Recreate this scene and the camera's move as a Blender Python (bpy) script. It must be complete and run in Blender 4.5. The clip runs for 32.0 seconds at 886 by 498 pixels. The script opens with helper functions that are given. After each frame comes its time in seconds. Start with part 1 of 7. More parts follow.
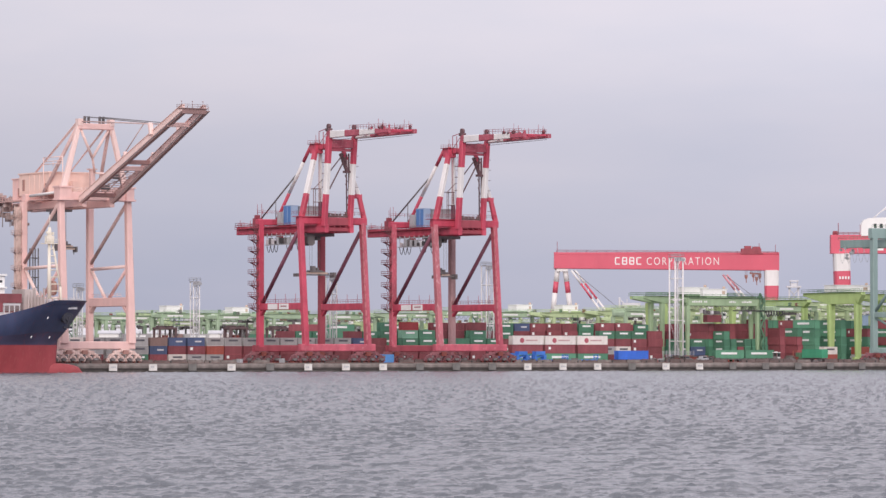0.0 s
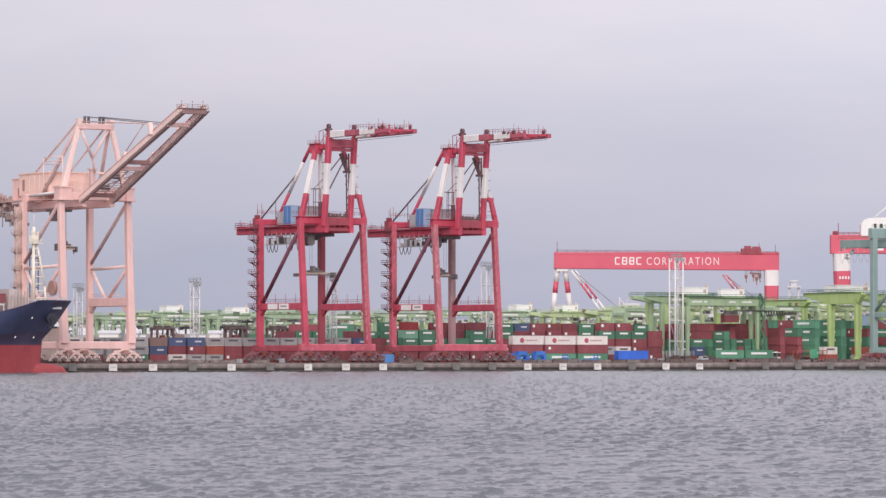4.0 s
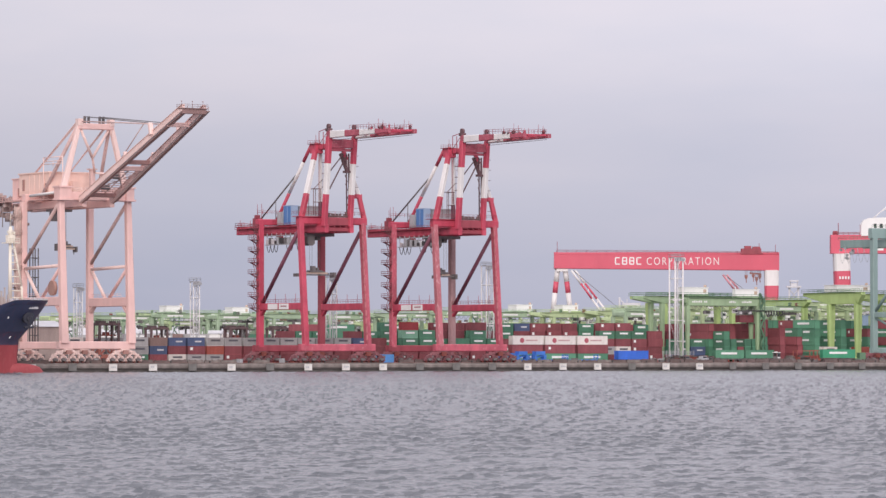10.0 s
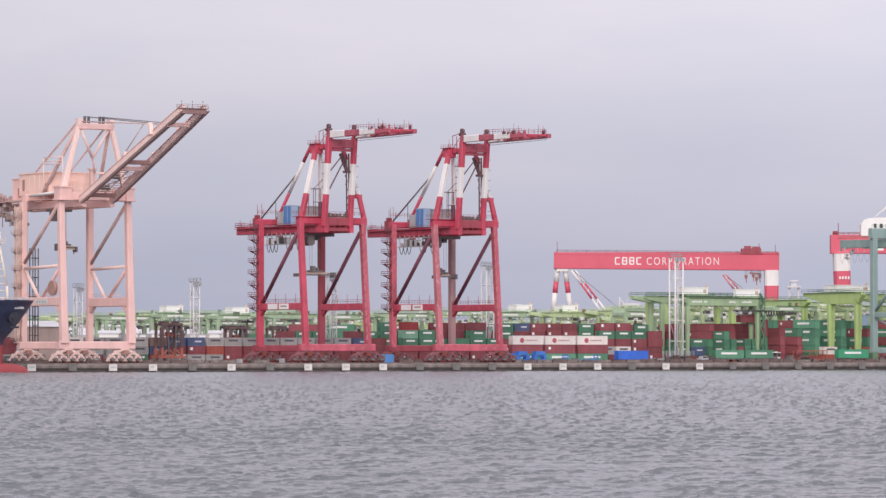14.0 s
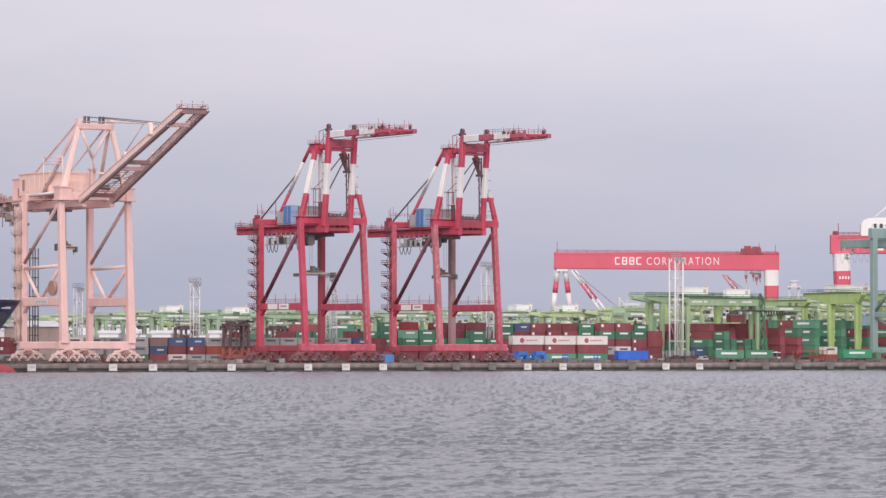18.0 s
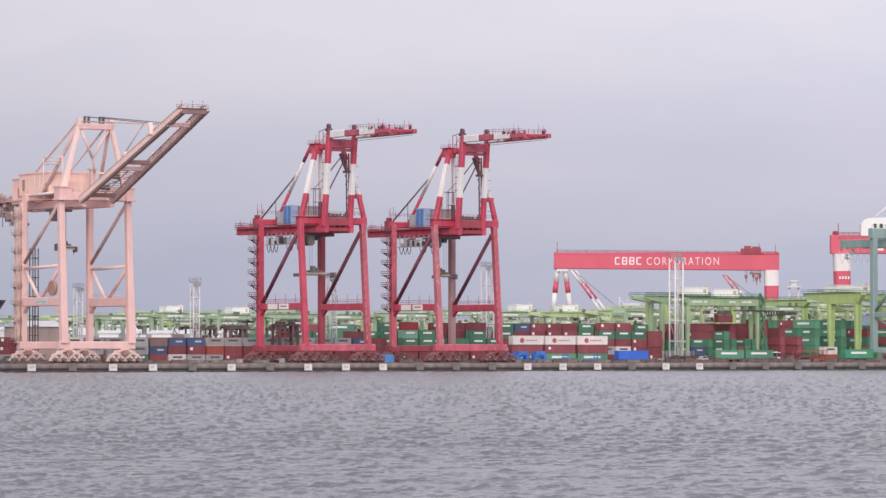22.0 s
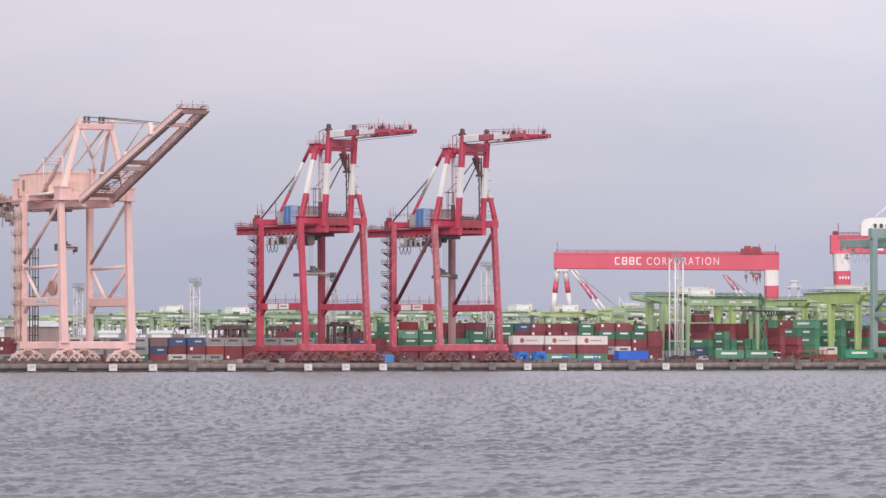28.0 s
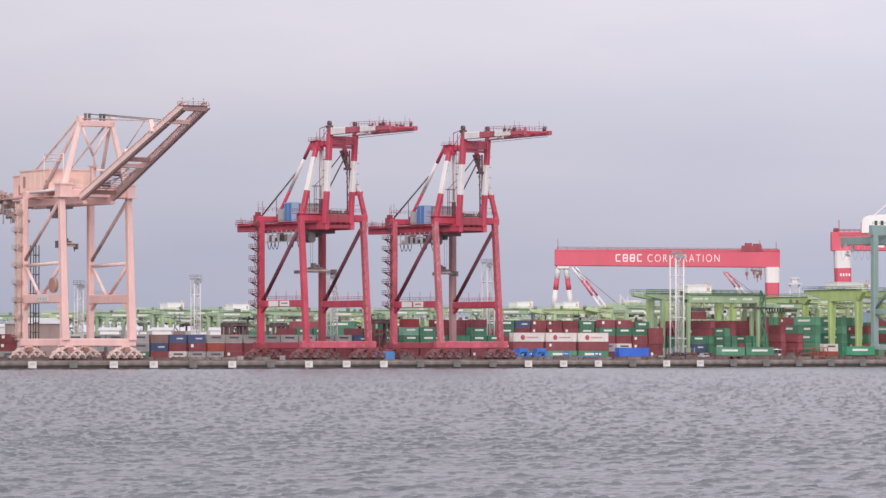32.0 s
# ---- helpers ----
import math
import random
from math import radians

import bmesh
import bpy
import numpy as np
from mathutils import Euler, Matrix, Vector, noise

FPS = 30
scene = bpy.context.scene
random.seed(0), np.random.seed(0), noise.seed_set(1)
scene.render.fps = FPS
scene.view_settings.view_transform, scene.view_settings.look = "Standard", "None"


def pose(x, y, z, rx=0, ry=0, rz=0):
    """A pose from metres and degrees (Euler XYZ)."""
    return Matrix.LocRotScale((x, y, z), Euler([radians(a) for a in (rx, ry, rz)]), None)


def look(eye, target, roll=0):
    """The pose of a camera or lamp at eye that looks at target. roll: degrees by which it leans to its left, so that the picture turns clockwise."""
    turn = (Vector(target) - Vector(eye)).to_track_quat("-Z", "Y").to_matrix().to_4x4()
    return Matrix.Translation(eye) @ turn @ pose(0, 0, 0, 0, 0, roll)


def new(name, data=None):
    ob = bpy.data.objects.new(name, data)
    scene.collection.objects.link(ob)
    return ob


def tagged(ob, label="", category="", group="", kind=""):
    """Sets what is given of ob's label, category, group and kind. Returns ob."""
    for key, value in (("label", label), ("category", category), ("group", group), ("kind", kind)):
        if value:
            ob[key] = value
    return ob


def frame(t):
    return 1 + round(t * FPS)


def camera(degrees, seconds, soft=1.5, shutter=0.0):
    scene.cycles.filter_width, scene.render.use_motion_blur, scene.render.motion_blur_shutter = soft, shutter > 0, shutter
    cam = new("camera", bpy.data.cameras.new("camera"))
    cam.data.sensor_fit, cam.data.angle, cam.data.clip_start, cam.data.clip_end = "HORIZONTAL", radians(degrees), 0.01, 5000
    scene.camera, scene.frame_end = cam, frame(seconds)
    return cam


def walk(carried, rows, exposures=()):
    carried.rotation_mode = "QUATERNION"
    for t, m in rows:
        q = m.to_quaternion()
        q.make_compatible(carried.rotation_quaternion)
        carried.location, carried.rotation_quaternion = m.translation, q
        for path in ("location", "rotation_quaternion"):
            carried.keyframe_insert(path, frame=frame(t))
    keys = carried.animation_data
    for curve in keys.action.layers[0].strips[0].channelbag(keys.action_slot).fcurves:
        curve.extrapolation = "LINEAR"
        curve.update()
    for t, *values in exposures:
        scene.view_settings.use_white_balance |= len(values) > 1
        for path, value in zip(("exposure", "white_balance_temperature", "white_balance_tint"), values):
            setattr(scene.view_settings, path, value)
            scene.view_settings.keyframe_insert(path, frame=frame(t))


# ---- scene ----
# World: x runs along the quay, y points inland, z = 0 is the water. The quay's edge is y = 0.
EYE = (-650.0, -1060.3, 5.3)
HEADING = -33.0
cam = camera(12.37, 32.0, soft=1.45)
walk(cam, [(0.0, pose(*EYE, 91.4695, 0, HEADING)),
           (31.45, pose(*EYE, 91.4695, 0, HEADING)),
           (31.65, pose(*EYE, 91.440, 0, HEADING + 0.006)),
           (32.0, pose(*EYE, 91.428, 0, HEADING + 0.010))])

DECK = 2.55

# ---- light: an even overcast evening sky and a weak, wide sun behind the viewer ----
world = bpy.data.worlds.new("overcast_sky")
scene.world = world
world.use_nodes = True
wn, wl = world.node_tree.nodes, world.node_tree.links
wn.clear()
w_out = wn.new("ShaderNodeOutputWorld")
w_bg = wn.new("ShaderNodeBackground")
w_bg.inputs["Strength"].default_value = 1.14
w_tc = wn.new("ShaderNodeTexCoord")
w_sep = wn.new("ShaderNodeSeparateXYZ")
w_ramp = wn.new("ShaderNodeValToRGB")
w_ramp.color_ramp.interpolation = "EASE"
SKY = [(0.000, (0.385, 0.395, 0.515)), (0.020, (0.410, 0.420, 0.540)), (0.045, (0.500, 0.490, 0.595)),
       (0.085, (0.655, 0.622, 0.710)), (0.20, (0.77, 0.72, 0.79)), (1.0, (1.06, 1.01, 1.07))]
els = w_ramp.color_ramp.elements
els[0].position, els[0].color = SKY[0][0], (*SKY[0][1], 1)
els[1].position, els[1].color = SKY[-1][0], (*SKY[-1][1], 1)
for p, c in SKY[1:-1]:
    e = els.new(p)
    e.color = (*c, 1)
w_map = wn.new("ShaderNodeMapping")
w_map.inputs["Scale"].default_value = (7, 7, 26)
w_noise = wn.new("ShaderNodeTexNoise")
w_noise.inputs["Scale"].default_value = 1.6
w_noise.inputs["Detail"].default_value = 5.0
w_noise.inputs["Roughness"].default_value = 0.5
w_cl = wn.new("ShaderNodeValToRGB")
w_cl.color_ramp.elements[0].position, w_cl.color_ramp.elements[0].color = 0.35, (0.95, 0.965, 0.985, 1)
w_cl.color_ramp.elements[1].position, w_cl.color_ramp.elements[1].color = 0.68, (1.06, 1.035, 1.02, 1)
w_mul = wn.new("ShaderNodeMixRGB")
w_mul.blend_type = "MULTIPLY"
w_mul.inputs[0].default_value = 1.0
w_sky = wn.new("ShaderNodeTexSky")
w_sky.sky_type = "NISHITA"
w_sky.sun_disc = False
w_sky.sun_elevation = radians(20)
w_sky.sun_rotation = radians(215)
w_dim = wn.new("ShaderNodeMixRGB")
w_dim.blend_type = "MULTIPLY"
w_dim.inputs[0].default_value = 1.0
w_dim.inputs[2].default_value = (0.09, 0.09, 0.09, 1)
w_mix = wn.new("ShaderNodeMixRGB")
w_mix.inputs[0].default_value = 0.93
wl.new(w_tc.outputs["Generated"], w_sep.inputs[0])
wl.new(w_sep.outputs["Z"], w_ramp.inputs[0])
wl.new(w_tc.outputs["Generated"], w_map.inputs["Vector"])
wl.new(w_map.outputs[0], w_noise.inputs["Vector"])
wl.new(w_noise.outputs["Fac"], w_cl.inputs[0])
wl.new(w_ramp.outputs[0], w_mul.inputs[1])
wl.new(w_cl.outputs[0], w_mul.inputs[2])
wl.new(w_sky.outputs[0], w_dim.inputs[1])
wl.new(w_dim.outputs[0], w_mix.inputs[1])
wl.new(w_mul.outputs[0], w_mix.inputs[2])
# the sky brightens towards the camera's right, set to fit its view
w_dot = wn.new("ShaderNodeVectorMath")
w_dot.operation = "DOT_PRODUCT"
w_dot.inputs[1].default_value = (0.839, -0.545, 0.0)
w_rng = wn.new("ShaderNodeMapRange")
w_rng.inputs["From Min"].default_value, w_rng.inputs["From Max"].default_value = -0.3, 0.3
w_rng.inputs["To Min"].default_value, w_rng.inputs["To Max"].default_value = 0.86, 1.14
w_right = wn.new("ShaderNodeVectorMath")
w_right.operation = "SCALE"
wl.new(w_tc.outputs["Generated"], w_dot.inputs[0])
wl.new(w_dot.outputs["Value"], w_rng.inputs["Value"])
wl.new(w_mix.outputs[0], w_right.inputs[0])
wl.new(w_rng.outputs["Result"], w_right.inputs["Scale"])
wl.new(w_right.outputs[0], w_bg.inputs["Color"])
wl.new(w_bg.outputs[0], w_out.inputs["Surface"])

sun = new("sun", bpy.data.lights.new("sun", "SUN"))
sun.data.energy, sun.data.angle, sun.data.color = 1.8, radians(30), (1.0, 0.90, 0.84)
sun.matrix_world = look((-440, -640, 290), (0, 0, 0))


# ---- materials ----
def paint(name, color, rough=0.55, metal=0.0, vary=0.12, wear=0.25, scale=0.35, dirt=(0.16, 0.12, 0.10), bump=0.05, each=0.0):
    """Weathered paint or bare surface: broad fading, streaky stains and fine relief, at real size."""
    m = bpy.data.materials.new(name)
    m.use_nodes = True
    n, l = m.node_tree.nodes, m.node_tree.links
    b = n["Principled BSDF"]
    b.inputs["Roughness"].default_value = rough
    b.inputs["Metallic"].default_value = metal
    tc = n.new("ShaderNodeTexCoord")
    mp = n.new("ShaderNodeMapping")
    mp.inputs["Scale"].default_value = (1, 1, 0.35)
    big = n.new("ShaderNodeTexNoise")
    big.inputs["Scale"].default_value = scale
    big.inputs["Detail"].default_value = 4
    fine = n.new("ShaderNodeTexNoise")
    fine.inputs["Scale"].default_value = scale * 9
    fine.inputs["Detail"].default_value = 6
    l.new(tc.outputs["Object"], mp.inputs["Vector"])
    l.new(mp.outputs[0], big.inputs["Vector"])
    l.new(mp.outputs[0], fine.inputs["Vector"])
    ramp = n.new("ShaderNodeValToRGB")
    ramp.color_ramp.elements[0].position = 0.3
    ramp.color_ramp.elements[1].position = 0.72
    lo = tuple(max(0.0, c * (1 - vary)) for c in color)
    hi = tuple(min(1.0, c * (1 + vary) + vary * 0.03) for c in color)
    ramp.color_ramp.elements[0].color = (*lo, 1)
    ramp.color_ramp.elements[1].color = (*hi, 1)
    l.new(big.outputs["Fac"], ramp.inputs[0])
    st = n.new("ShaderNodeValToRGB")
    st.color_ramp.elements[0].position = 0.55
    st.color_ramp.elements[0].color = (0, 0, 0, 1)
    st.color_ramp.elements[1].position = 0.8
    st.color_ramp.elements[1].color = (wear, wear, wear, 1)
    l.new(fine.outputs["Fac"], st.inputs[0])
    mix = n.new("ShaderNodeMixRGB")
    mix.inputs[2].default_value = (*dirt, 1)
    l.new(st.outputs[0], mix.inputs[0])
    l.new(ramp.outputs[0], mix.inputs[1])
    col = mix.outputs[0]
    if each > 0:
        oi = n.new("ShaderNodeObjectInfo")
        hs = n.new("ShaderNodeHueSaturation")
        mr = n.new("ShaderNodeMapRange")
        mr.inputs["To Min"].default_value = 1 - each
        mr.inputs["To Max"].default_value = 1 + each
        l.new(oi.outputs["Random"], mr.inputs["Value"])
        geo = n.new("ShaderNodeNewGeometry")
        isl = n.new("ShaderNodeMapRange")
        isl.inputs["To Min"].default_value = 1 - each * 0.8
        isl.inputs["To Max"].default_value = 1 + each * 0.8
        both = n.new("ShaderNodeMath")
        both.operation = "MULTIPLY"
        l.new(geo.outputs["Random Per Island"], isl.inputs["Value"])
        l.new(mr.outputs[0], both.inputs[0])
        l.new(isl.outputs[0], both.inputs[1])
        l.new(both.outputs[0], hs.inputs["Value"])
        l.new(mix.outputs[0], hs.inputs["Color"])
        col = hs.outputs[0]
    l.new(col, b.inputs["Base Color"])
    if bump > 0:
        bp = n.new("ShaderNodeBump")
        bp.inputs["Strength"].default_value = bump
        bp.inputs["Distance"].default_value = 0.05
        l.new(fine.outputs["Fac"], bp.inputs["Height"])
        l.new(bp.outputs[0], b.inputs["Normal"])
    return m


RED = paint("crane_red_paint", (0.53, 0.064, 0.114), 0.5, vary=0.22, wear=0.35, dirt=(0.55, 0.30, 0.30))
WHITE = paint("crane_white_paint", (0.80, 0.78, 0.78), 0.5, vary=0.06, wear=0.18, dirt=(0.45, 0.38, 0.36))
# dull gear paint; also stands in for shade on rear crane parts
DKRED = paint("dull_dark_red", (0.33, 0.06, 0.085), 0.6, vary=0.2)
PINK = paint("salmon_crane_paint", (0.83, 0.555, 0.525), 0.55, vary=0.07, wear=0.22, dirt=(0.5, 0.30, 0.26))
FADED = paint("faded_crane_red", (0.52, 0.105, 0.15), 0.6, vary=0.25, wear=0.62, scale=0.25, dirt=(0.72, 0.48, 0.50))
PINKLT = paint("pale_salmon_paint", (0.88, 0.665, 0.625), 0.55, vary=0.06, wear=0.15, dirt=(0.55, 0.35, 0.3))
GREEN = paint("yard_crane_green", (0.33, 0.455, 0.28), 0.55, vary=0.15, wear=0.25, dirt=(0.12, 0.17, 0.10))
LIME = paint("yard_crane_lime", (0.41, 0.55, 0.22), 0.55, vary=0.12, wear=0.2, dirt=(0.18, 0.25, 0.12))
# two paler greens for far gantries and sheds, distance haze included in them
FARGREEN = paint("hazy_crane_green", (0.38, 0.50, 0.35), 0.6, vary=0.14, wear=0.2, dirt=(0.5, 0.55, 0.45))
FARLIME = paint("hazy_crane_lime", (0.49, 0.60, 0.35), 0.6, vary=0.12, wear=0.2, dirt=(0.5, 0.55, 0.45))
DGREEN = paint("dark_green_steel", (0.11, 0.21, 0.13), 0.6, vary=0.2)
TEAL = paint("teal_crane_paint", (0.265, 0.37, 0.36), 0.55, vary=0.12, dirt=(0.25, 0.3, 0.28))
GREY = paint("galvanised_grey", (0.42, 0.43, 0.46), 0.5, vary=0.12, wear=0.3)
LGREY = paint("pale_grey_paint", (0.62, 0.62, 0.65), 0.5, vary=0.08)
# dark tone raised a little in place of distance haze
DARK = paint("dark_machinery", (0.155, 0.145, 0.15), 0.65, vary=0.3, wear=0.3, dirt=(0.2, 0.1, 0.08))
BLUE = paint("blue_paint", (0.055, 0.19, 0.62), 0.5, vary=0.12, wear=0.15)
CABINBLUE = paint("cabin_blue_paint", (0.085, 0.215, 0.50), 0.55, vary=0.15, wear=0.2)
SKYBLUE = paint("light_blue_paint", (0.34, 0.46, 0.65), 0.5, vary=0.1)
ORANGE = paint("orange_paint", (0.38, 0.125, 0.095), 0.55, vary=0.15)
RUST = paint("rusty_red_paint", (0.23, 0.055, 0.045), 0.65, vary=0.25, wear=0.4)
# pinkish red with distance haze put into the colour
GOLRED = paint("goliath_red_paint", (0.66, 0.10, 0.16), 0.5, vary=0.06, wear=0.12, dirt=(0.6, 0.25, 0.27), scale=0.1)
BRIGHT = paint("sign_white", (0.86, 0.86, 0.86), 0.5, vary=0.04, wear=0.05)
CONC = paint("quay_concrete", (0.19, 0.163, 0.153), 0.85, vary=0.35, wear=0.75, scale=0.4, dirt=(0.09, 0.08, 0.075), bump=0.4)
DARKCONC = paint("dark_concrete", (0.085, 0.075, 0.07), 0.6, vary=0.3, wear=0.5, scale=0.6, bump=0.4)
# black lifted slightly, haze taken into the colour
RUBBER = paint("fender_rubber", (0.06, 0.056, 0.06), 0.7, vary=0.25, wear=0.3, dirt=(0.12, 0.11, 0.1))
PANELWHITE = paint("fender_white_panel", (0.70, 0.68, 0.66), 0.6, vary=0.12, wear=0.6, scale=1.2, dirt=(0.33, 0.27, 0.22))
PANELGREY = paint("fender_grey_panel", (0.17, 0.165, 0.16), 0.7, vary=0.2, wear=0.5, scale=1.2)
ASPHALT = paint("yard_asphalt", (0.075, 0.070, 0.068), 0.9, vary=0.25, wear=0.4, scale=0.08, dirt=(0.13, 0.115, 0.10), bump=0.3)
BEIGE = paint("beige_sheeting", (0.55, 0.42, 0.34), 0.7, vary=0.12, wear=0.3)
NAVY = paint("navy_hull_paint", (0.043, 0.056, 0.122), 0.4, vary=0.25, wear=0.4, scale=0.15, dirt=(0.16, 0.035, 0.05))
SCUFF = paint("scuffed_navy_paint", (0.055, 0.05, 0.10), 0.5, vary=0.3, wear=0.9, scale=0.12, dirt=(0.20, 0.035, 0.05))
BOOT = paint("red_bottom_paint", (0.37, 0.06, 0.072), 0.55, vary=0.15, wear=0.35, scale=0.2, dirt=(0.5, 0.2, 0.17))
CREAM = paint("cream_mast_paint", (0.82, 0.76, 0.66), 0.5, vary=0.06)
GLASS = paint("dark_window_glass", (0.03, 0.035, 0.045), 0.12, vary=0.1, wear=0.0, bump=0)

BOX = {
    "r": paint("container_maroon", (0.262, 0.070, 0.085), 0.6, vary=0.15, wear=0.3, scale=0.5, each=0.18),
    "R": paint("container_red", (0.39, 0.058, 0.068), 0.6, vary=0.12, wear=0.25, scale=0.5, each=0.12),
    # green slightly desaturated to stand in for haze
    "G": paint("container_green", (0.088, 0.236, 0.152), 0.6, vary=0.12, wear=0.25, scale=0.5, each=0.22, dirt=(0.1, 0.2, 0.14)),
    "l": paint("container_mint", (0.26, 0.52, 0.38), 0.6, vary=0.1, wear=0.25, scale=0.5, each=0.12),
    "w": paint("container_white", (0.74, 0.69, 0.66), 0.6, vary=0.08, wear=0.3, scale=0.5, each=0.06),
    "g": paint("container_grey", (0.42, 0.41, 0.42), 0.6, vary=0.1, wear=0.3, scale=0.5, each=0.15),
    "b": paint("container_blue", (0.085, 0.12, 0.235), 0.6, vary=0.12, wear=0.3, scale=0.5, each=0.15),
    "n": paint("container_brown", (0.27, 0.18, 0.165), 0.6, vary=0.12, wear=0.3, scale=0.5, each=0.15),
    "o": paint("container_orange", (0.37, 0.09, 0.07), 0.6, vary=0.12, wear=0.3, scale=0.5, each=0.1),
    "c": paint("container_azure", (0.10, 0.29, 0.64), 0.6, vary=0.12, wear=0.25, scale=0.5),
    "B": paint("container_bright_blue", (0.045, 0.16, 0.66), 0.6, vary=0.1, wear=0.2, scale=0.5, each=0.08),
}
BOXWORD = {"r": "maroon", "R": "bright red", "G": "dark green", "l": "mint green", "w": "off-white", "g": "grey",
           "b": "navy blue", "n": "brown", "o": "orange", "B": "bright blue", "c": "azure blue"}


# ---- mesh helpers ----
def block(bm, x0, x1, y0, y1, z0, z1, mi=0):
    vs = [bm.verts.new((x, y, z)) for z in (z0, z1) for y in (y0, y1) for x in (x0, x1)]
    for q in ((0, 2, 3, 1), (4, 5, 7, 6), (0, 1, 5, 4), (2, 6, 7, 3), (1, 3, 7, 5), (0, 4, 6, 2)):
        bm.faces.new([vs[i] for i in q]).material_index = mi
    return vs


def beam(bm, p, q, w, h=None, mi=0, w2=None, h2=None, chamfer=0.12):
    """A box beam from p to q, w wide and h high, with chamfered edges, tapering to w2, h2."""
    p, q = Vector(p), Vector(q)
    h = w if h is None else h
    w2, h2 = (w if w2 is None else w2), (h if h2 is None else h2)
    d = (q - p).normalized()
    side = d.cross(Vector((0, 0, 1)))
    side = Vector((1, 0, 0)) if side.length < 1e-3 else side.normalized()
    up = side.cross(d).normalized()
    rings = []
    for c, ww, hh in ((p, w, h), (q, w2, h2)):
        k = chamfer * min(ww, hh)
        a, b = ww / 2, hh / 2
        pts = ((-a + k, -b), (a - k, -b), (a, -b + k), (a, b - k), (a - k, b), (-a + k, b), (-a, b - k), (-a, -b + k))
        rings.append([bm.verts.new(c + side * u + up * v) for u, v in pts])
    for i in range(8):
        j = (i + 1) % 8
        bm.faces.new((rings[0][i], rings[0][j], rings[1][j], rings[1][i])).material_index = mi
    bm.faces.new(rings[0][::-1]).material_index = mi
    bm.faces.new(rings[1]).material_index = mi


def tube(bm, p, q, r, n=8, mi=0, r2=None):
    p, q = Vector(p), Vector(q)
    r2 = r if r2 is None else r2
    d = (q - p).normalized()
    side = d.cross(Vector((0, 0, 1)))
    side = Vector((1, 0, 0)) if side.length < 1e-3 else side.normalized()
    up = side.cross(d)
    rings = [[bm.verts.new(c + (side * math.cos(a) + up * math.sin(a)) * rr)
              for a in (2 * math.pi * i / n for i in range(n))] for c, rr in ((p, r), (q, r2))]
    for i in range(n):
        j = (i + 1) % n
        f = bm.faces.new((rings[0][i], rings[0][j], rings[1][j], rings[1][i]))
        f.material_index, f.smooth = mi, True
    bm.faces.new(rings[0][::-1]).material_index = mi
    bm.faces.new(rings[1]).material_index = mi


def banded(bm, p, q, w, h, cuts, w2=None, h2=None, round_=False):
    """A beam painted in bands: cuts are (share of the length, slot) from p to q."""
    p, q = Vector(p), Vector(q)
    w2, h2 = (w if w2 is None else w2), (h if h2 is None else h2)
    ends = [c for c, _ in cuts[1:]] + [1.0]
    for (a, mi), b in zip(cuts, ends):
        wa, wb, ha, hb = w + (w2 - w) * a, w + (w2 - w) * b, h + (h2 - h) * a, h + (h2 - h) * b
        if round_:
            tube(bm, p.lerp(q, a), p.lerp(q, b), wa / 2, 10, mi, wb / 2)
        else:
            beam(bm, p.lerp(q, a), p.lerp(q, b), wa, ha, mi, wb, hb)


def mesh_of(name, bm, mats):
    me = bpy.data.meshes.new(name)
    bmesh.ops.recalc_face_normals(bm, faces=bm.faces)
    bm.to_mesh(me)
    bm.free()
    for m in (mats if isinstance(mats, (list, tuple)) else [mats]):
        me.materials.append(m)
    return me


def part(name, bm, material, parent, label="", kind=""):
    ob = new(name, mesh_of(name, bm, material))
    ob.parent = parent
    return tagged(ob, label, kind=kind)


def piece(name, bm, material, label, category, group="", kind=""):
    return tagged(new(name, mesh_of(name, bm, material)), label, category, group, kind)


def thing(name, label, category, group="", at=(0, 0, 0), rz=0.0):
    e = new(name)
    e.empty_display_size = 1.0
    e.matrix_world = pose(*at, 0, 0, rz)
    return tagged(e, label, category, group)


def shape(*calls):
    """A bmesh filled by calls of (function, arguments...)."""
    bm = bmesh.new()
    for f, *args in calls:
        f(bm, *args)
    return bm


def railing(bm, p, q, h=1.1, step=2.2, r=0.045, mi=0):
    p, q = Vector(p), Vector(q)
    n = max(1, int((q - p).length / step))
    for i in range(n + 1):
        c = p.lerp(q, i / n)
        tube(bm, c, c + Vector((0, 0, h)), r, 4, mi)
    for k in (0.5, 1.0):
        tube(bm, p + Vector((0, 0, h * k)), q + Vector((0, 0, h * k)), r, 4, mi)
# ---- setting ----
def ground_sheet():
    bm = bmesh.new()
    block(bm, -3500, 4200, 1.6, 4200, -3.0, DECK)
    return piece("ground", bm, ASPHALT, "dark worn asphalt container yard behind the quay", "ground", kind="structure")


ground_sheet()


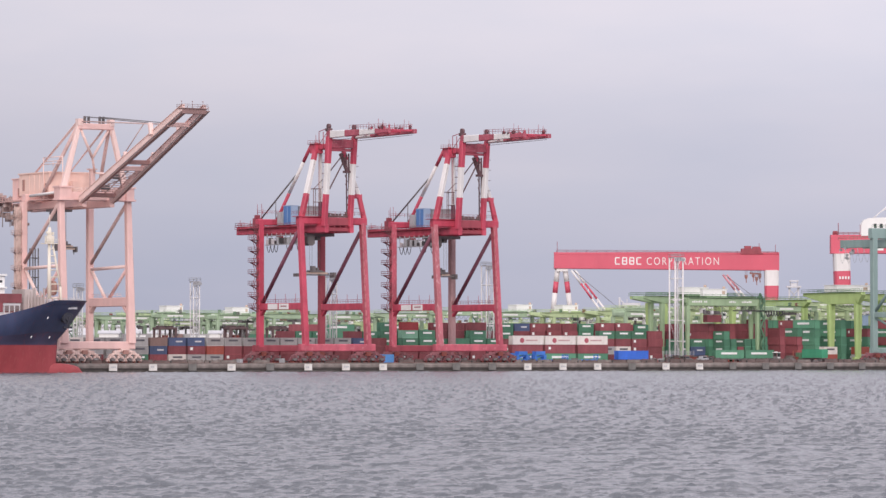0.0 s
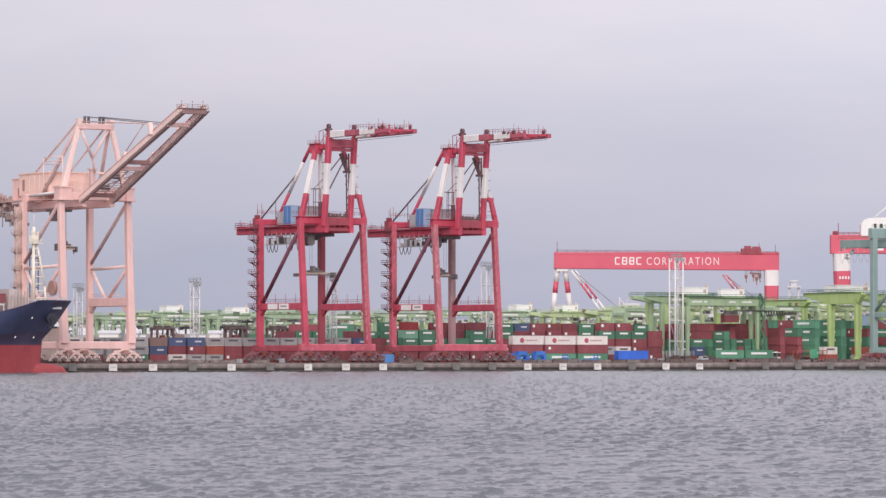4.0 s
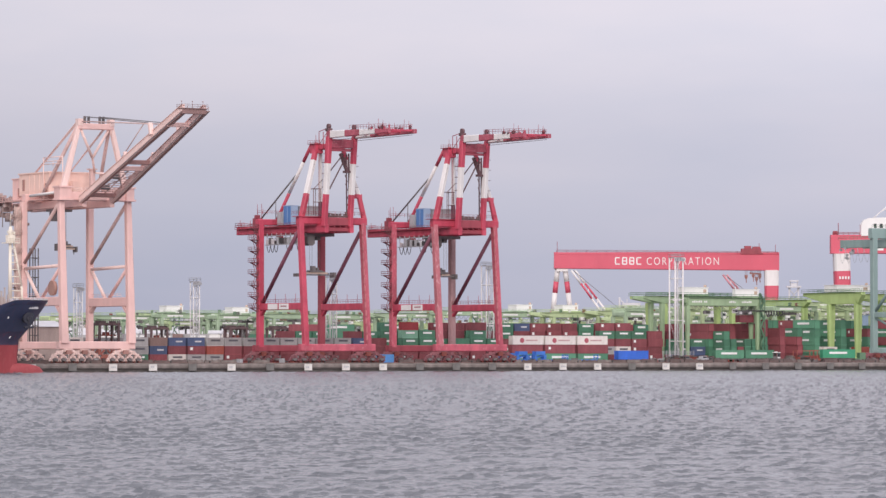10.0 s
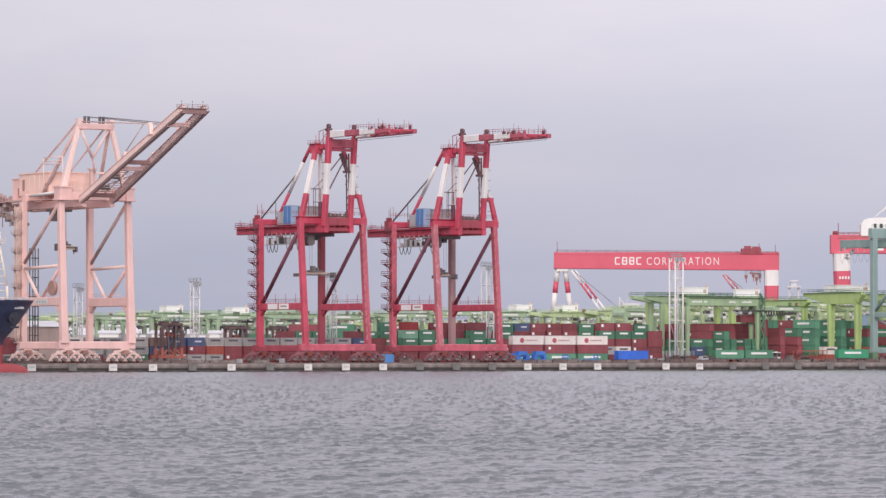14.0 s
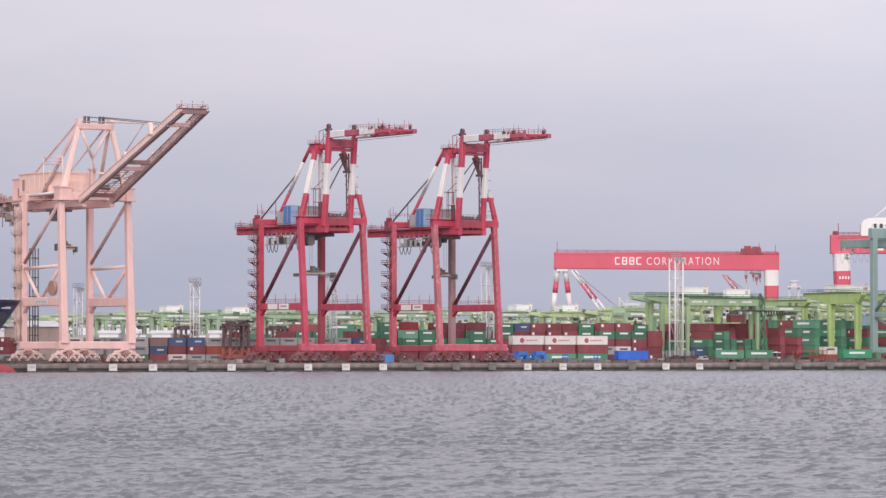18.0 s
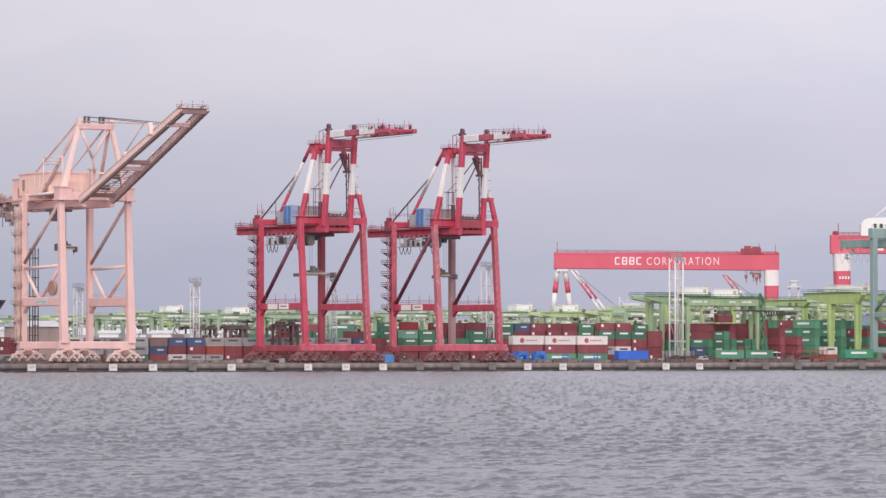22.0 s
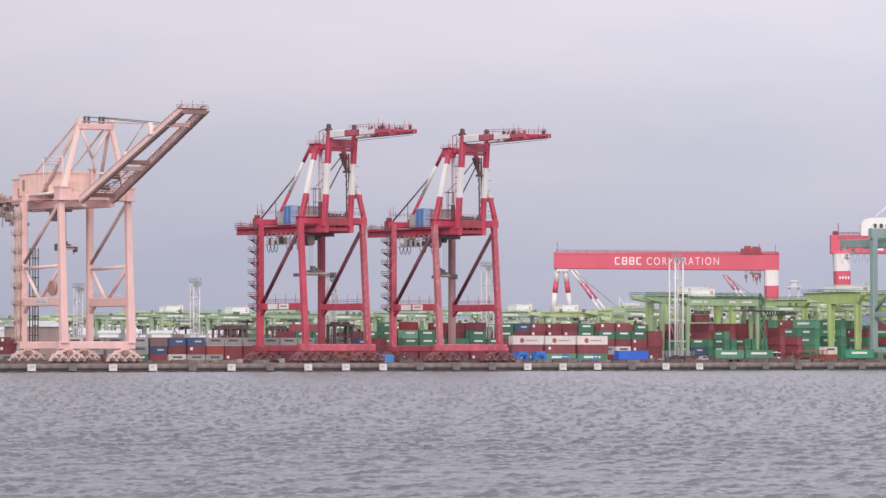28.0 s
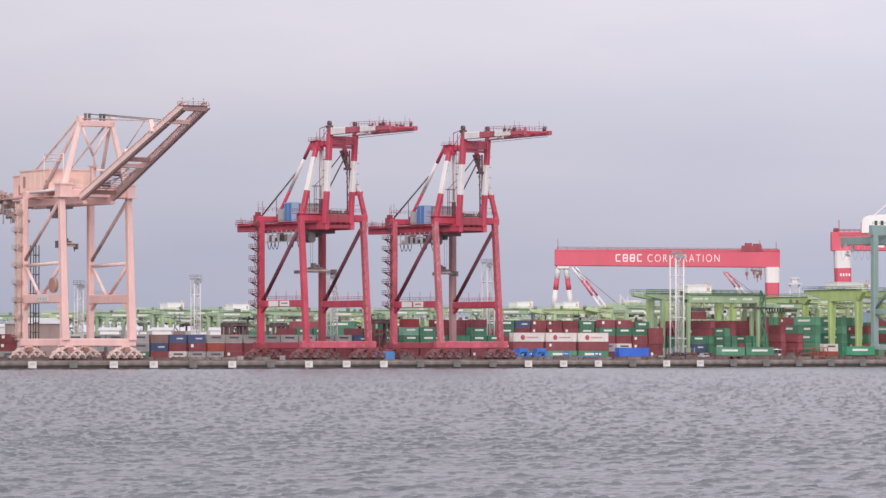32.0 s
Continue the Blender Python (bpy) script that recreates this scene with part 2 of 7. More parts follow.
def quay_wall():
    wall = tagged(new("quay"), "weathered grey concrete quay wall with a dark recessed foot", "quay", kind="structure")
    # foot set back under the blocks, in darker concrete
    part("wet_foot", shape((block, -1600, 1900, 0.55, 1.62, -3.0, 0.75)), DARKCONC, wall, "dark recessed concrete foot")
    part("cope", shape((block, -1600, 1900, 0.30, 1.66, 2.15, DECK + 0.06)), CONC, wall)
    bay = 13.38
    cap = mesh_of("quay_block", shape((beam, (0.45, 0.55, 1.52), (12.0, 0.55, 1.52), 1.7, 1.55, 0, None, None, 0.30)), CONC)
    fend = shape((block, -0.9, 0.9, -0.25, 0.6, 0.25, 2.18))
    for i in range(4):
        tube(fend, (-0.85, -0.28, 0.45 + 0.48 * i), (0.85, -0.28, 0.45 + 0.48 * i), 0.16, 6)
    fender = mesh_of("fender", fend, RUBBER)
    pan = shape((block, -1.35, 1.35, -0.62, -0.42, 0.30, 2.28), (block, -1.15, -0.9, -0.44, -0.2, 0.6, 2.0), (block, 0.9, 1.15, -0.44, -0.2, 0.6, 2.0),
                (beam, (-1.38, -0.60, 0.35), (1.38, -0.60, 0.35), 0.12, 0.14), (beam, (-1.38, -0.60, 2.23), (1.38, -0.60, 2.23), 0.12, 0.14))
    pw, pg = mesh_of("fender_panel", pan.copy(), PANELWHITE), mesh_of("fender_panel", pan, PANELGREY)
    bar = mesh_of("panel_bar", shape((block, 0, 0.42, -0.65, -0.615, 1.0, 1.5)), GREY)
    white = {-7, -5, -4, -2, 0, 1, 2, 6, 7, 8, 10, 11}
    for k in range(-16, 24):
        x = -10.4 + bay * k
        for name, me, dx in (("concrete_block", cap, 0.2), ("fender", fender, 0.0), ("fender_panel", pw if k in white else pg, 0.0)):
            ob = new(name, me)
            ob.location = (x + dx, 0, 0)
            ob.parent = wall
            if name == "fender_panel":
                ob["label"] = "white painted fender panel" if k in white else "dirty grey fender panel"
                if k in white:
                    for j in range(2 + k % 2):
                        b = new("panel_bar", bar)
                        b.parent, b.location = ob, (-0.75 + 0.62 * j, 0, 0.1 * (k % 3))
    bol = bmesh.new()
    tube(bol, (0, 0, 0), (0, 0, 0.35), 0.22, 8)
    tube(bol, (0, 0, 0.35), (0, 0, 0.55), 0.36, 8)
    bme = mesh_of("bollard", bol, RUBBER)
    for k in range(-12, 20):
        ob = tagged(new("bollard", bme), "black cast mooring bollard on the quay cope", "bollard", "bollards along the quay")
        ob.location = (-3.7 + bay * k, 0.8, DECK + 0.06)
    rail = bmesh.new()
    for y in (3.0, 30.4):
        block(rail, -1600, 1900, y - 0.5, y + 0.5, DECK, DECK + 0.02)
        block(rail, -1600, 1900, y - 0.08, y + 0.08, DECK + 0.02, DECK + 0.10)
    piece("crane_rail", rail, RUST, "rusty steel crane rails set in the quay deck", "rail", kind="structure")


quay_wall()


def wave_material(name):
    m = bpy.data.materials.new(name)
    m.use_nodes = True
    n, l = m.node_tree.nodes, m.node_tree.links
    b = n["Principled BSDF"]
    b.inputs["Roughness"].default_value = 0.2
    b.inputs["IOR"].default_value = 1.33
    tc = n.new("ShaderNodeTexCoord")
    big = n.new("ShaderNodeTexNoise")
    big.inputs["Scale"].default_value = 0.035
    big.inputs["Detail"].default_value = 3
    ramp = n.new("ShaderNodeValToRGB")
    ramp.color_ramp.elements[0].color = (0.102, 0.114, 0.134, 1)
    ramp.color_ramp.elements[1].color = (0.146, 0.159, 0.182, 1)
    l.new(tc.outputs["Object"], big.inputs["Vector"])
    l.new(big.outputs["Fac"], ramp.inputs[0])
    l.new(ramp.outputs[0], b.inputs["Base Color"])
    fine = n.new("ShaderNodeTexNoise")
    fine.inputs["Scale"].default_value = 2.6
    fine.inputs["Detail"].default_value = 4
    bp = n.new("ShaderNodeBump")
    bp.inputs["Strength"].default_value = 0.6
    bp.inputs["Distance"].default_value = 0.2
    l.new(tc.outputs["Object"], fine.inputs["Vector"])
    l.new(fine.outputs["Fac"], bp.inputs["Height"])
    l.new(bp.outputs[0], b.inputs["Normal"])
    return m


WATER = wave_material("harbour_water")


def chop(x, y, seed, wind, gain, far):
    """Height of wind chop: short-crested trains of many lengths round one direction, with sharpened crests."""
    rng = np.random.RandomState(seed)
    swell, short, mid = np.zeros_like(x), np.zeros_like(x), np.zeros_like(x)
    for i in range(46):
        long = i < 10
        lam = (3.0 * 2.2 ** rng.rand()) if long else (0.30 * (0.95 / 0.30) ** rng.rand())
        a = wind + rng.randn() * (0.40 if long else 0.52)
        p = 2 * math.pi / lam * (x * math.cos(a) + y * math.sin(a)) + rng.rand() * 6.283
        if long:
            swell += 0.0024 * lam * np.sin(p)
        else:
            short += lam ** 0.6 * np.sin(p)
    for i in range(16):
        lam = 0.48 * 2.4 ** rng.rand()
        a = wind + rng.randn() * 0.36
        mid += lam ** 0.5 * np.sin(2 * math.pi / lam * (x * math.cos(a) + y * math.sin(a)) + rng.rand() * 6.283)
    short /= short.std()
    mid /= mid.std()
    gust = 0.85 + 0.3 * np.sin(x * 0.043 + seed) * np.sin(y * 0.031 + 2 * seed)
    return gain * (swell + 0.0043 * gust * np.exp(1.25 * np.clip(short, -3, 2.2)) * np.sqrt(far) - 0.045 * (far - 0.6) + 0.00145 * far * np.exp(1.7 * np.clip(mid, -3, 2.4)))


def water_sheet(name, seed, wind, level, gain, cols, step, side):
    """One rigid relief of waves, finer towards the viewer's shore, wide enough to glide past the view."""
    rz = radians(HEADING)
    fx, fy = -math.sin(rz), math.cos(rz)
    rows = []
    d = 122.0
    while d < 1420:
        rows.append(d)
        d += step if d < 250 else step + (d - 250) * 0.0030
    d = np.array(rows)[:, None]
    u = np.linspace(-1, 1, cols)[None, :]
    half = side + d * 0.113
    R, F = u * half, d + u * 0
    x = R * fy + F * fx
    y = -R * fx + F * fy
    near = 1 + 0.2 * np.clip((230 - d) / 110, 0, 1)
    z = chop(x, y, seed, wind, gain * near, np.minimum(4.0, 1 + (np.maximum(0, d - 200) / 155) ** 1.25)) + level
    co = np.stack([x, y, z], -1).reshape(-1, 3)
    me = bpy.data.meshes.new(name)
    i = np.arange((len(rows) - 1) * (cols - 1))
    a = i // (cols - 1) * cols + i % (cols - 1)
    quad = np.stack([a, a + 1, a + cols + 1, a + cols], -1)
    me.from_pydata(co.tolist(), [], quad.tolist())
    me.polygons.foreach_set("use_smooth", np.ones(len(quad), dtype=bool))
    me.materials.append(WATER)
    ob = new(name, me)
    ob.location = (EYE[0], EYE[1], 0)
    return tagged(ob, "choppy grey harbour water with small dark wavelets", "water", kind="structure")


sea = shape((block, -4000, 4200, -4000, 1.0, -4.0, -0.62))
piece("water_base", sea, WATER, "grey harbour water below the waves, out to the far shore", "water", kind="structure")
wave_a = water_sheet("water", 3, radians(228), 0.0, 1.0, 560, 0.16, 6.0)
wave_b = water_sheet("water", 8, radians(250), -0.015, 1.0, 300, 0.5, 11.0)
# ---- quay cranes ----
def travel_gear(crane, xs, ys, top, mat, gap=1.75):
    """Under each leg: two rocker beams, each on two bogies with a pair of wheels."""
    mid = (top + DECK) / 2 + 0.5
    eq = bmesh.new()
    beam(eq, (-1.4, 0, top - 0.25), (1.4, 0, top - 0.25), 1.7, 0.7)
    out = gap * 1.94
    for s in (-1, 1):
        beam(eq, (s * 0.5, 0, top - 0.3), (s * out, 0, mid + 0.55), 1.2, 0.85)
        tube(eq, (s * out, -0.8, mid + 0.55), (s * out, 0.8, mid + 0.55), 0.62, 10)
        for k in (-1, 1):
            beam(eq, (s * out, 0, mid + 0.5), (s * out + k * gap * 0.95, 0, mid - 0.25), 1.1, 0.7)
    tube(eq, (0, -1.0, top - 0.6), (0, 1.0, top - 0.6), 0.6, 10)
    eq = mesh_of("rocker_beam", eq, mat)
    bg = bmesh.new()
    for s in (-1, 1):
        beam(bg, (0, 0, mid), (s * 1.0, 0, DECK + 0.6), 1.3, 0.75)
        tube(bg, (s * 0.95, -0.75, DECK + 1.05), (s * 0.95, 0.75, DECK + 1.05), 0.42, 10)
        beam(bg, (s * 1.0, 0, DECK + 1.3), (s * 1.5, 0, DECK + 0.55), 0.9, 0.4)
    beam(bg, (-1.4, 0, DECK + 0.95), (1.4, 0, DECK + 0.95), 1.1, 0.45)
    tube(bg, (0, -0.8, mid - 0.3), (0, 0.8, mid - 0.3), 0.5, 10)
    tube(bg, (0.3, -1.25, DECK + 1.5), (0.9, -0.6, DECK + 1.9), 0.33, 8)
    block(bg, -1.15, -0.45, -1.0, -0.6, DECK + 1.3, DECK + 2.0)
    bg = mesh_of("bogie", bg, mat)
    mo = mesh_of("drive_motor", shape((block, -0.6, 0.3, -1.35, -0.7, DECK + 0.7, DECK + 1.5), (tube, (-0.9, -1.05, DECK + 1.1), (0.7, -1.05, DECK + 1.1), 0.3, 8), (block, 0.7, 1.3, -1.0, -0.5, mid - 0.9, mid - 0.1)), DARK)
    bx = mesh_of("cable_box", shape((block, -0.8, 0.8, -1.5, -0.85, top - 1.5, top - 0.3), (tube, (-1.6, -1.1, mid), (1.7, -1.1, mid + 0.5), 0.12, 5)), LOUVRE if mat is BOGIEPINK else RUST)
    wh = shape((tube, (0, -0.22, 0), (0, 0.22, 0), 0.40, 12), (tube, (0, -0.34, 0), (0, 0.34, 0), 0.16, 8))
    wh = mesh_of("wheel", wh, RUST)
    for x in xs:
        for y in ys:
            e = new("rocker_beam", eq)
            e.parent, e.location = crane, (x, y, 0)
            e = new("cable_box", bx)
            e.parent, e.location = crane, (x, y, 0)
            for k in (-gap * 2.86, -gap, gap, gap * 2.86):
                b = new("bogie", bg)
                b.parent, b.location = crane, (x + k, y, 0)
                e = new("drive_motor", mo)
                e.parent = b
                for q in (-0.85, 0.85):
                    w = new("wheel", wh)
                    w.parent, w.location = b, (q, 0, DECK + 0.51)


def stair_tower(crane, x, y, z0, z1, mat, rise=3.5):
    """A zigzag of landings and flights with rails up one leg."""
    n = int((z1 - z0) / rise)
    for i in range(n + 1):
        z = z0 + rise * i
        bm = bmesh.new()
        block(bm, x - 2.6, x + 0.0, y - 1.1, y + 1.1, z, z + 0.12)
        block(bm, x - 2.1, x - 0.2, y - 0.9, y + 0.9, z - 0.2, z)
        beam(bm, (x - 2.0, y, z - 0.2), (x, y, z - 1.1), 0.8, 0.25)
        ld = part("landing", bm, mat, crane)
        bm = bmesh.new()
        railing(bm, (x - 2.6, y - 1.1, z), (x - 2.6, y + 1.1, z), 1.25, 0.75, 0.07)
        railing(bm, (x - 2.6, y - 1.1, z), (x, y - 1.1, z), 1.25, 0.8, 0.07)
        part("landing_railing", bm, mat, ld, kind="stuff")
        if i < n:
            bm = bmesh.new()
            s = 1 if i % 2 else -1
            for o in (-0.35, 0.35):
                beam(bm, (x - 0.7 + o, y - s * 1.0, z + 0.1), (x - 0.7 + o, y + s * 1.0, z + rise), 0.08, 0.18)
            for k in range(1, 8):
                c = k / 8
                block(bm, x - 1.0, x - 0.4, y - s + 2 * s * c - 0.12, y - s + 2 * s * c + 0.12, z + rise * c, z + rise * c + 0.04)
            part("stair_flight", bm, mat, crane)


def festoon(bm, y0, y1, x, z, n, sag=2.4, r=0.09):
    for i in range(n):
        a, b = y0 + (y1 - y0) * i / n, y0 + (y1 - y0) * (i + 1) / n
        pts = [(x, a + (b - a) * k / 6, z - sag * (1 - (k / 3 - 1) ** 2)) for k in range(7)]
        for p, q in zip(pts, pts[1:]):
            tube(bm, p, q, r, 4)


BOGIEPINK = paint("grimy_bogie_salmon", (0.80, 0.58, 0.54), 0.65, vary=0.3, wear=0.95, scale=0.9, dirt=(0.30, 0.17, 0.165))
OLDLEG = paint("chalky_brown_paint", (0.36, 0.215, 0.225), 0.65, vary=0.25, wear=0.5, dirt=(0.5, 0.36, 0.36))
BOGIERED = paint("grimy_bogie_red", (0.235, 0.085, 0.10), 0.7, vary=0.45, wear=0.75, scale=0.6, dirt=(0.13, 0.085, 0.085))
STAIRRED = paint("stair_dull_red", (0.28, 0.10, 0.12), 0.65, vary=0.25)
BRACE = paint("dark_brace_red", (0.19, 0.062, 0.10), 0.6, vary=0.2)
PALE = paint("bleached_crane_red", (0.54, 0.17, 0.205), 0.6, vary=0.3, wear=0.85, scale=0.18, dirt=(0.74, 0.50, 0.52))
GRIME = paint("grimy_dark_red", (0.12, 0.062, 0.072), 0.65, vary=0.35, wear=0.4)
OLDRED = paint("dulled_crane_red", (0.43, 0.088, 0.13), 0.6, vary=0.3, wear=0.6, scale=0.3, dirt=(0.6, 0.40, 0.42))
HOIST = paint("grimy_hoist_brown", (0.20, 0.13, 0.135), 0.65, vary=0.3)
LADDER = paint("faded_ladder_red", (0.60, 0.20, 0.23), 0.6, vary=0.2)


def red_crane(at, label, grab_y, worn=False, x0=4.4, x1=17.6):
    W, G = 22.2, 27.4
    c = thing("quay_crane", label, "crane", "red quay cranes", at)
    for x in (0, W):
        # waterside leg leans landward; landside leg is upright
        part("waterside_leg", shape((beam, (x, 0, 7.6), (x, 3.3, 45.4), 1.75, 1.9, 0, 1.65, 1.8)), (FADED if x > 0 else PALE if worn else RED), c)
        # unworn crane's right landside leg: its shade is put into the darker red
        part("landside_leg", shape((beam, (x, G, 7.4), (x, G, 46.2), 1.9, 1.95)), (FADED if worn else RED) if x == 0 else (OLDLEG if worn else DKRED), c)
        part("portal_beam", shape((beam, (x, 1.2, 19.8), (x, G, 19.8), 1.5, 2.1)), RED, c)
        rl = bmesh.new()
        railing(rl, (x - 0.7, 2.5, 20.9), (x - 0.7, G - 1.3, 20.9), 1.1, 1.5, 0.05)
        for yy in (5, 11, 17, 23):
            tube(rl, (x - 0.7, yy, 20.9), (x - 0.7, yy, 23.6), 0.08, 4)
        part("portal_railing", rl, DKRED, c)
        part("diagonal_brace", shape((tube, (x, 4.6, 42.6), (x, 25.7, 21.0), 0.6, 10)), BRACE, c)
        part("portal_knee", shape((beam, (x, 1.4, 17.6), (x, 3.6, 19.4), 1.2, 0.8)), RED, c)
        part("portal_knee", shape((beam, (x, G - 0.8, 17.4), (x, G - 3.0, 19.2), 1.2, 0.8)), RED, c)
    for y, z0, z1 in ((0, 6.1, 8.3), (G, 6.0, 8.0)):
        # landside sill in darker red, shade painted in
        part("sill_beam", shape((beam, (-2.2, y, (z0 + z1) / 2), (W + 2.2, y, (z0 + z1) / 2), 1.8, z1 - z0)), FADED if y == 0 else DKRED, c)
    travel_gear(c, (0.6, W - 0.6), (0, G), 6.15, BOGIERED)
    part("upper_cross_beam", shape((beam, (-1.0, 3.4, 45.9), (W + 1.2, 3.4, 45.9), 1.9, 2.2), (block, -2.2, 7.5, 1.9, 4.9, 47.05, 47.2)), RED, c)
    part("upper_cross_beam", shape((beam, (-1.2, G, 46.0), (W + 1.2, G, 46.0), 1.9, 1.9)), RED, c)
    sg = bmesh.new()
    block(sg, -0.82, -0.76, 15.6, 21.4, 18.95, 20.65)
    part("sign_board", sg, BRIGHT, c, "blank white sign board on the portal beam")
    part("sign_board", shape((block, -0.82, -0.76, 9.0, 14.7, 18.95, 20.65)), BRIGHT, c, "white sign board with a dark bar")
    bars = bmesh.new()
    block(bars, -0.86, -0.82, 10.0, 13.6, 19.75, 20.05)
    part("sign_bar", bars, DKRED, c, "dark bar on the white board")
    mb = mesh_of("mark_bar", shape((block, -0.3, 0.3, -0.04, 0.02, 0, 0.55)), GREY)
    for k in range(5):
        s = 0.42 + 0.075 * k
        e = new("mark_bar", mb)
        e.parent, e.location = c, (0.1 + 6.8 * s, 3.3 + 1.7 * s - 0.72, 45.6 + 24.0 * s)
    # trolley girders
    for x in (6.5, 15.5):
        part("trolley_girder", shape((beam, (x, -1.4, 43.5), (x, 52.0, 43.9), 1.4, 2.5)), RED, c)
        rl = bmesh.new()
        block(rl, x - 1.9, x - 0.7, 3, 51.0, 44.4, 44.52)
        railing(rl, (x - 1.9, 5, 44.5), (x - 1.9, 51, 44.5), 1.1, 2.4, 0.05)
        part("girder_walkway", rl, DKRED, c)
    for y in (8.5, 21.0, 34.0, 44.0, 51.2):
        part("girder_tie", shape((beam, (6.5, y, 43.6), (15.5, y, 43.6), 0.8, 1.0)), RED, c)
    part("back_platform", shape((block, 5.6, 16.4, 46.5, 52.4, 45.15, 45.3)), DKRED, c)
    tl = bmesh.new()
    railing(tl, (5.6, 52.4, 45.3), (16.4, 52.4, 45.3), 1.1, 2.0, 0.06)
    railing(tl, (5.6, 46.5, 45.3), (5.6, 52.4, 45.3), 1.1, 1.5, 0.06)
    for x, y, h in ((6.0, 50, 2.6), (5.2, 38, 6.4), (5.9, 36.6, 7.4), (6.2, 44, 2.4)):
        tube(tl, (x, y, 44.7), (x, y, 44.7 + h), 0.08, 5)
    part("platform_railing", tl, DKRED, c, kind="stuff")
    part("rope_box", shape((block, 3.8, 6.0, 36.2, 38.6, 44.7, 47.6), (block, 4.2, 5.4, 36.6, 38.2, 47.6, 48.6)), DKRED, c)
    # walkway and gear under the girder
    part("under_walkway", shape((block, 4.4, 5.6, 9.0, 26.0, 41.0, 41.15), (block, 4.5, 5.4, 22.5, 25.0, 41.15, 42.4)), DKRED, c)
    # mast: two legs leaning in to one head, with back stays
    for x, xt in ((0, 6.9), (W, W - 6.6)):
        bm = bmesh.new()
        if x == 0:
            banded(bm, (x + 0.1, 3.3, 45.6), (xt, 5.0, 69.6), 1.7, 1.5, [(0, 0), (0.355, 1), (0.785, 0)], 1.5, 1.25)
        else:
            # the landward mast leg stands on a bent knee
            beam(bm, (x + 0.75, 3.3, 46.2), (x - 1.0, 3.8, 54.0), 1.7, 1.4, 0, 1.5, 1.3)
            banded(bm, (x - 1.0, 3.8, 53.7), (xt, 5.0, 69.6), 1.4, 1.2, [(0, 1), (0.7, 0)], 1.2, 1.1)
            block(bm, x - 2.2, x - 0.2, 3.1, 4.4, 53.0, 54.3)
        part("mast_leg", bm, [RED, WHITE], c, "red mast leg with a white band")
        if x == 0:
            bm = bmesh.new()
            banded(bm, (6.3, 7.2, 69.4), (6.3, 28.4, 46.2), 1.05, 1.05, [(0, 0), (0.22, 1), (0.62, 0)], round_=True)
            part("back_stay", bm, [RED, WHITE], c, "red back stay with a white band")
            part("tie_rod", shape((tube, (6.3, 16.6, 60.2), (6.3, 37.3, 47.6), 0.26, 6), (tube, (6.3, 28.6, 46.8), (6.3, 28.6, 53.2), 0.13, 5)), DARK, c, "thin dark tie rod behind the stay")
    # white rope column between the mast and the boom, with its dark ladder
    bm = bmesh.new()
    banded(bm, (10.0, 8.0, 45.4), (9.9, 8.0, 67.2), 1.1, 1.1, [(0, 0), (0.30, 1), (0.97, 0)], 0.9, 0.9)
    part("rope_column", bm, [BRACE, WHITE], c, "slim white rope column with a dull red foot")
    lr = bmesh.new()
    for o in (0.0, 0.7):
        tube(lr, (9.4 + o, 5.4, 47.4), (9.3 + o, 5.4, 68.2), 0.07, 4)
    for i in range(10):
        tube(lr, (9.35, 5.4, 48.6 + i * 2.0), (10.1, 5.4, 48.6 + i * 2.0), 0.06, 4)
    for z in (60.4, 56.2, 63.8):
        block(lr, 9.2, 10.4, 4.9, 5.9, z, z + 0.25)
    part("mast_ladder", lr, HOIST, c, "thin dark ladder beside the column")
    part("mast_head", shape((beam, (6.0, 5.2, 68.6), (W - 6.0, 5.2, 68.6), 1.6, 1.7), (block, 5.7, 8.3, 3.9, 7.2, 66.6, 69.4), (beam, (7.4, 3.9, 68.4), (7.0, -1.8, 68.6), 1.2, 1.5)), RED, c)
    part("head_platform", shape((block, 5.0, 9.0, 3.4, 7.8, 69.4, 69.55)), DKRED, c)
    top = bmesh.new()
    railing(top, (5.2, 3.6, 69.5), (8.8, 3.6, 69.5), 1.1, 0.9)
    railing(top, (5.2, 7.6, 69.5), (8.8, 7.6, 69.5), 1.1, 0.9)
    tube(top, (6.5, 5.0, 69.5), (6.5, 5.0, 72.2), 0.07, 5)
    part("mast_head_railing", top, DKRED, c)
    # inner boom, raised upright
    for x in (6.5, 15.6):
        bm = bmesh.new()
        banded(bm, (x - 0.55, -0.9, 44.2), (x - 0.1, -3.0, 71.4), 1.45, 1.6, [(0, 0), (0.355, 1), (0.70, 0)], 1.75 if x < 10 else 1.5, 1.6)
        part("boom_girder", bm, [RED, WHITE], c, "red upright boom girder with a white band")
    part("boom_cross_beam", shape((beam, (6.5, -2.8, 69.3), (15.6, -2.8, 69.3), 1.2, 2.7), (beam, (6.5, -2.2, 67.4), (15.6, -2.2, 67.4), 1.0, 0.8)), OLDRED, c)
    part("boom_foot_cross_beam", shape((beam, (5.9, -0.6, 45.6), (15.4, -0.6, 45.6), 1.4, 2.4), (beam, (5.9, -0.2, 43.2), (15.4, -0.2, 43.2), 1.2, 1.2), *[(beam, (7.0 + 2.1 * k, -0.9, 44.6), (8.0 + 2.1 * k, -0.7, 43.4), 0.3, 0.3) for k in range(4)]), DKRED, c)
    fg_ = bmesh.new()
    rg = random.Random(7)
    for i in range(16):
        q = 6.6 + i * 0.55
        block(fg_, q, q + 0.4, -0.9, -0.2, 46.9, 47.3 + rg.random() * 1.5)
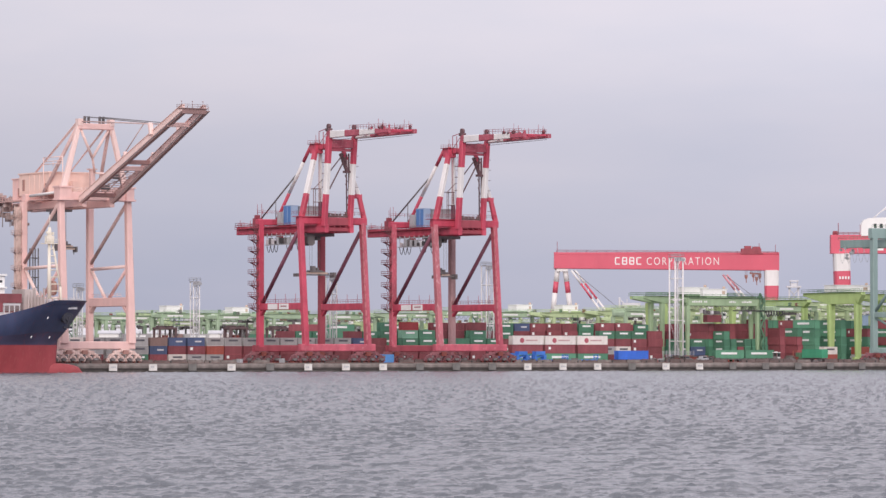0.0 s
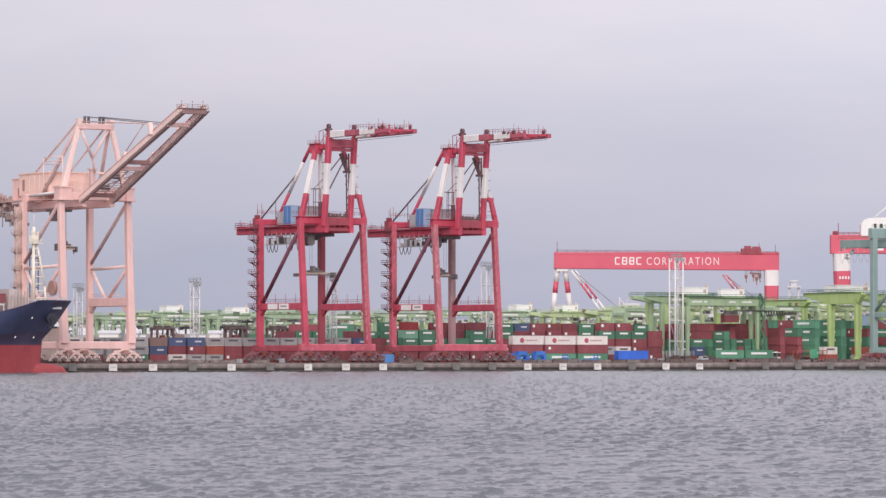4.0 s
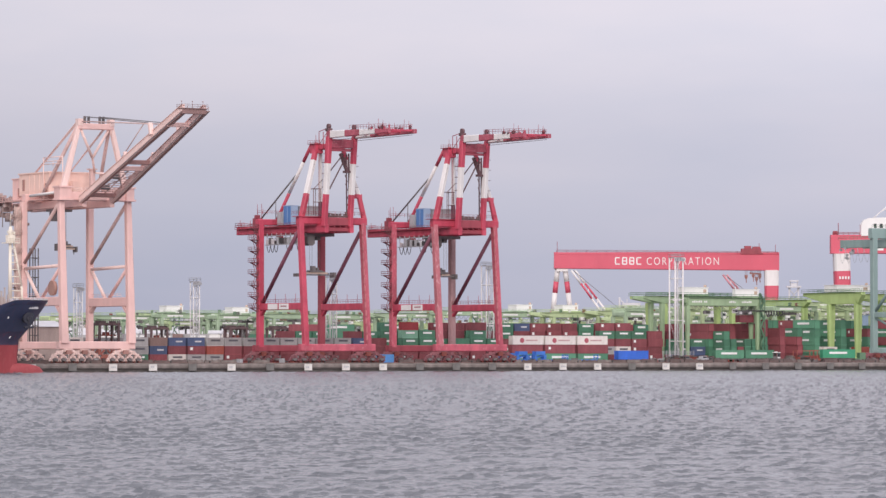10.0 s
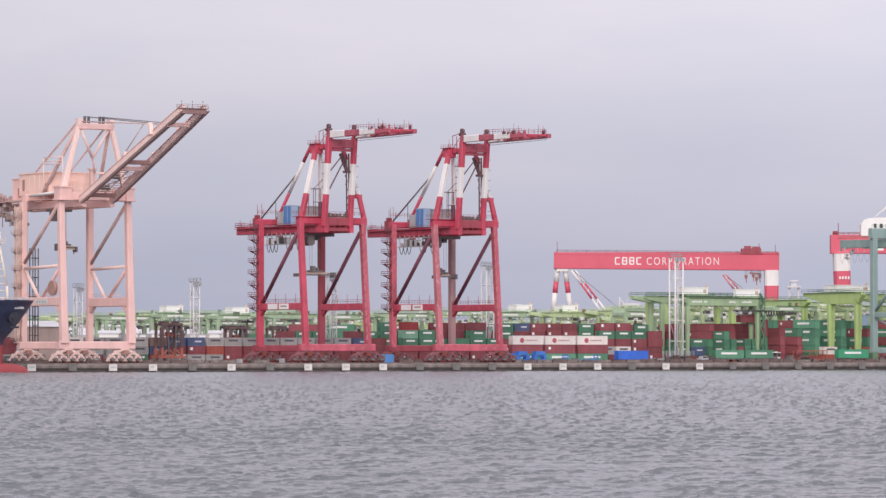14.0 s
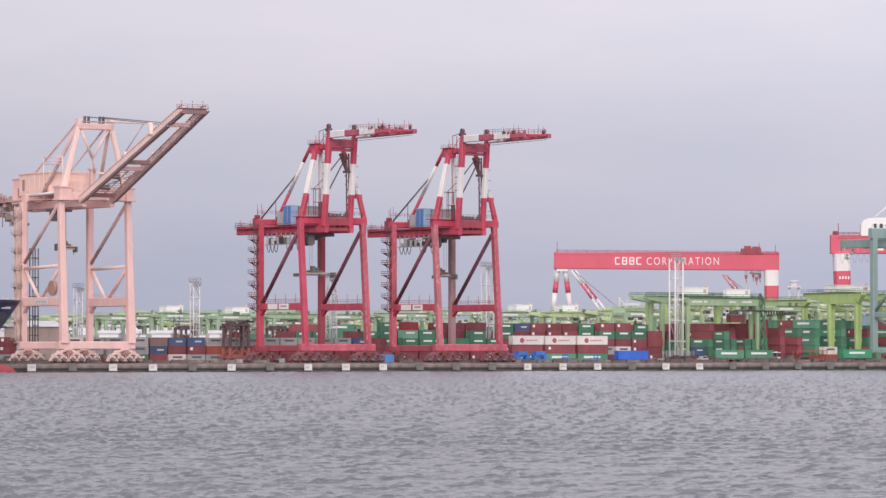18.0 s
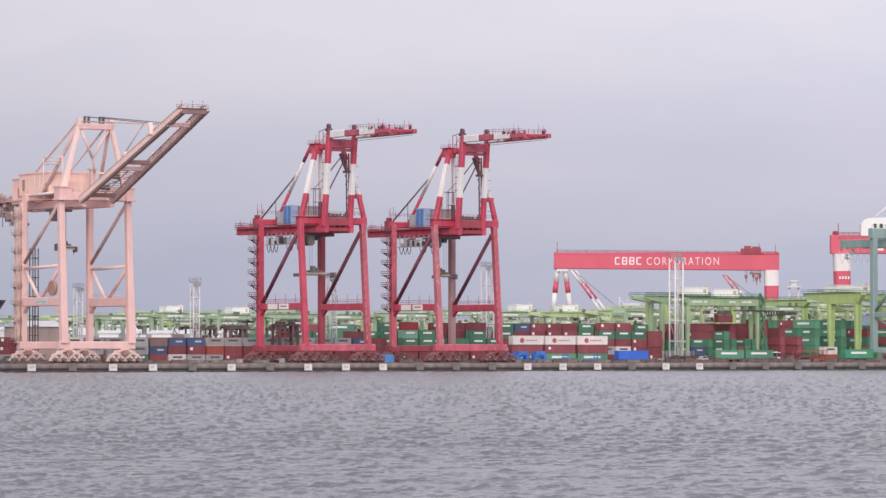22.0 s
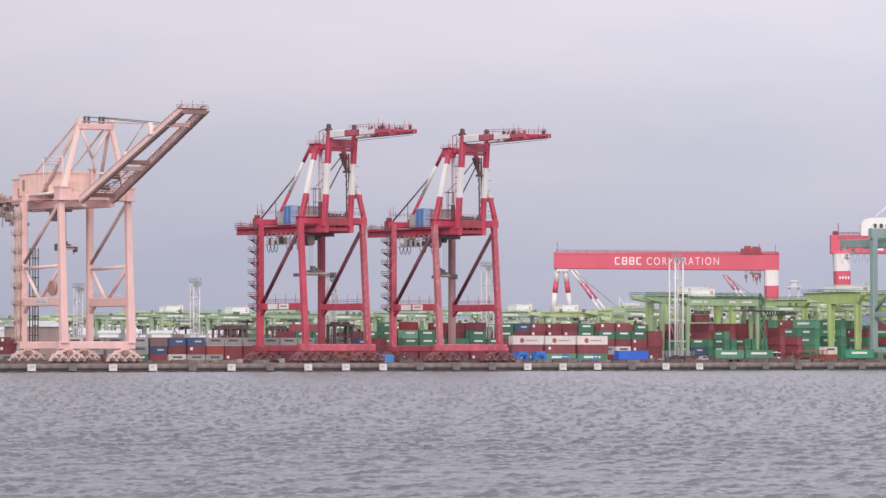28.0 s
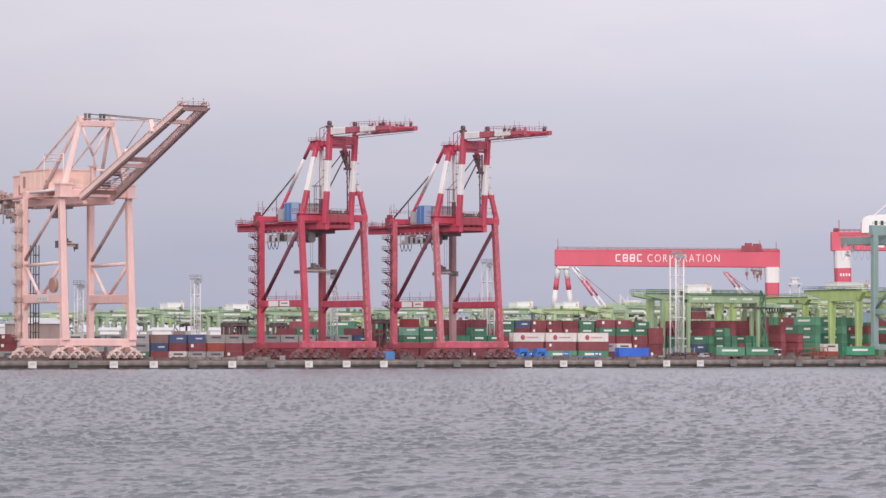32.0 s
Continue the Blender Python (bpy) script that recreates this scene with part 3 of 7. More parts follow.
    railing(fg_, (6.2, -1.2, 46.9), (15.2, -1.2, 46.9), 1.0, 1.1, 0.07)
    part("hinge_gear", fg_, HOIST, c, "dark hinge pins and gear on the boom foot", "stuff")
    lat = bmesh.new()
    tube(lat, (6.5, -1.6, 54.0), (13.0, -2.6, 66.0), 0.22, 6)
    tube(lat, (7.0, -2.0, 60.5), (12.0, -2.4, 66.4), 0.18, 6)
    tube(lat, (15.8, 0.6, 46.0), (14.6, -1.0, 66.5), 0.26, 6)
    tube(lat, (14.8, 0.4, 46.0), (13.6, -1.2, 66.5), 0.2, 6)
    for i in range(7):
        tube(lat, (15.8 - i * 0.16, 0.6, 47 + i * 2.7), (14.8 - i * 0.16, 0.4, 49.2 + i * 2.7), 0.14, 4)
        block(lat, 16.6, 17.6, -1.9, -1.3, 46.5 + i * 3.2, 46.6 + i * 3.2)
    block(lat, 12.6, 15.0, -2.2, -0.8, 60.5, 61.2)
    beam(lat, (11.4, -1.4, 66.4), (13.8, -1.4, 61.0), 0.8, 1.0)
    part("boom_hoist_frame", lat, GRIME, c, "dark hoist frame and ladders inside the boom")
    # outer boom, folded level
    for x in (6.5, 15.6):
        bm = bmesh.new()
        banded(bm, (x, -2.4, 72.0), (x, -37.2, 71.7), 1.5, 2.3, [(0, 0), (0.06, 1), (0.30, 0), (0.54, 1), (0.79, 0)] if x < 10 else [(0, 0), (0.06, 1), (0.30, 0)], 1.2, 1.3)
        part("outer_boom_girder", bm, [OLDRED, WHITE], c, "red level boom girder with white bands")
        rl = bmesh.new()
        railing(rl, (x - 0.9, -16.0, 73.0), (x - 0.9, -36.8, 72.5), 1.2, 1.6, 0.05)
        for yy, h in ((-21, 1.8), (-27, 2.2), (-32.5, 3.0), (-35, 2.4), (-30, 1.6)):
            tube(rl, (x - 0.9, yy, 72.4), (x - 0.9, yy, 72.4 + h), 0.07, 4)
        part("outer_boom_railing", rl, DKRED, c)
        sh = bmesh.new()
        tube(sh, (x - 0.4, -2.6, 74.5), (x + 0.4, -2.6, 74.5), 0.8, 12)
        block(sh, x - 0.8, x + 0.8, -3.4, -1.8, 73.0, 73.9)
        beam(sh, (x, -2.6, 71.0), (x, -2.6, 74.0), 0.9, 0.9)
        part("hinge_sheave", sh, GRIME, c, "grimy dark red rope sheave on the boom hinge")
    lacing = bmesh.new()
    for i in range(6):
        y = -5 - 6.2 * i
        beam(lacing, (6.5, y, 71.9), (15.6, y, 71.9), 0.5, 0.6)
        tube(lacing, (6.5, y, 71.9), (15.6, y - 6.0 if i < 5 else y, 71.9), 0.16, 5)
    part("outer_boom_lacing", lacing, RED, c, kind="stuff")
    # lamps, buffers and rope anchors crowded on the boom's end
    rt = random.Random(int(at[0] * 7))
    for k in range(14):
        y = -24.5 - k * 0.88
        w, h = rt.uniform(0.2, 0.55), rt.uniform(0.3, 1.0)
        x = rt.choice((5.9, 7.2, 15.2))
        part("boom_end_gear", shape((block, x - 0.3, x + 0.3, y - w / 2, y + w / 2, 72.4, 72.6 + h), (tube, (x, y, 72.6 + h), (x, y, 73.2 + h), 0.06, 4)), (GRIME, OLDRED, GRIME)[k % 3], c)
    part("boom_rope", shape((tube, (15.0, -4.0, 70.2), (15.0, -36.6, 70.6), 0.07, 4), (tube, (7.0, -4.0, 70.2), (7.0, -36.6, 70.6), 0.07, 4)), DARK, c)
    fr = bmesh.new()
    for x in (5.0, 6.5):
        tube(fr, (x, 0.6, 67.5), (x, 0.6, 73.0), 0.13, 5)
    tube(fr, (5.0, 0.6, 73.0), (6.5, -2.4, 74.0), 0.13, 5)
    tube(fr, (5.0, 0.6, 69.0), (6.5, -2.4, 73.4), 0.10, 5)
    tube(fr, (5.0, 0.6, 52.0), (5.0, 0.6, 70.0), 0.09, 5)
    part("boom_latch_frame", fr, DKRED, c)
    # machinery house and electrical cabin
    ho = shape((block, 8.4, 16.0, 15.5, 24.0, 46.2, 50.6), (block, 8.1, 16.3, 15.2, 24.3, 50.6, 50.9))
    part("machinery_house", ho, GREY, c, "grey machinery house on the girders")
    part("electrical_cabin", shape((block, 5.4, 8.0, 17.9, 22.4, 45.2, 50.9), (block, 5.3, 8.1, 17.8, 22.5, 50.9, 51.1), (block, 5.30, 5.4, 19.9, 20.1, 45.6, 50.6)), [SKYBLUE], c, "light blue electrical cabin")
    part("cabin_side", shape((block, 5.34, 5.395, 18.1, 22.2, 45.4, 50.8)), CABINBLUE, c, "strong blue side panels")
    part("small_cabin", shape((block, 5.0, 7.6, 23.0, 25.6, 45.2, 49.2)), GREY, c)
    rl = bmesh.new()
    railing(rl, (W, 2.3, 47.6), (0, 2.3, 47.6), 1.1, 1.6, 0.05)
    railing(rl, (-1.6, G - 1.2, 48.4), (W, G - 1.2, 48.4), 1.1, 1.6, 0.05)
    railing(rl, (-1.8, 1.6, 47.6), (-1.8, 5.4, 47.6), 1.1, 1.2, 0.05)
    for x, h in ((-1.0, 3.2), (1.0, 2.0), (W - 2, 2.6)):
        tube(rl, (x, G, 48.3), (x, G, 48.3 + h), 0.07, 4)
    part("top_railing", rl, DKRED, c)
    pl = bmesh.new()
    for q in (4.6, 7.0):
        tube(pl, (q, 3.2, 47.6), (q, 3.2, 55.6), 0.13, 5)
        tube(pl, (q, 6.0, 47.6), (q, 6.0, 55.6), 0.11, 5)
    for z in (51.6, 55.6):
        tube(pl, (4.6, 3.2, z), (7.0, 3.2, z), 0.12, 5)
    tube(pl, (4.6, 3.2, 55.6), (8.6, 4.4, 58.6), 0.12, 5)
    block(pl, 4.3, 7.4, 2.8, 6.2, 55.6, 55.75)
    part("boom_access_frame", pl, HOIST, c)
    stair_tower(c, -1.1, G, 19.5, 46.0, STAIRRED)
    ld = bmesh.new()
    for i in range(14):
        z = 9.5 + i * 2.5
        y = 3.3 * (z - 7.6) / 37.8
        block(ld, W - 1.35, W - 0.98, y - 1.75, y - 1.2, z, z + 1.7)
    tube(ld, (W - 1.2, -1.5, 8.6), (W - 1.2, 1.8, 45.0), 0.09, 5)
    part("leg_ladder", ld, LADDER, c, "faded caged ladder on the leg")
    # trolley, festoon, spreader
    tr = shape((block, 6.0, 16.0, grab_y - 3.4, grab_y + 3.4, 41.4, 42.3), (beam, (7.2, grab_y - 4.2, 40.2), (7.2, grab_y - 1.0, 40.2), 2.6, 3.4, 0, None, None, 0.25), (block, 10.2, 11.6, grab_y - 2.5, grab_y - 0.6, 40.2, 41.4))
    part("trolley", tr, DARK, c, "dark trolley with an operator cabin")
    sp = shape((beam, (x0 + 0.4, grab_y, 29.6), (x1 - 0.4, grab_y, 29.6), 0.7, 0.4), (block, 8.8, 13.2, grab_y - 0.8, grab_y + 0.8, 30.35, 31.0), (block, 9.6, 11.0, grab_y - 0.6, grab_y + 0.6, 31.0, 32.3), (block, 11.4, 12.2, grab_y - 0.6, grab_y + 0.6, 31.0, 31.8), (beam, (x0 + 1.6, grab_y, 29.9), (x0 + 4.6, grab_y, 30.9), 0.3, 0.3), (beam, (x1 - 1.6, grab_y, 29.9), (x1 - 4.6, grab_y, 30.9), 0.3, 0.3),
               (block, x0 - 0.4, x0 + 0.4, grab_y - 1.2, grab_y + 1.2, 29.0, 30.0), (block, x1 - 0.4, x1 + 0.4, grab_y - 1.2, grab_y + 1.2, 28.8, 30.4))
    part("spreader", sp, DARK, c, "dark spreader hanging on its ropes")
    part("spreader_frame", shape((block, x0 + 2.2, x1 - 2.2, grab_y - 0.55, grab_y + 0.55, 29.9, 30.35)), BEIGE, c)
    rp = bmesh.new()
    for x in (9.6, 12.4):
        for dy in (-0.7, 0.7):
            tube(rp, (x, grab_y + dy, 31.8 if x > 11 else 32.2), (x, grab_y + dy, 41.6), 0.05, 4)
    part("hoist_rope", rp, DARK, c)
    # festoon track hung below the girder, with cable carriers above it and loops beneath
    ft = bmesh.new()
    festoon(ft, 19.6, 26.4, 1.8, 38.9, 3, 2.3, 0.12)
    festoon(ft, 10.6, 14.6, 1.8, 38.9, 2, 1.9, 0.12)
    festoon(ft, 5.8, 8.4, 1.8, 38.9, 1, 2.4, 0.12)
    part("festoon_cable", ft, RUBBER, c)
    tk = shape((block, 1.5, 2.1, 6.0, 27.0, 38.8, 39.05), (block, 1.2, 2.4, 6.0, 27.0, 41.6, 41.8))
    for k in range(8):
        tube(tk, (1.8, 6.6 + 2.8 * k, 39.0), (1.8, 6.6 + 2.8 * k, 42.4), 0.12, 5)
    part("festoon_track", tk, GREY, c, "grey steel festoon track")
    rc = random.Random(int(at[0] * 10))
    for k in range(13):
        y, w = 7.0 + 1.5 * k, rc.uniform(0.5, 1.2)
        part("cable_carrier", shape((block, 1.35, 2.25, y, y + w, 39.1, 39.9 + rc.random() * 1.5)), (DARK, LGREY, RUBBER, GREY)[rc.randrange(4)], c)
    for y in (9.0, 16.0, 24.0):
        part("festoon_bracket", shape((beam, (1.8, y, 42.3), (6.4, y, 42.6), 0.3, 0.3)), DKRED, c)
    return c


red_crane((-9.1, 3, 0), "red and white quay crane with folded boom on quay rails", 13.0)
red_crane((39.5, 3, 0), "red and white quay crane with folded boom, beside its twin", 16.4, True, 8.6, 16.0)


LOUVRE = paint("louvre_brown", (0.42, 0.22, 0.19))


HOUSEPINK = paint("sheet_salmon", (0.90, 0.64, 0.56), 0.5, vary=0.06, wear=0.2, dirt=(0.6, 0.4, 0.33))
# darker salmon copy: shade on braces and stays is put into its colour
SHADESALMON = paint("shaded_worn_salmon", (0.66, 0.47, 0.45), 0.6, vary=0.18, wear=0.35)


def pink_crane(at):
    W, G = 22.3, 25.3
    c = thing("quay_crane", "salmon pink quay crane with its lattice boom half raised", "crane", "quay cranes", at)
    for x in (0, W):
        part("waterside_leg", shape((beam, (x, -0.7, 8.4), (x, 1.6, 51.4), 2.35, 2.3, 0, 1.7, 1.75)), PINK, c)
        part("landside_leg", shape((beam, (x, G, 8.4), (x, G, 50.6), 1.9, 1.9)), PINK, c)
        part("portal_beam", shape((beam, (x, 1.0, 20.7), (x, G, 20.7), 1.7, 2.7), (beam, (x, 1.6, 17.8), (x, 4.2, 20.0), 1.4, 1.0), (beam, (x, G - 0.8, 17.8), (x, G - 3.0, 20.0), 1.4, 1.0)), PINK, c)
        part("cross_tube", shape((tube, (x, 0.8, 31.2), (x, G, 30.6), 0.5, 10)), PINKLT, c)
        part("diagonal_brace", shape((tube, (x, 2.6, 49.6), (x, G - 0.8, 32.4), 0.52, 10)), SHADESALMON, c)
        part("lower_brace", shape((tube, (x, G - 0.6, 31.0), (x, 15.4, 21.8), 0.5, 8)), PINKLT, c)
        part("lower_brace", shape((tube, (x, 1.6, 30.8), (x, 13.2, 21.8), 0.5, 8)), PINK, c)
        rl = bmesh.new()
        railing(rl, (x - 0.9, 4, 22.1), (x - 0.9, G - 2, 22.1), 1.0, 2.4, 0.05)
        part("portal_railing", rl, PINK, c)
        r = x + (2.4 if x == 0 else 1.0)
        part("leg_head", shape((block, x - 1.5, r, -0.6, 3.0, 50.6, 54.4), (block, x - 1.8, r + 0.4, -1.0, 3.4, 54.0, 54.5), (block, x - 1.8, r + 0.4, -1.0, 3.4, 50.3, 50.8)), PINK, c)
    for y in (0, G):
        part("sill_beam", shape((beam, (-1.6, y, 7.8), (W + 1.2, y, 7.8), 2.0, 2.3)), PINK, c)
    travel_gear(c, (1.2, W - 2.2), (-0.3, G), 6.7, BOGIEPINK, 1.5)
    part("upper_cross_beam", shape((beam, (0, 1.6, 51.6), (W, 1.6, 51.6), 2.2, 2.6)), PINK, c)
    part("upper_cross_beam", shape((beam, (0, G, 51.6), (W, G, 51.6), 2.0, 2.4)), PINK, c)
    for x in (6.4, 15.6):
        part("trolley_girder", shape((beam, (x, -1.2, 49.6), (x, 49.8, 49.6), 1.4, 2.3)), PINK, c)
    sg = bmesh.new()
    block(sg, -0.94, -0.88, 8.0, 16.0, 19.9, 21.5)
    part("sign_board", sg, PANELWHITE, c, "white board with dark bars")
    for k in range(4):
        part("sign_bar", shape((block, -0.98, -0.94, 9.0 + 1.7 * k, 9.9 + 1.7 * k, 20.3, 21.0)), GREY, c, "dark bar on the board")
    # machinery house behind, stepped
    part("machinery_house", shape((block, 2.6, 16.6, 14.2, 33.2, 52.6, 58.9), (block, 2.3, 16.9, 13.9, 33.5, 58.9, 59.3), (block, 2.52, 2.6, 14.4, 33.0, 53.6, 53.9), (block, 2.52, 2.6, 20.0, 20.2, 52.8, 58.7), (block, 2.52, 2.6, 26.6, 26.8, 52.8, 58.7), (block, 2.52, 2.6, 17.0, 17.15, 52.8, 58.7), (block, 2.52, 2.6, 23.4, 23.55, 52.8, 58.7), (block, 9.5, 13.0, 12.2, 14.0, 52.6, 56.4)), HOUSEPINK, c, "pale salmon sheet-clad machinery house")
    part("machinery_annex", shape((block, 3.4, 14.0, 33.5, 39.2, 51.4, 57.7), (block, 3.1, 14.3, 33.5, 39.5, 57.7, 58.0), (block, 3.32, 3.4, 36.2, 36.4, 51.6, 57.5)), PINK, c)
    for q in ((2.45, 2.52, 29.6, 31.0, 54.0, 57.4), (2.45, 2.52, 15.0, 16.4, 53.4, 55.8), (3.3, 3.4, 34.0, 35.6, 52.0, 55.0)):
        part("house_louvre", shape((block, *q)), LOUVRE, c)
    part("service_duct", shape((tube, (0.2, 3.6, 52.8), (0.4, 22.0, 52.2), 0.42, 8)), WHITE, c, "pale pipe beside the house")
    gl = bmesh.new()
    block(gl, 1.0, 3.2, 12.0, 49.5, 50.9, 51.05)
    railing(gl, (1.0, 12.0, 51.0), (1.0, 49.5, 51.0), 1.1, 2.0, 0.06)
    railing(gl, (1.0, 49.5, 51.0), (17, 49.5, 51.0), 1.1, 2.0, 0.06)
    part("back_walkway", gl, PINK, c)
    bp = bmesh.new()
    rng = random.Random(5)
    for i in range(34):
        x, y = 1 + rng.random() * 9, 37 + rng.random() * 12
        z = 44.0 + rng.random() * 9
        block(bp, x, x + 0.8 + rng.random() * 1.6, y, y + 0.8 + rng.random() * 2, z, z + 0.5 + rng.random() * 1.4)
    for y in (40, 45, 49.5):
        tube(bp, (3, y, 43.6), (3, y, 53), 0.14, 5)
    part("rear_gear", bp, paint("rear_gear_grey", (0.52, 0.40, 0.385), 0.6, vary=0.3, each=0.3), c, "clutter of sheaves and platforms at the back", "stuff")
    # mast
    for x, xt in ((0.8, 6.0), (W - 0.8, 16.4)):
        part("mast_leg", shape((beam, (x, 1.6, 53.6), (xt, 1.4, 73.0), 1.5, 1.7, 0, 1.2, 1.3)), PINKLT, c)
        part("mast_back_leg", shape((tube, (xt, 1.9, 73.0), (x + (1.0 if x < 5 else -1.0), 17.4, 51.6), 0.56, 8)), SHADESALMON, c)
        part("back_stay", shape((tube, (xt, 2.2, 74.0), (x + (4.6 if x < 5 else -4.6), 30.0, 58.6), 0.22, 6), (tube, (xt, 2.2, 73.4), (x + (4.6 if x < 5 else -4.6), 42.0, 52.0), 0.16, 6)), SHADESALMON, c)
        part("mast_knee", shape((tube, (xt, 1.4, 72.4), (11.2, 3.0, 63.0), 0.42, 6), (tube, (11.2, 3.0, 63.0), (11.8, 2.6, 58.6), 0.36, 6)), PINKLT, c)
        if x > 5:
            part("mast_strut", shape((tube, (11.8, 2.6, 58.6), (20.0, 1.6, 58.4), 0.3, 6)), PINKLT, c)
        st = bmesh.new()
        block(st, xt - 0.8, xt + 0.8, 0.4, 2.4, 72.4, 74.4)
        part("mast_cap", st, PINKLT, c)
    part("mast_head", shape((beam, (5.4, 1.4, 72.2), (17, 1.4, 72.2), 1.6, 1.8)), PINK, c)
    sv = bmesh.new()
    for x in (7.6, 8.9, 12.6, 13.8):
        block(sv, x, x + 0.32, 0.8, 2.0, 73.1, 75.2)
    part("sheave", sv, DARK, c, "dark rope sheaves on the mast head")
    rl = bmesh.new()
    railing(rl, (2.2, 4.6, 60.6), (2.2, 16.8, 60.6), 1.6, 6.0, 0.12)
    tube(rl, (2.2, 16.8, 51), (2.2, 16.8, 63.4), 0.16, 5)
    tube(rl, (2.2, 4.6, 53.4), (2.2, 4.6, 63.4), 0.16, 5)
    tube(rl, (2.2, 4.6, 63.4), (2.2, 16.8, 63.4), 0.14, 5)
    part("roof_gantry", rl, PINKLT, c)
    # boom, half raised
    hy, hz, ty, tz = -0.8, 50.6, -57.6, 74.4
    d = Vector((0, ty - hy, tz - hz))
    for x in (5.2, 15.4):
        xe = x + (2.6 if x < 10 else -0.7)
        # left girder and both flanges paler, standing in for reflected light below
        part("boom_girder", shape((beam, (x, hy, hz), (xe, ty, tz + 0.4), 1.0, 1.5), (beam, (x - 0.1, hy - 0.3, hz + 0.85), (xe - 0.1, ty, tz + 1.2), 1.4, 0.14)), PINKLT if x < 10 else SHADESALMON, c)
        part("boom_rail_flange", shape((beam, (x - 0.1, hy - 0.3, hz - 0.95), (xe - 0.1, ty, tz - 0.55), 1.2, 0.2)), PINKLT, c)
        part("trolley_rail", shape((beam, (x + 0.5, hy - 0.3, hz - 1.0), (xe + 0.5, ty, tz - 0.6), 0.4, 0.45)), LOUVRE, c, "brown trolley rail under the boom girder")
        wk = bmesh.new()
        p, q = Vector((x + 1.3, hy, hz - 0.6)), Vector((xe + 1.3, ty, tz - 0.4))
        beam(wk, p, q, 1.0, 0.12)
        railing(wk, p, q, 1.1, 3.0, 0.05)
        part("boom_walkway", wk, paint("walkway_brown", (0.50, 0.34, 0.325), 0.7), c)
    for i, f in enumerate((0.06, 0.36, 0.43, 0.84, 0.99)):
        p = Vector((0, hy, hz)) + d * f
        part("boom_cross_tie", shape((beam, p + Vector((5.2 + 2.6 * f, 0, -0.2)), p + Vector((15.4 - 0.7 * f, 0, -0.2)), 1.2, 1.3)), PINK if i % 2 else paint("tie_brown", (0.36, 0.2, 0.19)), c)
    # ladders, trolley gear and rope guides between the girders at the boom foot
    bl = bmesh.new()
    for i in range(12):
        f = 0.08 + i * 0.024
        p = Vector((0, hy, hz)) + d * f
        beam(bl, p + Vector((5.9 + 2.2 * f, 0, 0.3)), p + Vector((14.8, 0, 0.3)), 0.22, 0.22)
    for x in (8.4, 11.6):
        beam(bl, Vector((x, hy, hz + 0.5)) + d * 0.06, Vector((x, hy, hz + 0.5)) + d * 0.36, 0.3, 0.3)
    tube(bl, Vector((6.2, hy, hz)) + d * 0.1, Vector((14.6, hy, hz)) + d * 0.3, 0.16, 5)
    tube(bl, Vector((14.6, hy, hz)) + d * 0.14, Vector((6.6, hy, hz)) + d * 0.36, 0.16, 5)
    part("boom_ladder", bl, SHADESALMON, c, kind="stuff")
    for f, w in ((0.10, 2.6), (0.22, 1.8), (0.31, 2.2)):
        p = Vector((10.2, hy, hz + 0.9)) + d * f
        part("rope_guide", shape((block, p.x - w / 2, p.x + w / 2, p.y - 0.7, p.y + 0.7, p.z - 0.5, p.z + 0.5), (tube, p + Vector((-w / 2 - 0.3, 0, 0.6)), p + Vector((w / 2 + 0.3, 0, 0.6)), 0.35, 8)), DARK, c)
    for i in range(9):
        p = Vector((16.2, hy, hz)) + d * (0.38 + 0.06 * i)
        part("boom_lamp", shape((beam, p, p + Vector((0, 0, 1.7)), 0.12, 0.12), (block, p.x - 0.3, p.x + 0.3, p.y - 0.3, p.y + 0.3, p.z + 1.5, p.z + 1.9)), LOUVRE, c)
    tip = bmesh.new()
    p = Vector((0, hy, hz)) + d
    block(tip, 7.4, 15.0, p.y - 0.4, p.y + 2.0, p.z - 1.3, p.z + 0.1)
    block(tip, 7.0, 15.4, p.y - 0.8, p.y + 2.4, p.z + 0.1, p.z + 0.3)
    p = p + Vector((0, 2.4, -1.4))
    railing(tip, (7.0, p.y - 3.2, p.z + 1.7), (15.4, p.y - 3.2, p.z + 1.7), 1.0, 1.6, 0.05)
    railing(tip, (7.0, p.y - 3.2, p.z + 1.7), (7.0, p.y, p.z + 1.7), 1.0, 1.6, 0.05)
    for x in (8.0, 11.5, 14.9):
        tube(tip, (x, p.y - 1, p.z + 1.6), (x, p.y - 1, p.z + 3.6), 0.05, 4)
        block(tip, x - 0.14, x + 0.14, p.y - 1.1, p.y - 0.9, p.z + 3.5, p.z + 3.8)
    part("boom_tip", tip, paint("tip_brown", (0.30, 0.18, 0.175), 0.65, vary=0.25), c, "dark brown platform at the boom tip")
    for x in (6.4, 15.6):
        p = Vector((x, hy, hz)) + d * 0.72
        part("stay_bracket", shape((beam, p, p + Vector((0, 1.0, 3.4)), 1.3, 1.0)), PINKLT, c)
        p = Vector((x, hy, hz)) + d * 0.45
        part("stay_bracket", shape((beam, p, p + Vector((0, 0.5, 2.2)), 1.0, 0.8)), PINKLT, c)
    fs = bmesh.new()
    for x, xt in ((6.4, 6.4), (15.6, 16.0)):
        p = Vector((x, hy, hz)) + d * 0.72 + Vector((0, 1.0, 3.2))
        tube(fs, (xt, 0.6, 73.6), p, 0.2, 6)
        m = Vector((x, hy, hz)) + d * 0.45 + Vector((0, 0.5, 2.0))
        if x > 10:
            tube(fs, Vector((xt, 0.6, 73.6)).lerp(p, 0.5), (19.2, 1.4, 62.0), 0.16, 6)
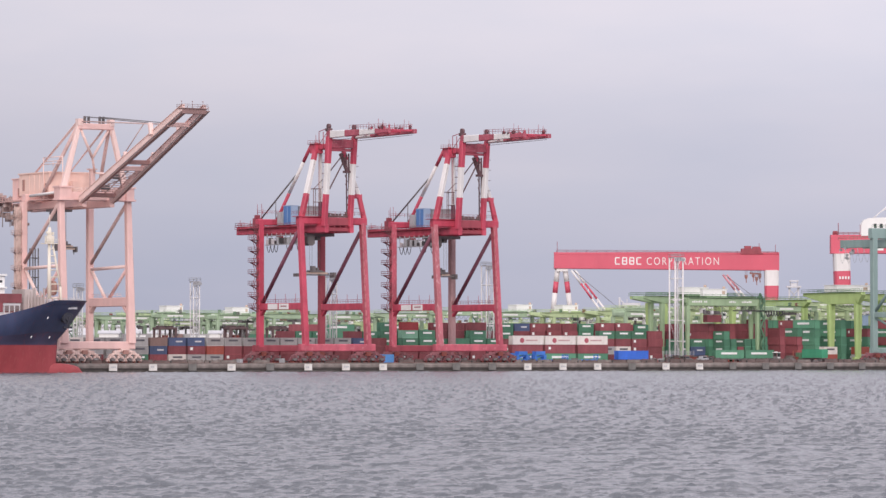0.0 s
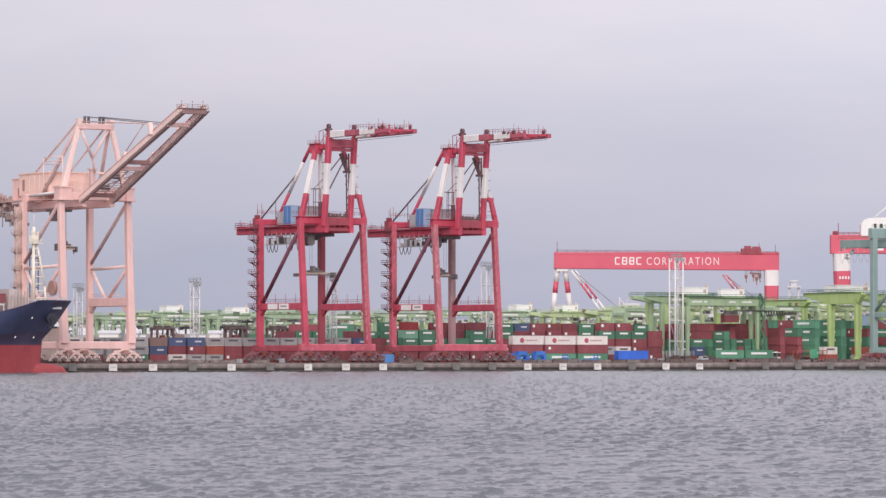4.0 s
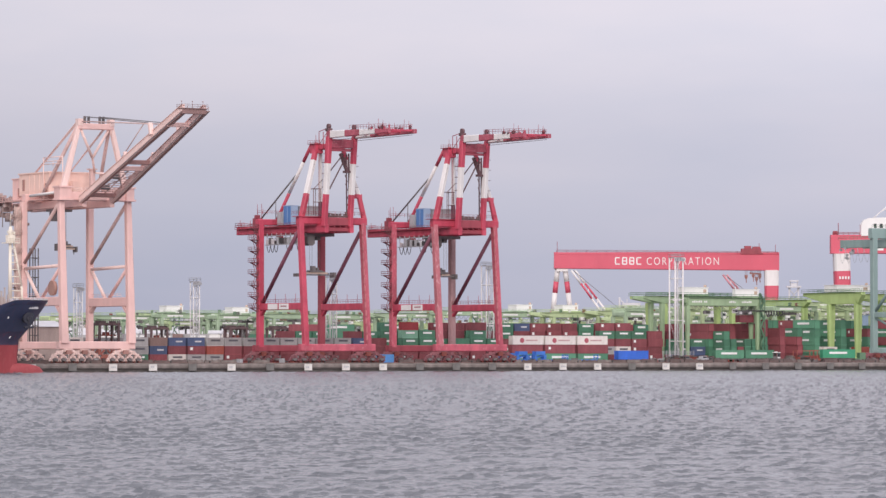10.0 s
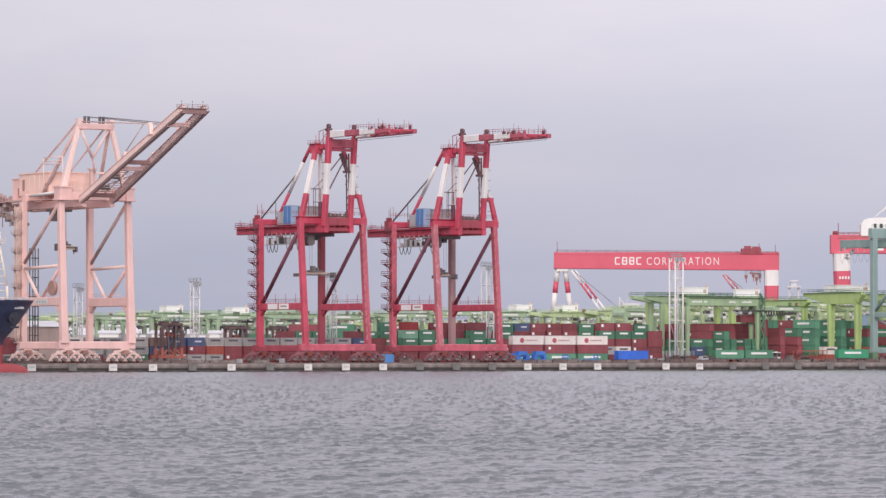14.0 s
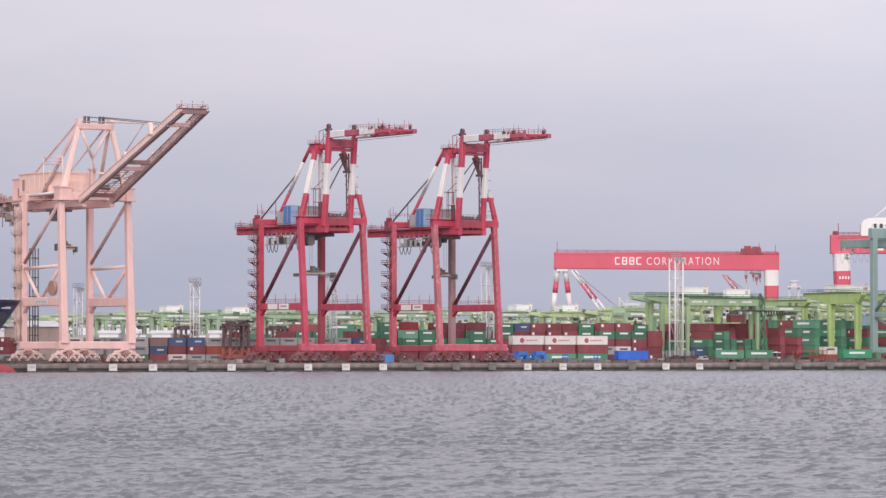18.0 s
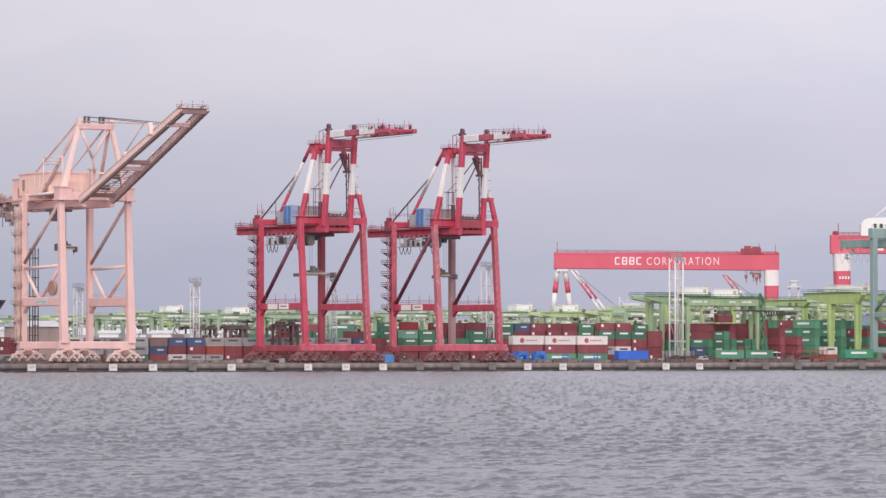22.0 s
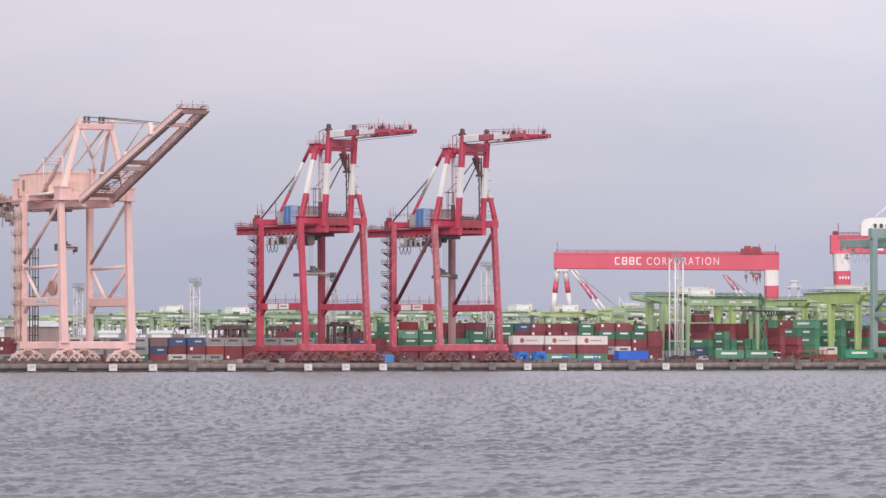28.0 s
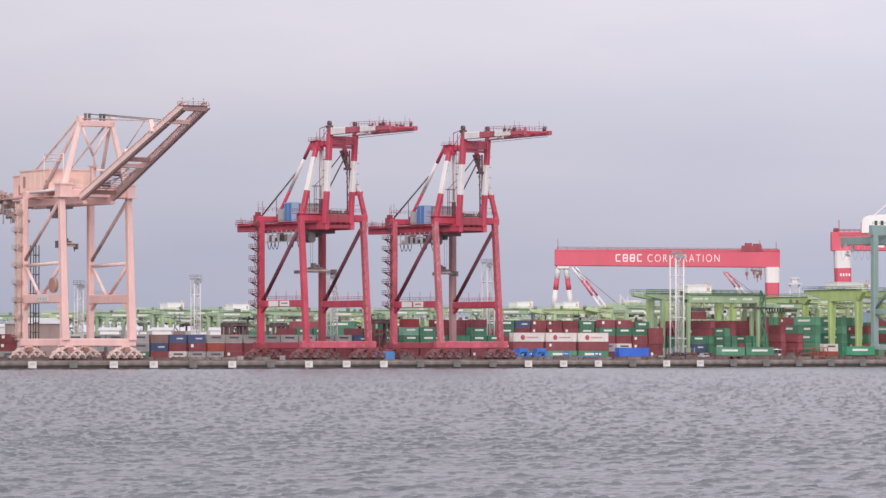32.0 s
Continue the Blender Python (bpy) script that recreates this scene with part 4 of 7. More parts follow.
    part("fore_stay", fs, SHADESALMON, c)
    for x, xt in ((6.4, 7.6), (6.8, 8.9), (15.6, 12.6), (16.0, 13.8)):
        p = Vector((x, hy, hz)) + d * 0.72 + Vector((0, 1.0, 3.4))
        part("boom_rope", shape((tube, (xt, 0.8, 75.0), p, 0.11, 5)), DARK, c)
    part("rope_tower", shape((beam, (12.2, 5.0, 52.6), (12.2, 5.0, 59.6), 1.4, 1.6), (block, 11.0, 13.4, 4.0, 6.2, 59.6, 60.0), (beam, (13.2, 4.4, 52.6), (14.8, 4.4, 56.2), 0.5, 0.5)), SHADESALMON, c, "darker salmon rope tower behind the boom foot")
    for x, w, h in ((14.6, 1.2, 1.8), (16.8, 0.9, 1.2), (18.6, 1.4, 1.5), (9.4, 1.3, 1.4)):
        part("winch_box", shape((block, x, x + w, 2.4, 3.8, 52.9, 52.9 + h), (tube, (x + 0.1, 2.2, 53.4), (x + w - 0.1, 2.2, 53.4), 0.4, 8)), LOUVRE if w < 1.3 else SHADESALMON, c)
    rl = bmesh.new()
    railing(rl, (3.4, 0.4, 52.9), (20.4, 0.4, 52.9), 1.1, 1.4, 0.07)
    part("cross_beam_railing", rl, PINKLT, c)
    # zigzag stair, lift shaft, cabin and spreader
    stair_tower(c, -1.0, G, 9.5, 48.0, paint("stair_brown", (0.58, 0.43, 0.40), 0.6, vary=0.2), 5.2)
    sf = bmesh.new()
    for dx in (-0.7, 0.7):
        for dy in (-0.7, 0.7):
            tube(sf, (-2.0 + dx, G + dy, 8.5), (-2.0 + dx, G + dy, 49), 0.12, 4)
    for i in range(15):
        z = 9 + i * 2.7
        tube(sf, (-2.7, G - 0.7, z), (-2.7, G + 0.7, z + 2.7), 0.09, 4)
        tube(sf, (-2.7, G - 0.7, z), (-1.3, G - 0.7, z + 2.7), 0.09, 4)
    block(sf, -2.6, -1.4, G - 0.6, G + 0.6, 8.5, 49)
    part("lift_shaft", sf, paint("lift_brown", (0.66, 0.50, 0.455), 0.6, vary=0.15), c)
    cb = bmesh.new()
    tube(cb, (-1.2, 5.2, 24.6), (-0.2, 5.2, 24.6), 2.2, 16)
    part("cable_reel", cb, paint("reel_brown", (0.42, 0.24, 0.20), 0.6), c, "brown power cable reel on the portal")
    gy = 23.4
    sp = shape((block, 10.2, 16.4, gy - 0.3, gy + 0.3, 36.9, 37.3), (block, 9.9, 10.4, gy - 1.1, gy + 1.1, 36.1, 38.2), (block, 16.1, 16.6, gy - 1.1, gy + 1.1, 35.7, 37.4), (tube, (10.15, gy - 0.9, 35.6), (10.15, gy - 0.9, 36.1), 0.15, 6), (tube, (16.35, gy + 0.9, 35.1), (16.35, gy + 0.9, 35.7), 0.15, 6), (block, 11.6, 14.6, gy - 0.6, gy + 0.6, 37.75, 38.2), (block, 11.4, 12.2, gy - 0.5, gy + 0.5, 38.2, 39.3), (block, 12.8, 13.6, gy - 0.5, gy + 0.5, 38.2, 39.0))
    part("spreader", sp, DARK, c, "dark spreader hanging on its ropes")
    part("spreader_frame", shape((block, 10.6, 15.9, gy - 0.75, gy - 0.32, 36.5, 36.85), (block, 10.6, 15.9, gy + 0.32, gy + 0.75, 36.5, 36.85), (block, 11.0, 15.4, gy - 0.5, gy + 0.5, 37.32, 37.72)), BEIGE, c, "pale spreader frame")
    rp = bmesh.new()
    for x in (11.8, 13.2):
        tube(rp, (x, gy, 38.8), (x, gy, 49), 0.07, 4)
    part("hoist_rope", rp, DARK, c)
    part("operator_cabin", shape((block, 6.6, 9.0, 18.6, 21.4, 44.8, 47.6), (block, 5.8, 12.2, 17.4, 22.0, 47.6, 48.3)), DARK, c)
    lf = bmesh.new()
    for x, y in ((6.6, 32), (8.4, 32), (6.6, 34), (8.4, 34)):
        tube(lf, (x, y, DECK), (x, y, 37.0), 0.2, 5)
    for i in range(11):
        tube(lf, (6.6, 32, 5 + i * 2.9), (8.4, 32, 5 + i * 2.9), 0.16, 4)
        if i < 6:
            block(lf, 6.4, 8.6, 31.8, 34.2, 5 + i * 5.8, 5.2 + i * 5.8)
    part("cable_tower", lf, DARK, c, "dark lattice service tower")
    return c


pink_crane((-92.0, 3, 0))


def teal_crane(at):
    c = thing("quay_crane", "teal grey quay crane seen from its landside legs", "crane", "quay cranes", at)
    W, G = 24.0, 27.4
    for x in (0, W):
        part("landside_leg", shape((beam, (x, G, 6.0), (x, G, 47.6), 2.1, 2.1)), TEAL, c)
        part("waterside_leg", shape((beam, (x, 0, 6.0), (x, 0, 47.6), 2.3, 2.3)), TEAL, c)
        part("portal_beam", shape((beam, (x, 0, 18.6), (x, G, 18.6), 1.4, 1.9)), TEAL, c)
        part("diagonal_brace", shape((tube, (x, 15.0, 30.5), (x, G - 0.4, 19.4), 0.55, 8), (tube, (x, G, 18), (x, 2, 8), 0.4, 8)), TEAL, c)
    for y in (0, G):
        part("sill_beam", shape((beam, (-1.4, y, 6.4), (W + 1.4, y, 6.4), 1.5, 1.8)), TEAL, c)
        part("upper_cross_beam", shape((beam, (-1.6, y, 46.4), (W + 1.6, y, 46.4), 2.0, 3.6)), TEAL, c)
    travel_gear(c, (0.6, W - 0.6), (0, G), 5.6, BOGIERED)
    for x in (6.4, 16.4):
        part("trolley_girder", shape((beam, (x, -2, 43.0), (x, 53.0, 43.4), 1.3, 2.8)), TEAL, c)
    ft = bmesh.new()
    festoon(ft, 36.0, 53.0, 5.4, 41.8, 5, 5.0, 0.07)
    rng = random.Random(9)
    for i in range(14):
        x, y, z = 5 + rng.random() * 3, 48 + rng.random() * 6, 37.5 + rng.random() * 6
        part("hanger", shape((block, x, x + 0.7, y, y + 0.8, z, z + 0.7), (tube, (x + 0.3, y + 0.4, z + 0.7), (x + 0.3, y + 0.4, z + 1.6), 0.08, 4)), GREY, c)
    # grey cable colour stands in for haze over darker cable
    part("festoon_cable", ft, GREY, c, "hanging festoon cables at the back")
    rl = bmesh.new()
    railing(rl, (5.0, 30, 44.8), (5.0, 53, 44.8), 1.1, 2.0, 0.06)
    railing(rl, (-1.6, G - 1, 48.2), (W, G - 1, 48.2), 1.1, 1.6, 0.06)
    part("railing", rl, DGREEN, c)
    return c


teal_crane((233.8, 3, 0))
# ---- ship ----
def cargo_ship(at):
    """Bow at the local origin, hull along -x, waterline z = 0."""
    s = thing("cargo_ship", "navy blue cargo ship with red bottom paint, riding high", "ship", "", at)
    B, L = 25.0, 150.0

    def stem(z):
        if z >= 9.5:
            return -9.4 + 9.4 * ((z - 9.5) / 11.0) ** 0.85
        if z >= 3.6:
            return -9.9 + 0.5 * (z - 3.6) / 5.9
        return -9.9

    def sheer(x):
        if x > -16.0:
            return 20.5
        if x < -39:
            return 15.1
        k = (x + 39) / 23.0
        return 15.1 + 5.4 * (0.75 * k + 0.25 * k * k)

    zs = [-2.0, 0.0, 2.0, 4.0, 6.0, 7.8]
    ws = [0.12, 0.3, 0.5, 0.7, 0.86, 1.0]
    ups = [0, 0.004, 0.012, 0.025, 0.045, 0.07, 0.09, 0.11, 0.13, 0.15, 0.17, 0.19, 0.21, 0.23, 0.25, 0.28, 0.33, 0.43, 0.55, 0.7, 0.85, 0.96, 1.0]
    bm = bmesh.new()
    grid = {}
    for sgn in (-1, 1):
        for j in range(len(zs) + len(ws)):
            for i, u in enumerate(ups):
                zref = zs[j] if j < len(zs) else 7.8 + 12.7 * ws[j - len(zs)]
                x0 = stem(zref)
                x = x0 + (-L - x0) * u
                zt = sheer(x)
                z = zs[j] if j < len(zs) else 7.8 + (zt - 7.8) * ws[j - len(zs)]
                ent = 52 - 26 * max(0.0, min(1.0, zref / 20))
                f = min(1.0, (x0 - x) / ent)
                f = 1 - (1 - f) ** (1.6 + 0.9 * zref / 21)
                st = 1 - 0.25 * max(0.0, (u - 0.85) / 0.15) ** 2
                grid[sgn, j, i] = bm.verts.new((x, sgn * (B / 2 * f * st), z))
    nj = len(zs) + len(ws)
    for sgn in (-1, 1):
        for j in range(nj - 1):
            for i in range(len(ups) - 1):
                q = [grid[sgn, j, i], grid[sgn, j, i + 1], grid[sgn, j + 1, i + 1], grid[sgn, j + 1, i]]
                f = bm.faces.new(q)
                f.smooth = True
                f.material_index = 1 if j < len(zs) - 1 else 2 if j < len(zs) + 1 else 0
    n = len(ups) - 1
    for j in range(nj - 1):
        f = bm.faces.new([grid[-1, j, n], grid[1, j, n], grid[1, j + 1, n], grid[-1, j + 1, n]])
        f.material_index = 1 if j < len(zs) - 1 else 0
    bmesh.ops.remove_doubles(bm, verts=bm.verts, dist=0.002)
    part("hull", bm, [NAVY, BOOT, SCUFF], s, "navy hull with scuffed red bottom")
    dk = bmesh.new()
    prev = None
    for x in (-1.5, -4, -9, -16.5, -22, -27, -33, -39, -60, -110, -149):
        f = min(1.0, -x / 26.0)
        b = B / 2 * (1 - (1 - f) ** 2.4) - 0.15
        cur = [dk.verts.new((x, -b, sheer(x) - 1.1)), dk.verts.new((x, b, sheer(x) - 1.1))]
        if prev:
            dk.faces.new((prev[0], prev[1], cur[1], cur[0]))
        prev = cur
    part("deck", dk, RUST, s, "rust-red steel deck")
    # bulbous bow
    bb = bmesh.new()
    rings = []
    for k in range(9):
        t = k / 8
        x = -14 + 12.8 * t
        r = 3.3 * math.sqrt(max(0.0, 1 - t ** 3)) * (0.8 + 0.2 * t)
        zc = 0.2 - 0.4 * t
        rings.append([bb.verts.new((x, r * 0.45 * math.cos(a), zc + r * 0.92 * math.sin(a))) for a in (2 * math.pi * i / 16 for i in range(16))])
    for p, q in zip(rings, rings[1:]):
        for i in range(16):
            bb.faces.new((p[i], p[(i + 1) % 16], q[(i + 1) % 16], q[i])).smooth = True
    part("bulbous_bow", bb, BOOT, s)
    an = bmesh.new()
    # solid dark disc stands in for shade inside the anchor's recess
    tube(an, (-9.6, -3.4, 15.6), (-9.4, -6.6, 15.3), 1.3, 16, 0, 1.75)
    tube(an, (-9.4, -6.6, 15.3), (-9.4, -6.9, 15.3), 1.0, 12, 0, 0.8)
    beam(an, (-9.4, -6.9, 15.8), (-9.6, -6.6, 12.6), 0.5, 0.7)
    beam(an, (-11.0, -6.6, 12.8), (-8.2, -6.4, 12.8), 0.6, 0.6)
    part("anchor", an, paint("anchor_black", (0.035, 0.037, 0.055), 0.6), s, "dark anchor on a dark disc in place of a recess")
    mk = bmesh.new()
    for i in range(5):
        block(mk, -9.6 + i * 0.85, -9.0 + i * 0.85, -6.6 + i * 0.5, -6.2 + i * 0.5, 18.0, 18.6)
    part("bow_bar", mk, LGREY, s, "small pale bars where the name stands")
    dr = bmesh.new()
    for x, z in ((-17.4, 9.9), (-24.0, 10.0), (-18.0, 15.4)):
        beam(dr, (x - 0.2, -(B / 2 * (1 - (1 - min(1, -x / 33)) ** 2.2)) - 0.12, z - 0.2), (x + 0.2, -(B / 2 * (1 - (1 - min(1, -x / 33)) ** 2.2)) - 0.05, z + 0.25), 0.2, 0.25)
    part("hull_mark", dr, BRIGHT, s, "white hull marks")
    # rail, fittings
    rl = bmesh.new()
    for x0, x1 in ((-2.0, -9.5),):
        for sg in (-1, 1):
            b0, b1 = 1.6, 7.0
            railing(rl, (x0, sg * b0, 20.3), (x1, sg * b1, 20.3), 0.9, 1.2, 0.05)
    rng = random.Random(2)
    for i in range(9):
        x = -4 - i * 1.9
        h = sheer(x) - 0.1 + rng.random() * 0.6
        part("winch", shape((block, x, x + 0.9, -2.5, -1.2, sheer(x) - 1.0, h), (tube, (x + 0.45, -2.7, h - 0.3), (x + 0.45, -1.0, h - 0.3), 0.35, 8)), LGREY, s)
    part("forecastle_railing", rl, LGREY, s, "pale rails on the forecastle")
    # foremast
    ms = bmesh.new()
    tube(ms, (-12.4, -0.5, 19.6), (-12.3, -0.2, 36.6), 0.62, 10, 0, 0.42)
    tube(ms, (-8.6, -0.5, 19.8), (-8.8, -0.4, 24.5), 0.34, 8)
    tube(ms, (-8.8, -0.4, 24.5), (-11.2, -0.2, 36.6), 0.32, 8)
    for i in range(8):
        z = 21.2 + i * 2.0
        tube(ms, (-12.4, -0.4, z), (-8.7 - max(0, z - 24.5) * 0.2, -0.4, z), 0.17, 6)
    part("mast_post", ms, CREAM, s)
    nest = bmesh.new()
    block(nest, -14.2, -9.9, -1.4, 1.4, 36.6, 36.85)
    railing(nest, (-14.2, -1.4, 36.8), (-9.9, -1.4, 36.8), 1.2, 0.8, 0.07)
    block(nest, -13.2, -11.0, -0.8, 0.8, 36.9, 39.0)
    tube(nest, (-12.1, 0, 38.6), (-12.1, 0, 41.4), 0.75, 10, 0, 0.4)
    block(nest, -13.2, -12.7, -0.6, 0.0, 39.4, 40.2)
    block(nest, -11.4, -10.9, -0.6, 0.0, 39.2, 40.0)
    tube(nest, (-12.1, 0, 41.4), (-12.1, 0, 45.0), 0.09, 5)
    part("crow_nest", nest, CREAM, s, "cream lookout platform and lamp")
    deck_grey = paint("deck_grey", (0.50, 0.44, 0.43), 0.6, vary=0.2)
    part("hatch_house", shape((block, -23.4, -17.0, -6, 6, 15.2, 21.4), (block, -22.0, -18.4, -4, 4, 21.4, 23.6)), deck_grey, s, "grey hatch house on the foredeck")
    for i in range(7):
        part("lashing_post", shape((block, -22.3 + i, -21.9 + i, -6.5, -6.1, 15.0, 22.0 + (i % 3))), deck_grey, s)
    for i, (x0, x1, z0, mat, w) in enumerate(((-38.0, -25.8, 19.6, BOX["r"], "maroon deck cargo container"), (-44.0, -31.7, 17.0, BOX["r"], "maroon deck cargo container"))):
        bmn = bmesh.new()
        block(bmn, x0, x1, -9.6, -7.1, z0, z0 + 2.6)
        part("deck_container", bmn, mat, s, w)
    part("container_stand", shape((block, -44, -20, -9.4, -7.2, 15.0, 16.9), (block, -37.8, -26.0, -9.3, -7.3, 18.9, 19.58), *[(beam, (-37.5 + 1.6 * k, -9.2, 16.9), (-37.5 + 1.6 * k, -9.2, 19), 0.3, 0.3) for k in range(8)]), LGREY, s, "pale grey lashing stand")
    part("deck_house", shape((block, -62, -30.6, -8.5, 8.5, 15.0, 27.2), (block, -62.4, -30.2, -9.2, 9.2, 23.7, 24.1), (block, -62.4, -30.2, -9.2, 9.2, 27.2, 27.7)), BRIGHT, s, "white deckhouse")
    wd = bmesh.new()
    for i in range(11):
        block(wd, -61 + i * 2.8, -59.4 + i * 2.8, -8.56, -8.44, 25.3, 26.0)
    block(wd, -30.66, -30.54, -7, 7, 25.3, 26.0)
    part("window_band", wd, GLASS, s, "dark windows of the deckhouse")
    return s


ship = cargo_ship((-97.7, -22.0, 0.0))
# ---- containers ----
CW, CH = 2.44, 2.60


def container_meshes(L, CH):
    body = bmesh.new()
    n = 12 if L < 7 else 22
    step = (L - 0.3) / n
    ring = []
    for side in (0, 1):
        pts = []
        for i in range(n):
            x = 0.15 + i * step
            for k, off in ((0.0, 0.08), (0.30, 0.08), (0.42, 0.02), (0.88, 0.02)):
                pts.append((x + k * step, off))
        pts.append((L - 0.15, 0.08))
        ring += [(x, o) for x, o in pts] if side == 0 else [(x, CW - o) for x, o in reversed(pts)]
    lo = [body.verts.new((x, y, 0.16)) for x, y in ring]
    hi = [body.verts.new((x, y, CH - 0.12)) for x, y in ring]
    for i in range(len(ring)):
        j = (i + 1) % len(ring)
        body.faces.new((lo[i], lo[j], hi[j], hi[i]))
    body.faces.new(hi)
    fr = bmesh.new()
    for x in (0, L - 0.16):
        for y in (0, CW - 0.16):
            block(fr, x, x + 0.16, y, y + 0.16, 0, CH)
        block(fr, x, x + 0.16, 0.16, CW - 0.16, CH - 0.14, CH)
        block(fr, x, x + 0.16, 0.16, CW - 0.16, 0, 0.16)
    for y in (0, CW - 0.12):
        block(fr, 0.16, L - 0.16, y, y + 0.12, 0, 0.16)
        block(fr, 0.16, L - 0.16, y, y + 0.12, CH - 0.12, CH)
    dr = bmesh.new()
    for y0 in (0.18, CW / 2 + 0.01):
        block(dr, 0.03, 0.09, y0, y0 + CW / 2 - 0.2, 0.18, CH - 0.16)
        for yy in (0.3, 0.75):
            tube(dr, (0.0, y0 + yy, 0.2), (0.0, y0 + yy, CH - 0.18), 0.035, 5)
        block(dr, -0.02, 0.03, y0 + 0.25, y0 + 0.8, 1.15, 1.25)
    mid = L / 2
    if L < 7:
        lb = shape((block, mid - 1.55, mid + 1.75, -0.03, 0.02, 1.45, 2.02))
    else:
        lb = shape((block, mid - 3.6, mid + 3.0, -0.03, 0.02, 1.35, 2.05))
    sm = shape((block, L * 0.12, L * 0.12 + 0.9, -0.03, 0.02, 1.3, 2.2))
    lg = bmesh.new()
    tube(lg, (L * 0.30, -0.03, 1.35), (L * 0.30, 0.02, 1.35), 0.85, 14)
    bars = shape((block, L * 0.42, L * 0.80, -0.03, 0.02, 1.15, 1.6))
    ms = {}
    for name, b in (("body", body), ("frame", fr), ("door", dr), ("label_bar", lb), ("code_plate", sm), ("logo_disc", lg), ("word_bar", bars)):
        ms[name] = mesh_of("container_" + name, b, BOX["g"])
    return ms


TALL = {6.06: CH, 12.19: 2.9}
CMESH = {L: container_meshes(L, h) for L, h in TALL.items()}
crng = random.Random(11)


def dress(ob, mat):
    ob.material_slots[0].link = "OBJECT"
    ob.material_slots[0].material = mat


def container(col, x, y, z, L=6.06, perp=False, mark=None, where="stacked in the yard", tall=1.0):
    ms = CMESH[L]
    size = "short" if L < 7 else "long"
    t = thing("shipping_container", f"{BOXWORD[col]} {size} steel shipping container {where}", "container", "stacked containers")
    t.matrix_world = pose(x, y + (L if perp else 0), z, 0, 0, -90 if perp else 0) @ Matrix.Diagonal((1, 1, tall, 1))

    def add(name, mat, label=""):
        ob = new(name, ms[name])
        ob.parent = t
        dress(ob, mat)
        if label:
            ob["label"] = label
    add("body", BOX[col])
    add("frame", BOX[col])
    add("door", BOX[col])
    if mark is None:
        mark = {"G": "bar", "l": "bar", "g": "dark", "w": "disc", "r": "plate", "R": "plate", "b": "pale"}.get(col, "")
        if col == "w" and L < 7:
            mark = "dark"
        if col in "rR" and crng.random() < 0.6:
            mark = ""
        if col == "G" and crng.random() < 0.12:
            mark = ""
    if mark == "bar":
        add("label_bar", BRIGHT, "plain white bar where the name stands")
    elif mark == "dark":
        add("label_bar", paint_dark, "plain dark bar")
    elif mark == "pale":
        add("word_bar", LGREY, "plain pale bar")
    elif mark == "plate":
        add("code_plate", BRIGHT, "small white plate")
    elif mark == "disc":
        add("logo_disc", MARKRED, "crimson round mark")
        add("word_bar", MARKPINK, "plain faded pink bar")
    return t


MARKRED = paint("mark_crimson", (0.42, 0.10, 0.13), 0.6)
MARKPINK = paint("mark_faded_pink", (0.55, 0.36, 0.36), 0.6)
paint_dark = paint("bar_charcoal", (0.10, 0.10, 0.12), 0.6)


def block_of(x0, y, pitch, tiers, L=6.06, perp=False, base=DECK, jog=0.15, high_cube=True):
    """Stacks side by side: one string a tier from the ground up, one letter a stack, a dot for none."""
    high = {}
    tall = TALL[L] if high_cube else CH
    for row in tiers:
        for i, ch in enumerate(row):
            if ch in BOX:
                n = high.get(i, 0)
                high[i] = n + 1
                container(ch, x0 + pitch * i + crng.uniform(-jog, jog), y + crng.uniform(-jog, jog), base + n * (tall + 0.003), L, perp, tall=tall / TALL[L])


def far_stacks(x0, y, pitch, tiers, L=12.19, perp=False, turn=0.0):
    """Container stacks too far off to tell singly, as one object."""
    bm = bmesh.new()
    keys = list(BOX)
    high = {}
    for row in tiers:
        for i, ch in enumerate(row):
            if ch in BOX:
                n = high.get(i, 0)
                high[i] = n + 1
                a, z, j = pitch * i, n * CH, crng.uniform(-0.2, 0.2)
                w, d = (CW, L) if perp else (L, CW)
                block(bm, a, a + w, j, j + d, z, z + CH - 0.05, keys.index(ch))
                if ch in "Ggl" and crng.random() < 0.85:
                    if perp:
                        block(bm, a - 0.04, a, j + d * 0.25, j + d * 0.78, z + 1.3, z + 2.0, len(keys))
                    else:
                        block(bm, a + w * 0.22, a + w * 0.75, j - 0.04, j, z + 1.3, z + 2.0, len(keys))
    ob = piece("container_stacks", bm, [BOX[k] for k in keys] + [BRIGHT], "far rows of mixed green, maroon and white containers", "containers", kind="stuff")
    ob.matrix_world = pose(x0, y, DECK, 0, 0, turn)


# rows along the quay, behind the cranes
block_of(-45.9, 46, 6.68, ["Grwggrrrrrrrrr", "gbrrorrrrrrrrr", "gnbbggggggggbr"])
block_of(-97.0, 48, 6.8, ["gg.", "rrr", "rr.", "r.."])
block_of(-66.3, 50, 7.0, ["grg", "ngg", "wgg"])
block_of(43.5, 52, 6.6, ["brrrrrrr", "Grrrrrrr", "b.GG.GGG", "..lG..G.", "..R...r.", "........"])
block_of(95.4, 46, 13.0, ["GGG", "rrr", "www"], 12.19)
block_of(58.6, 68, 6.6, ["rrrrrr", "GGGGGG", "GGGGGG", "GG.rrG", "G.rrrr"])
block_of(134.5, 52, 6.6, ["rrrr", "gwrr", "rrrr", "GGGr", "rr.."])
block_of(98.0, 78, 6.6, ["rrrrrrrrrrr", "GGGGGGGGGGG", "rGrrGGrGGlG", "GrGrrrrGrGG", "rGGbrrrGrr."])
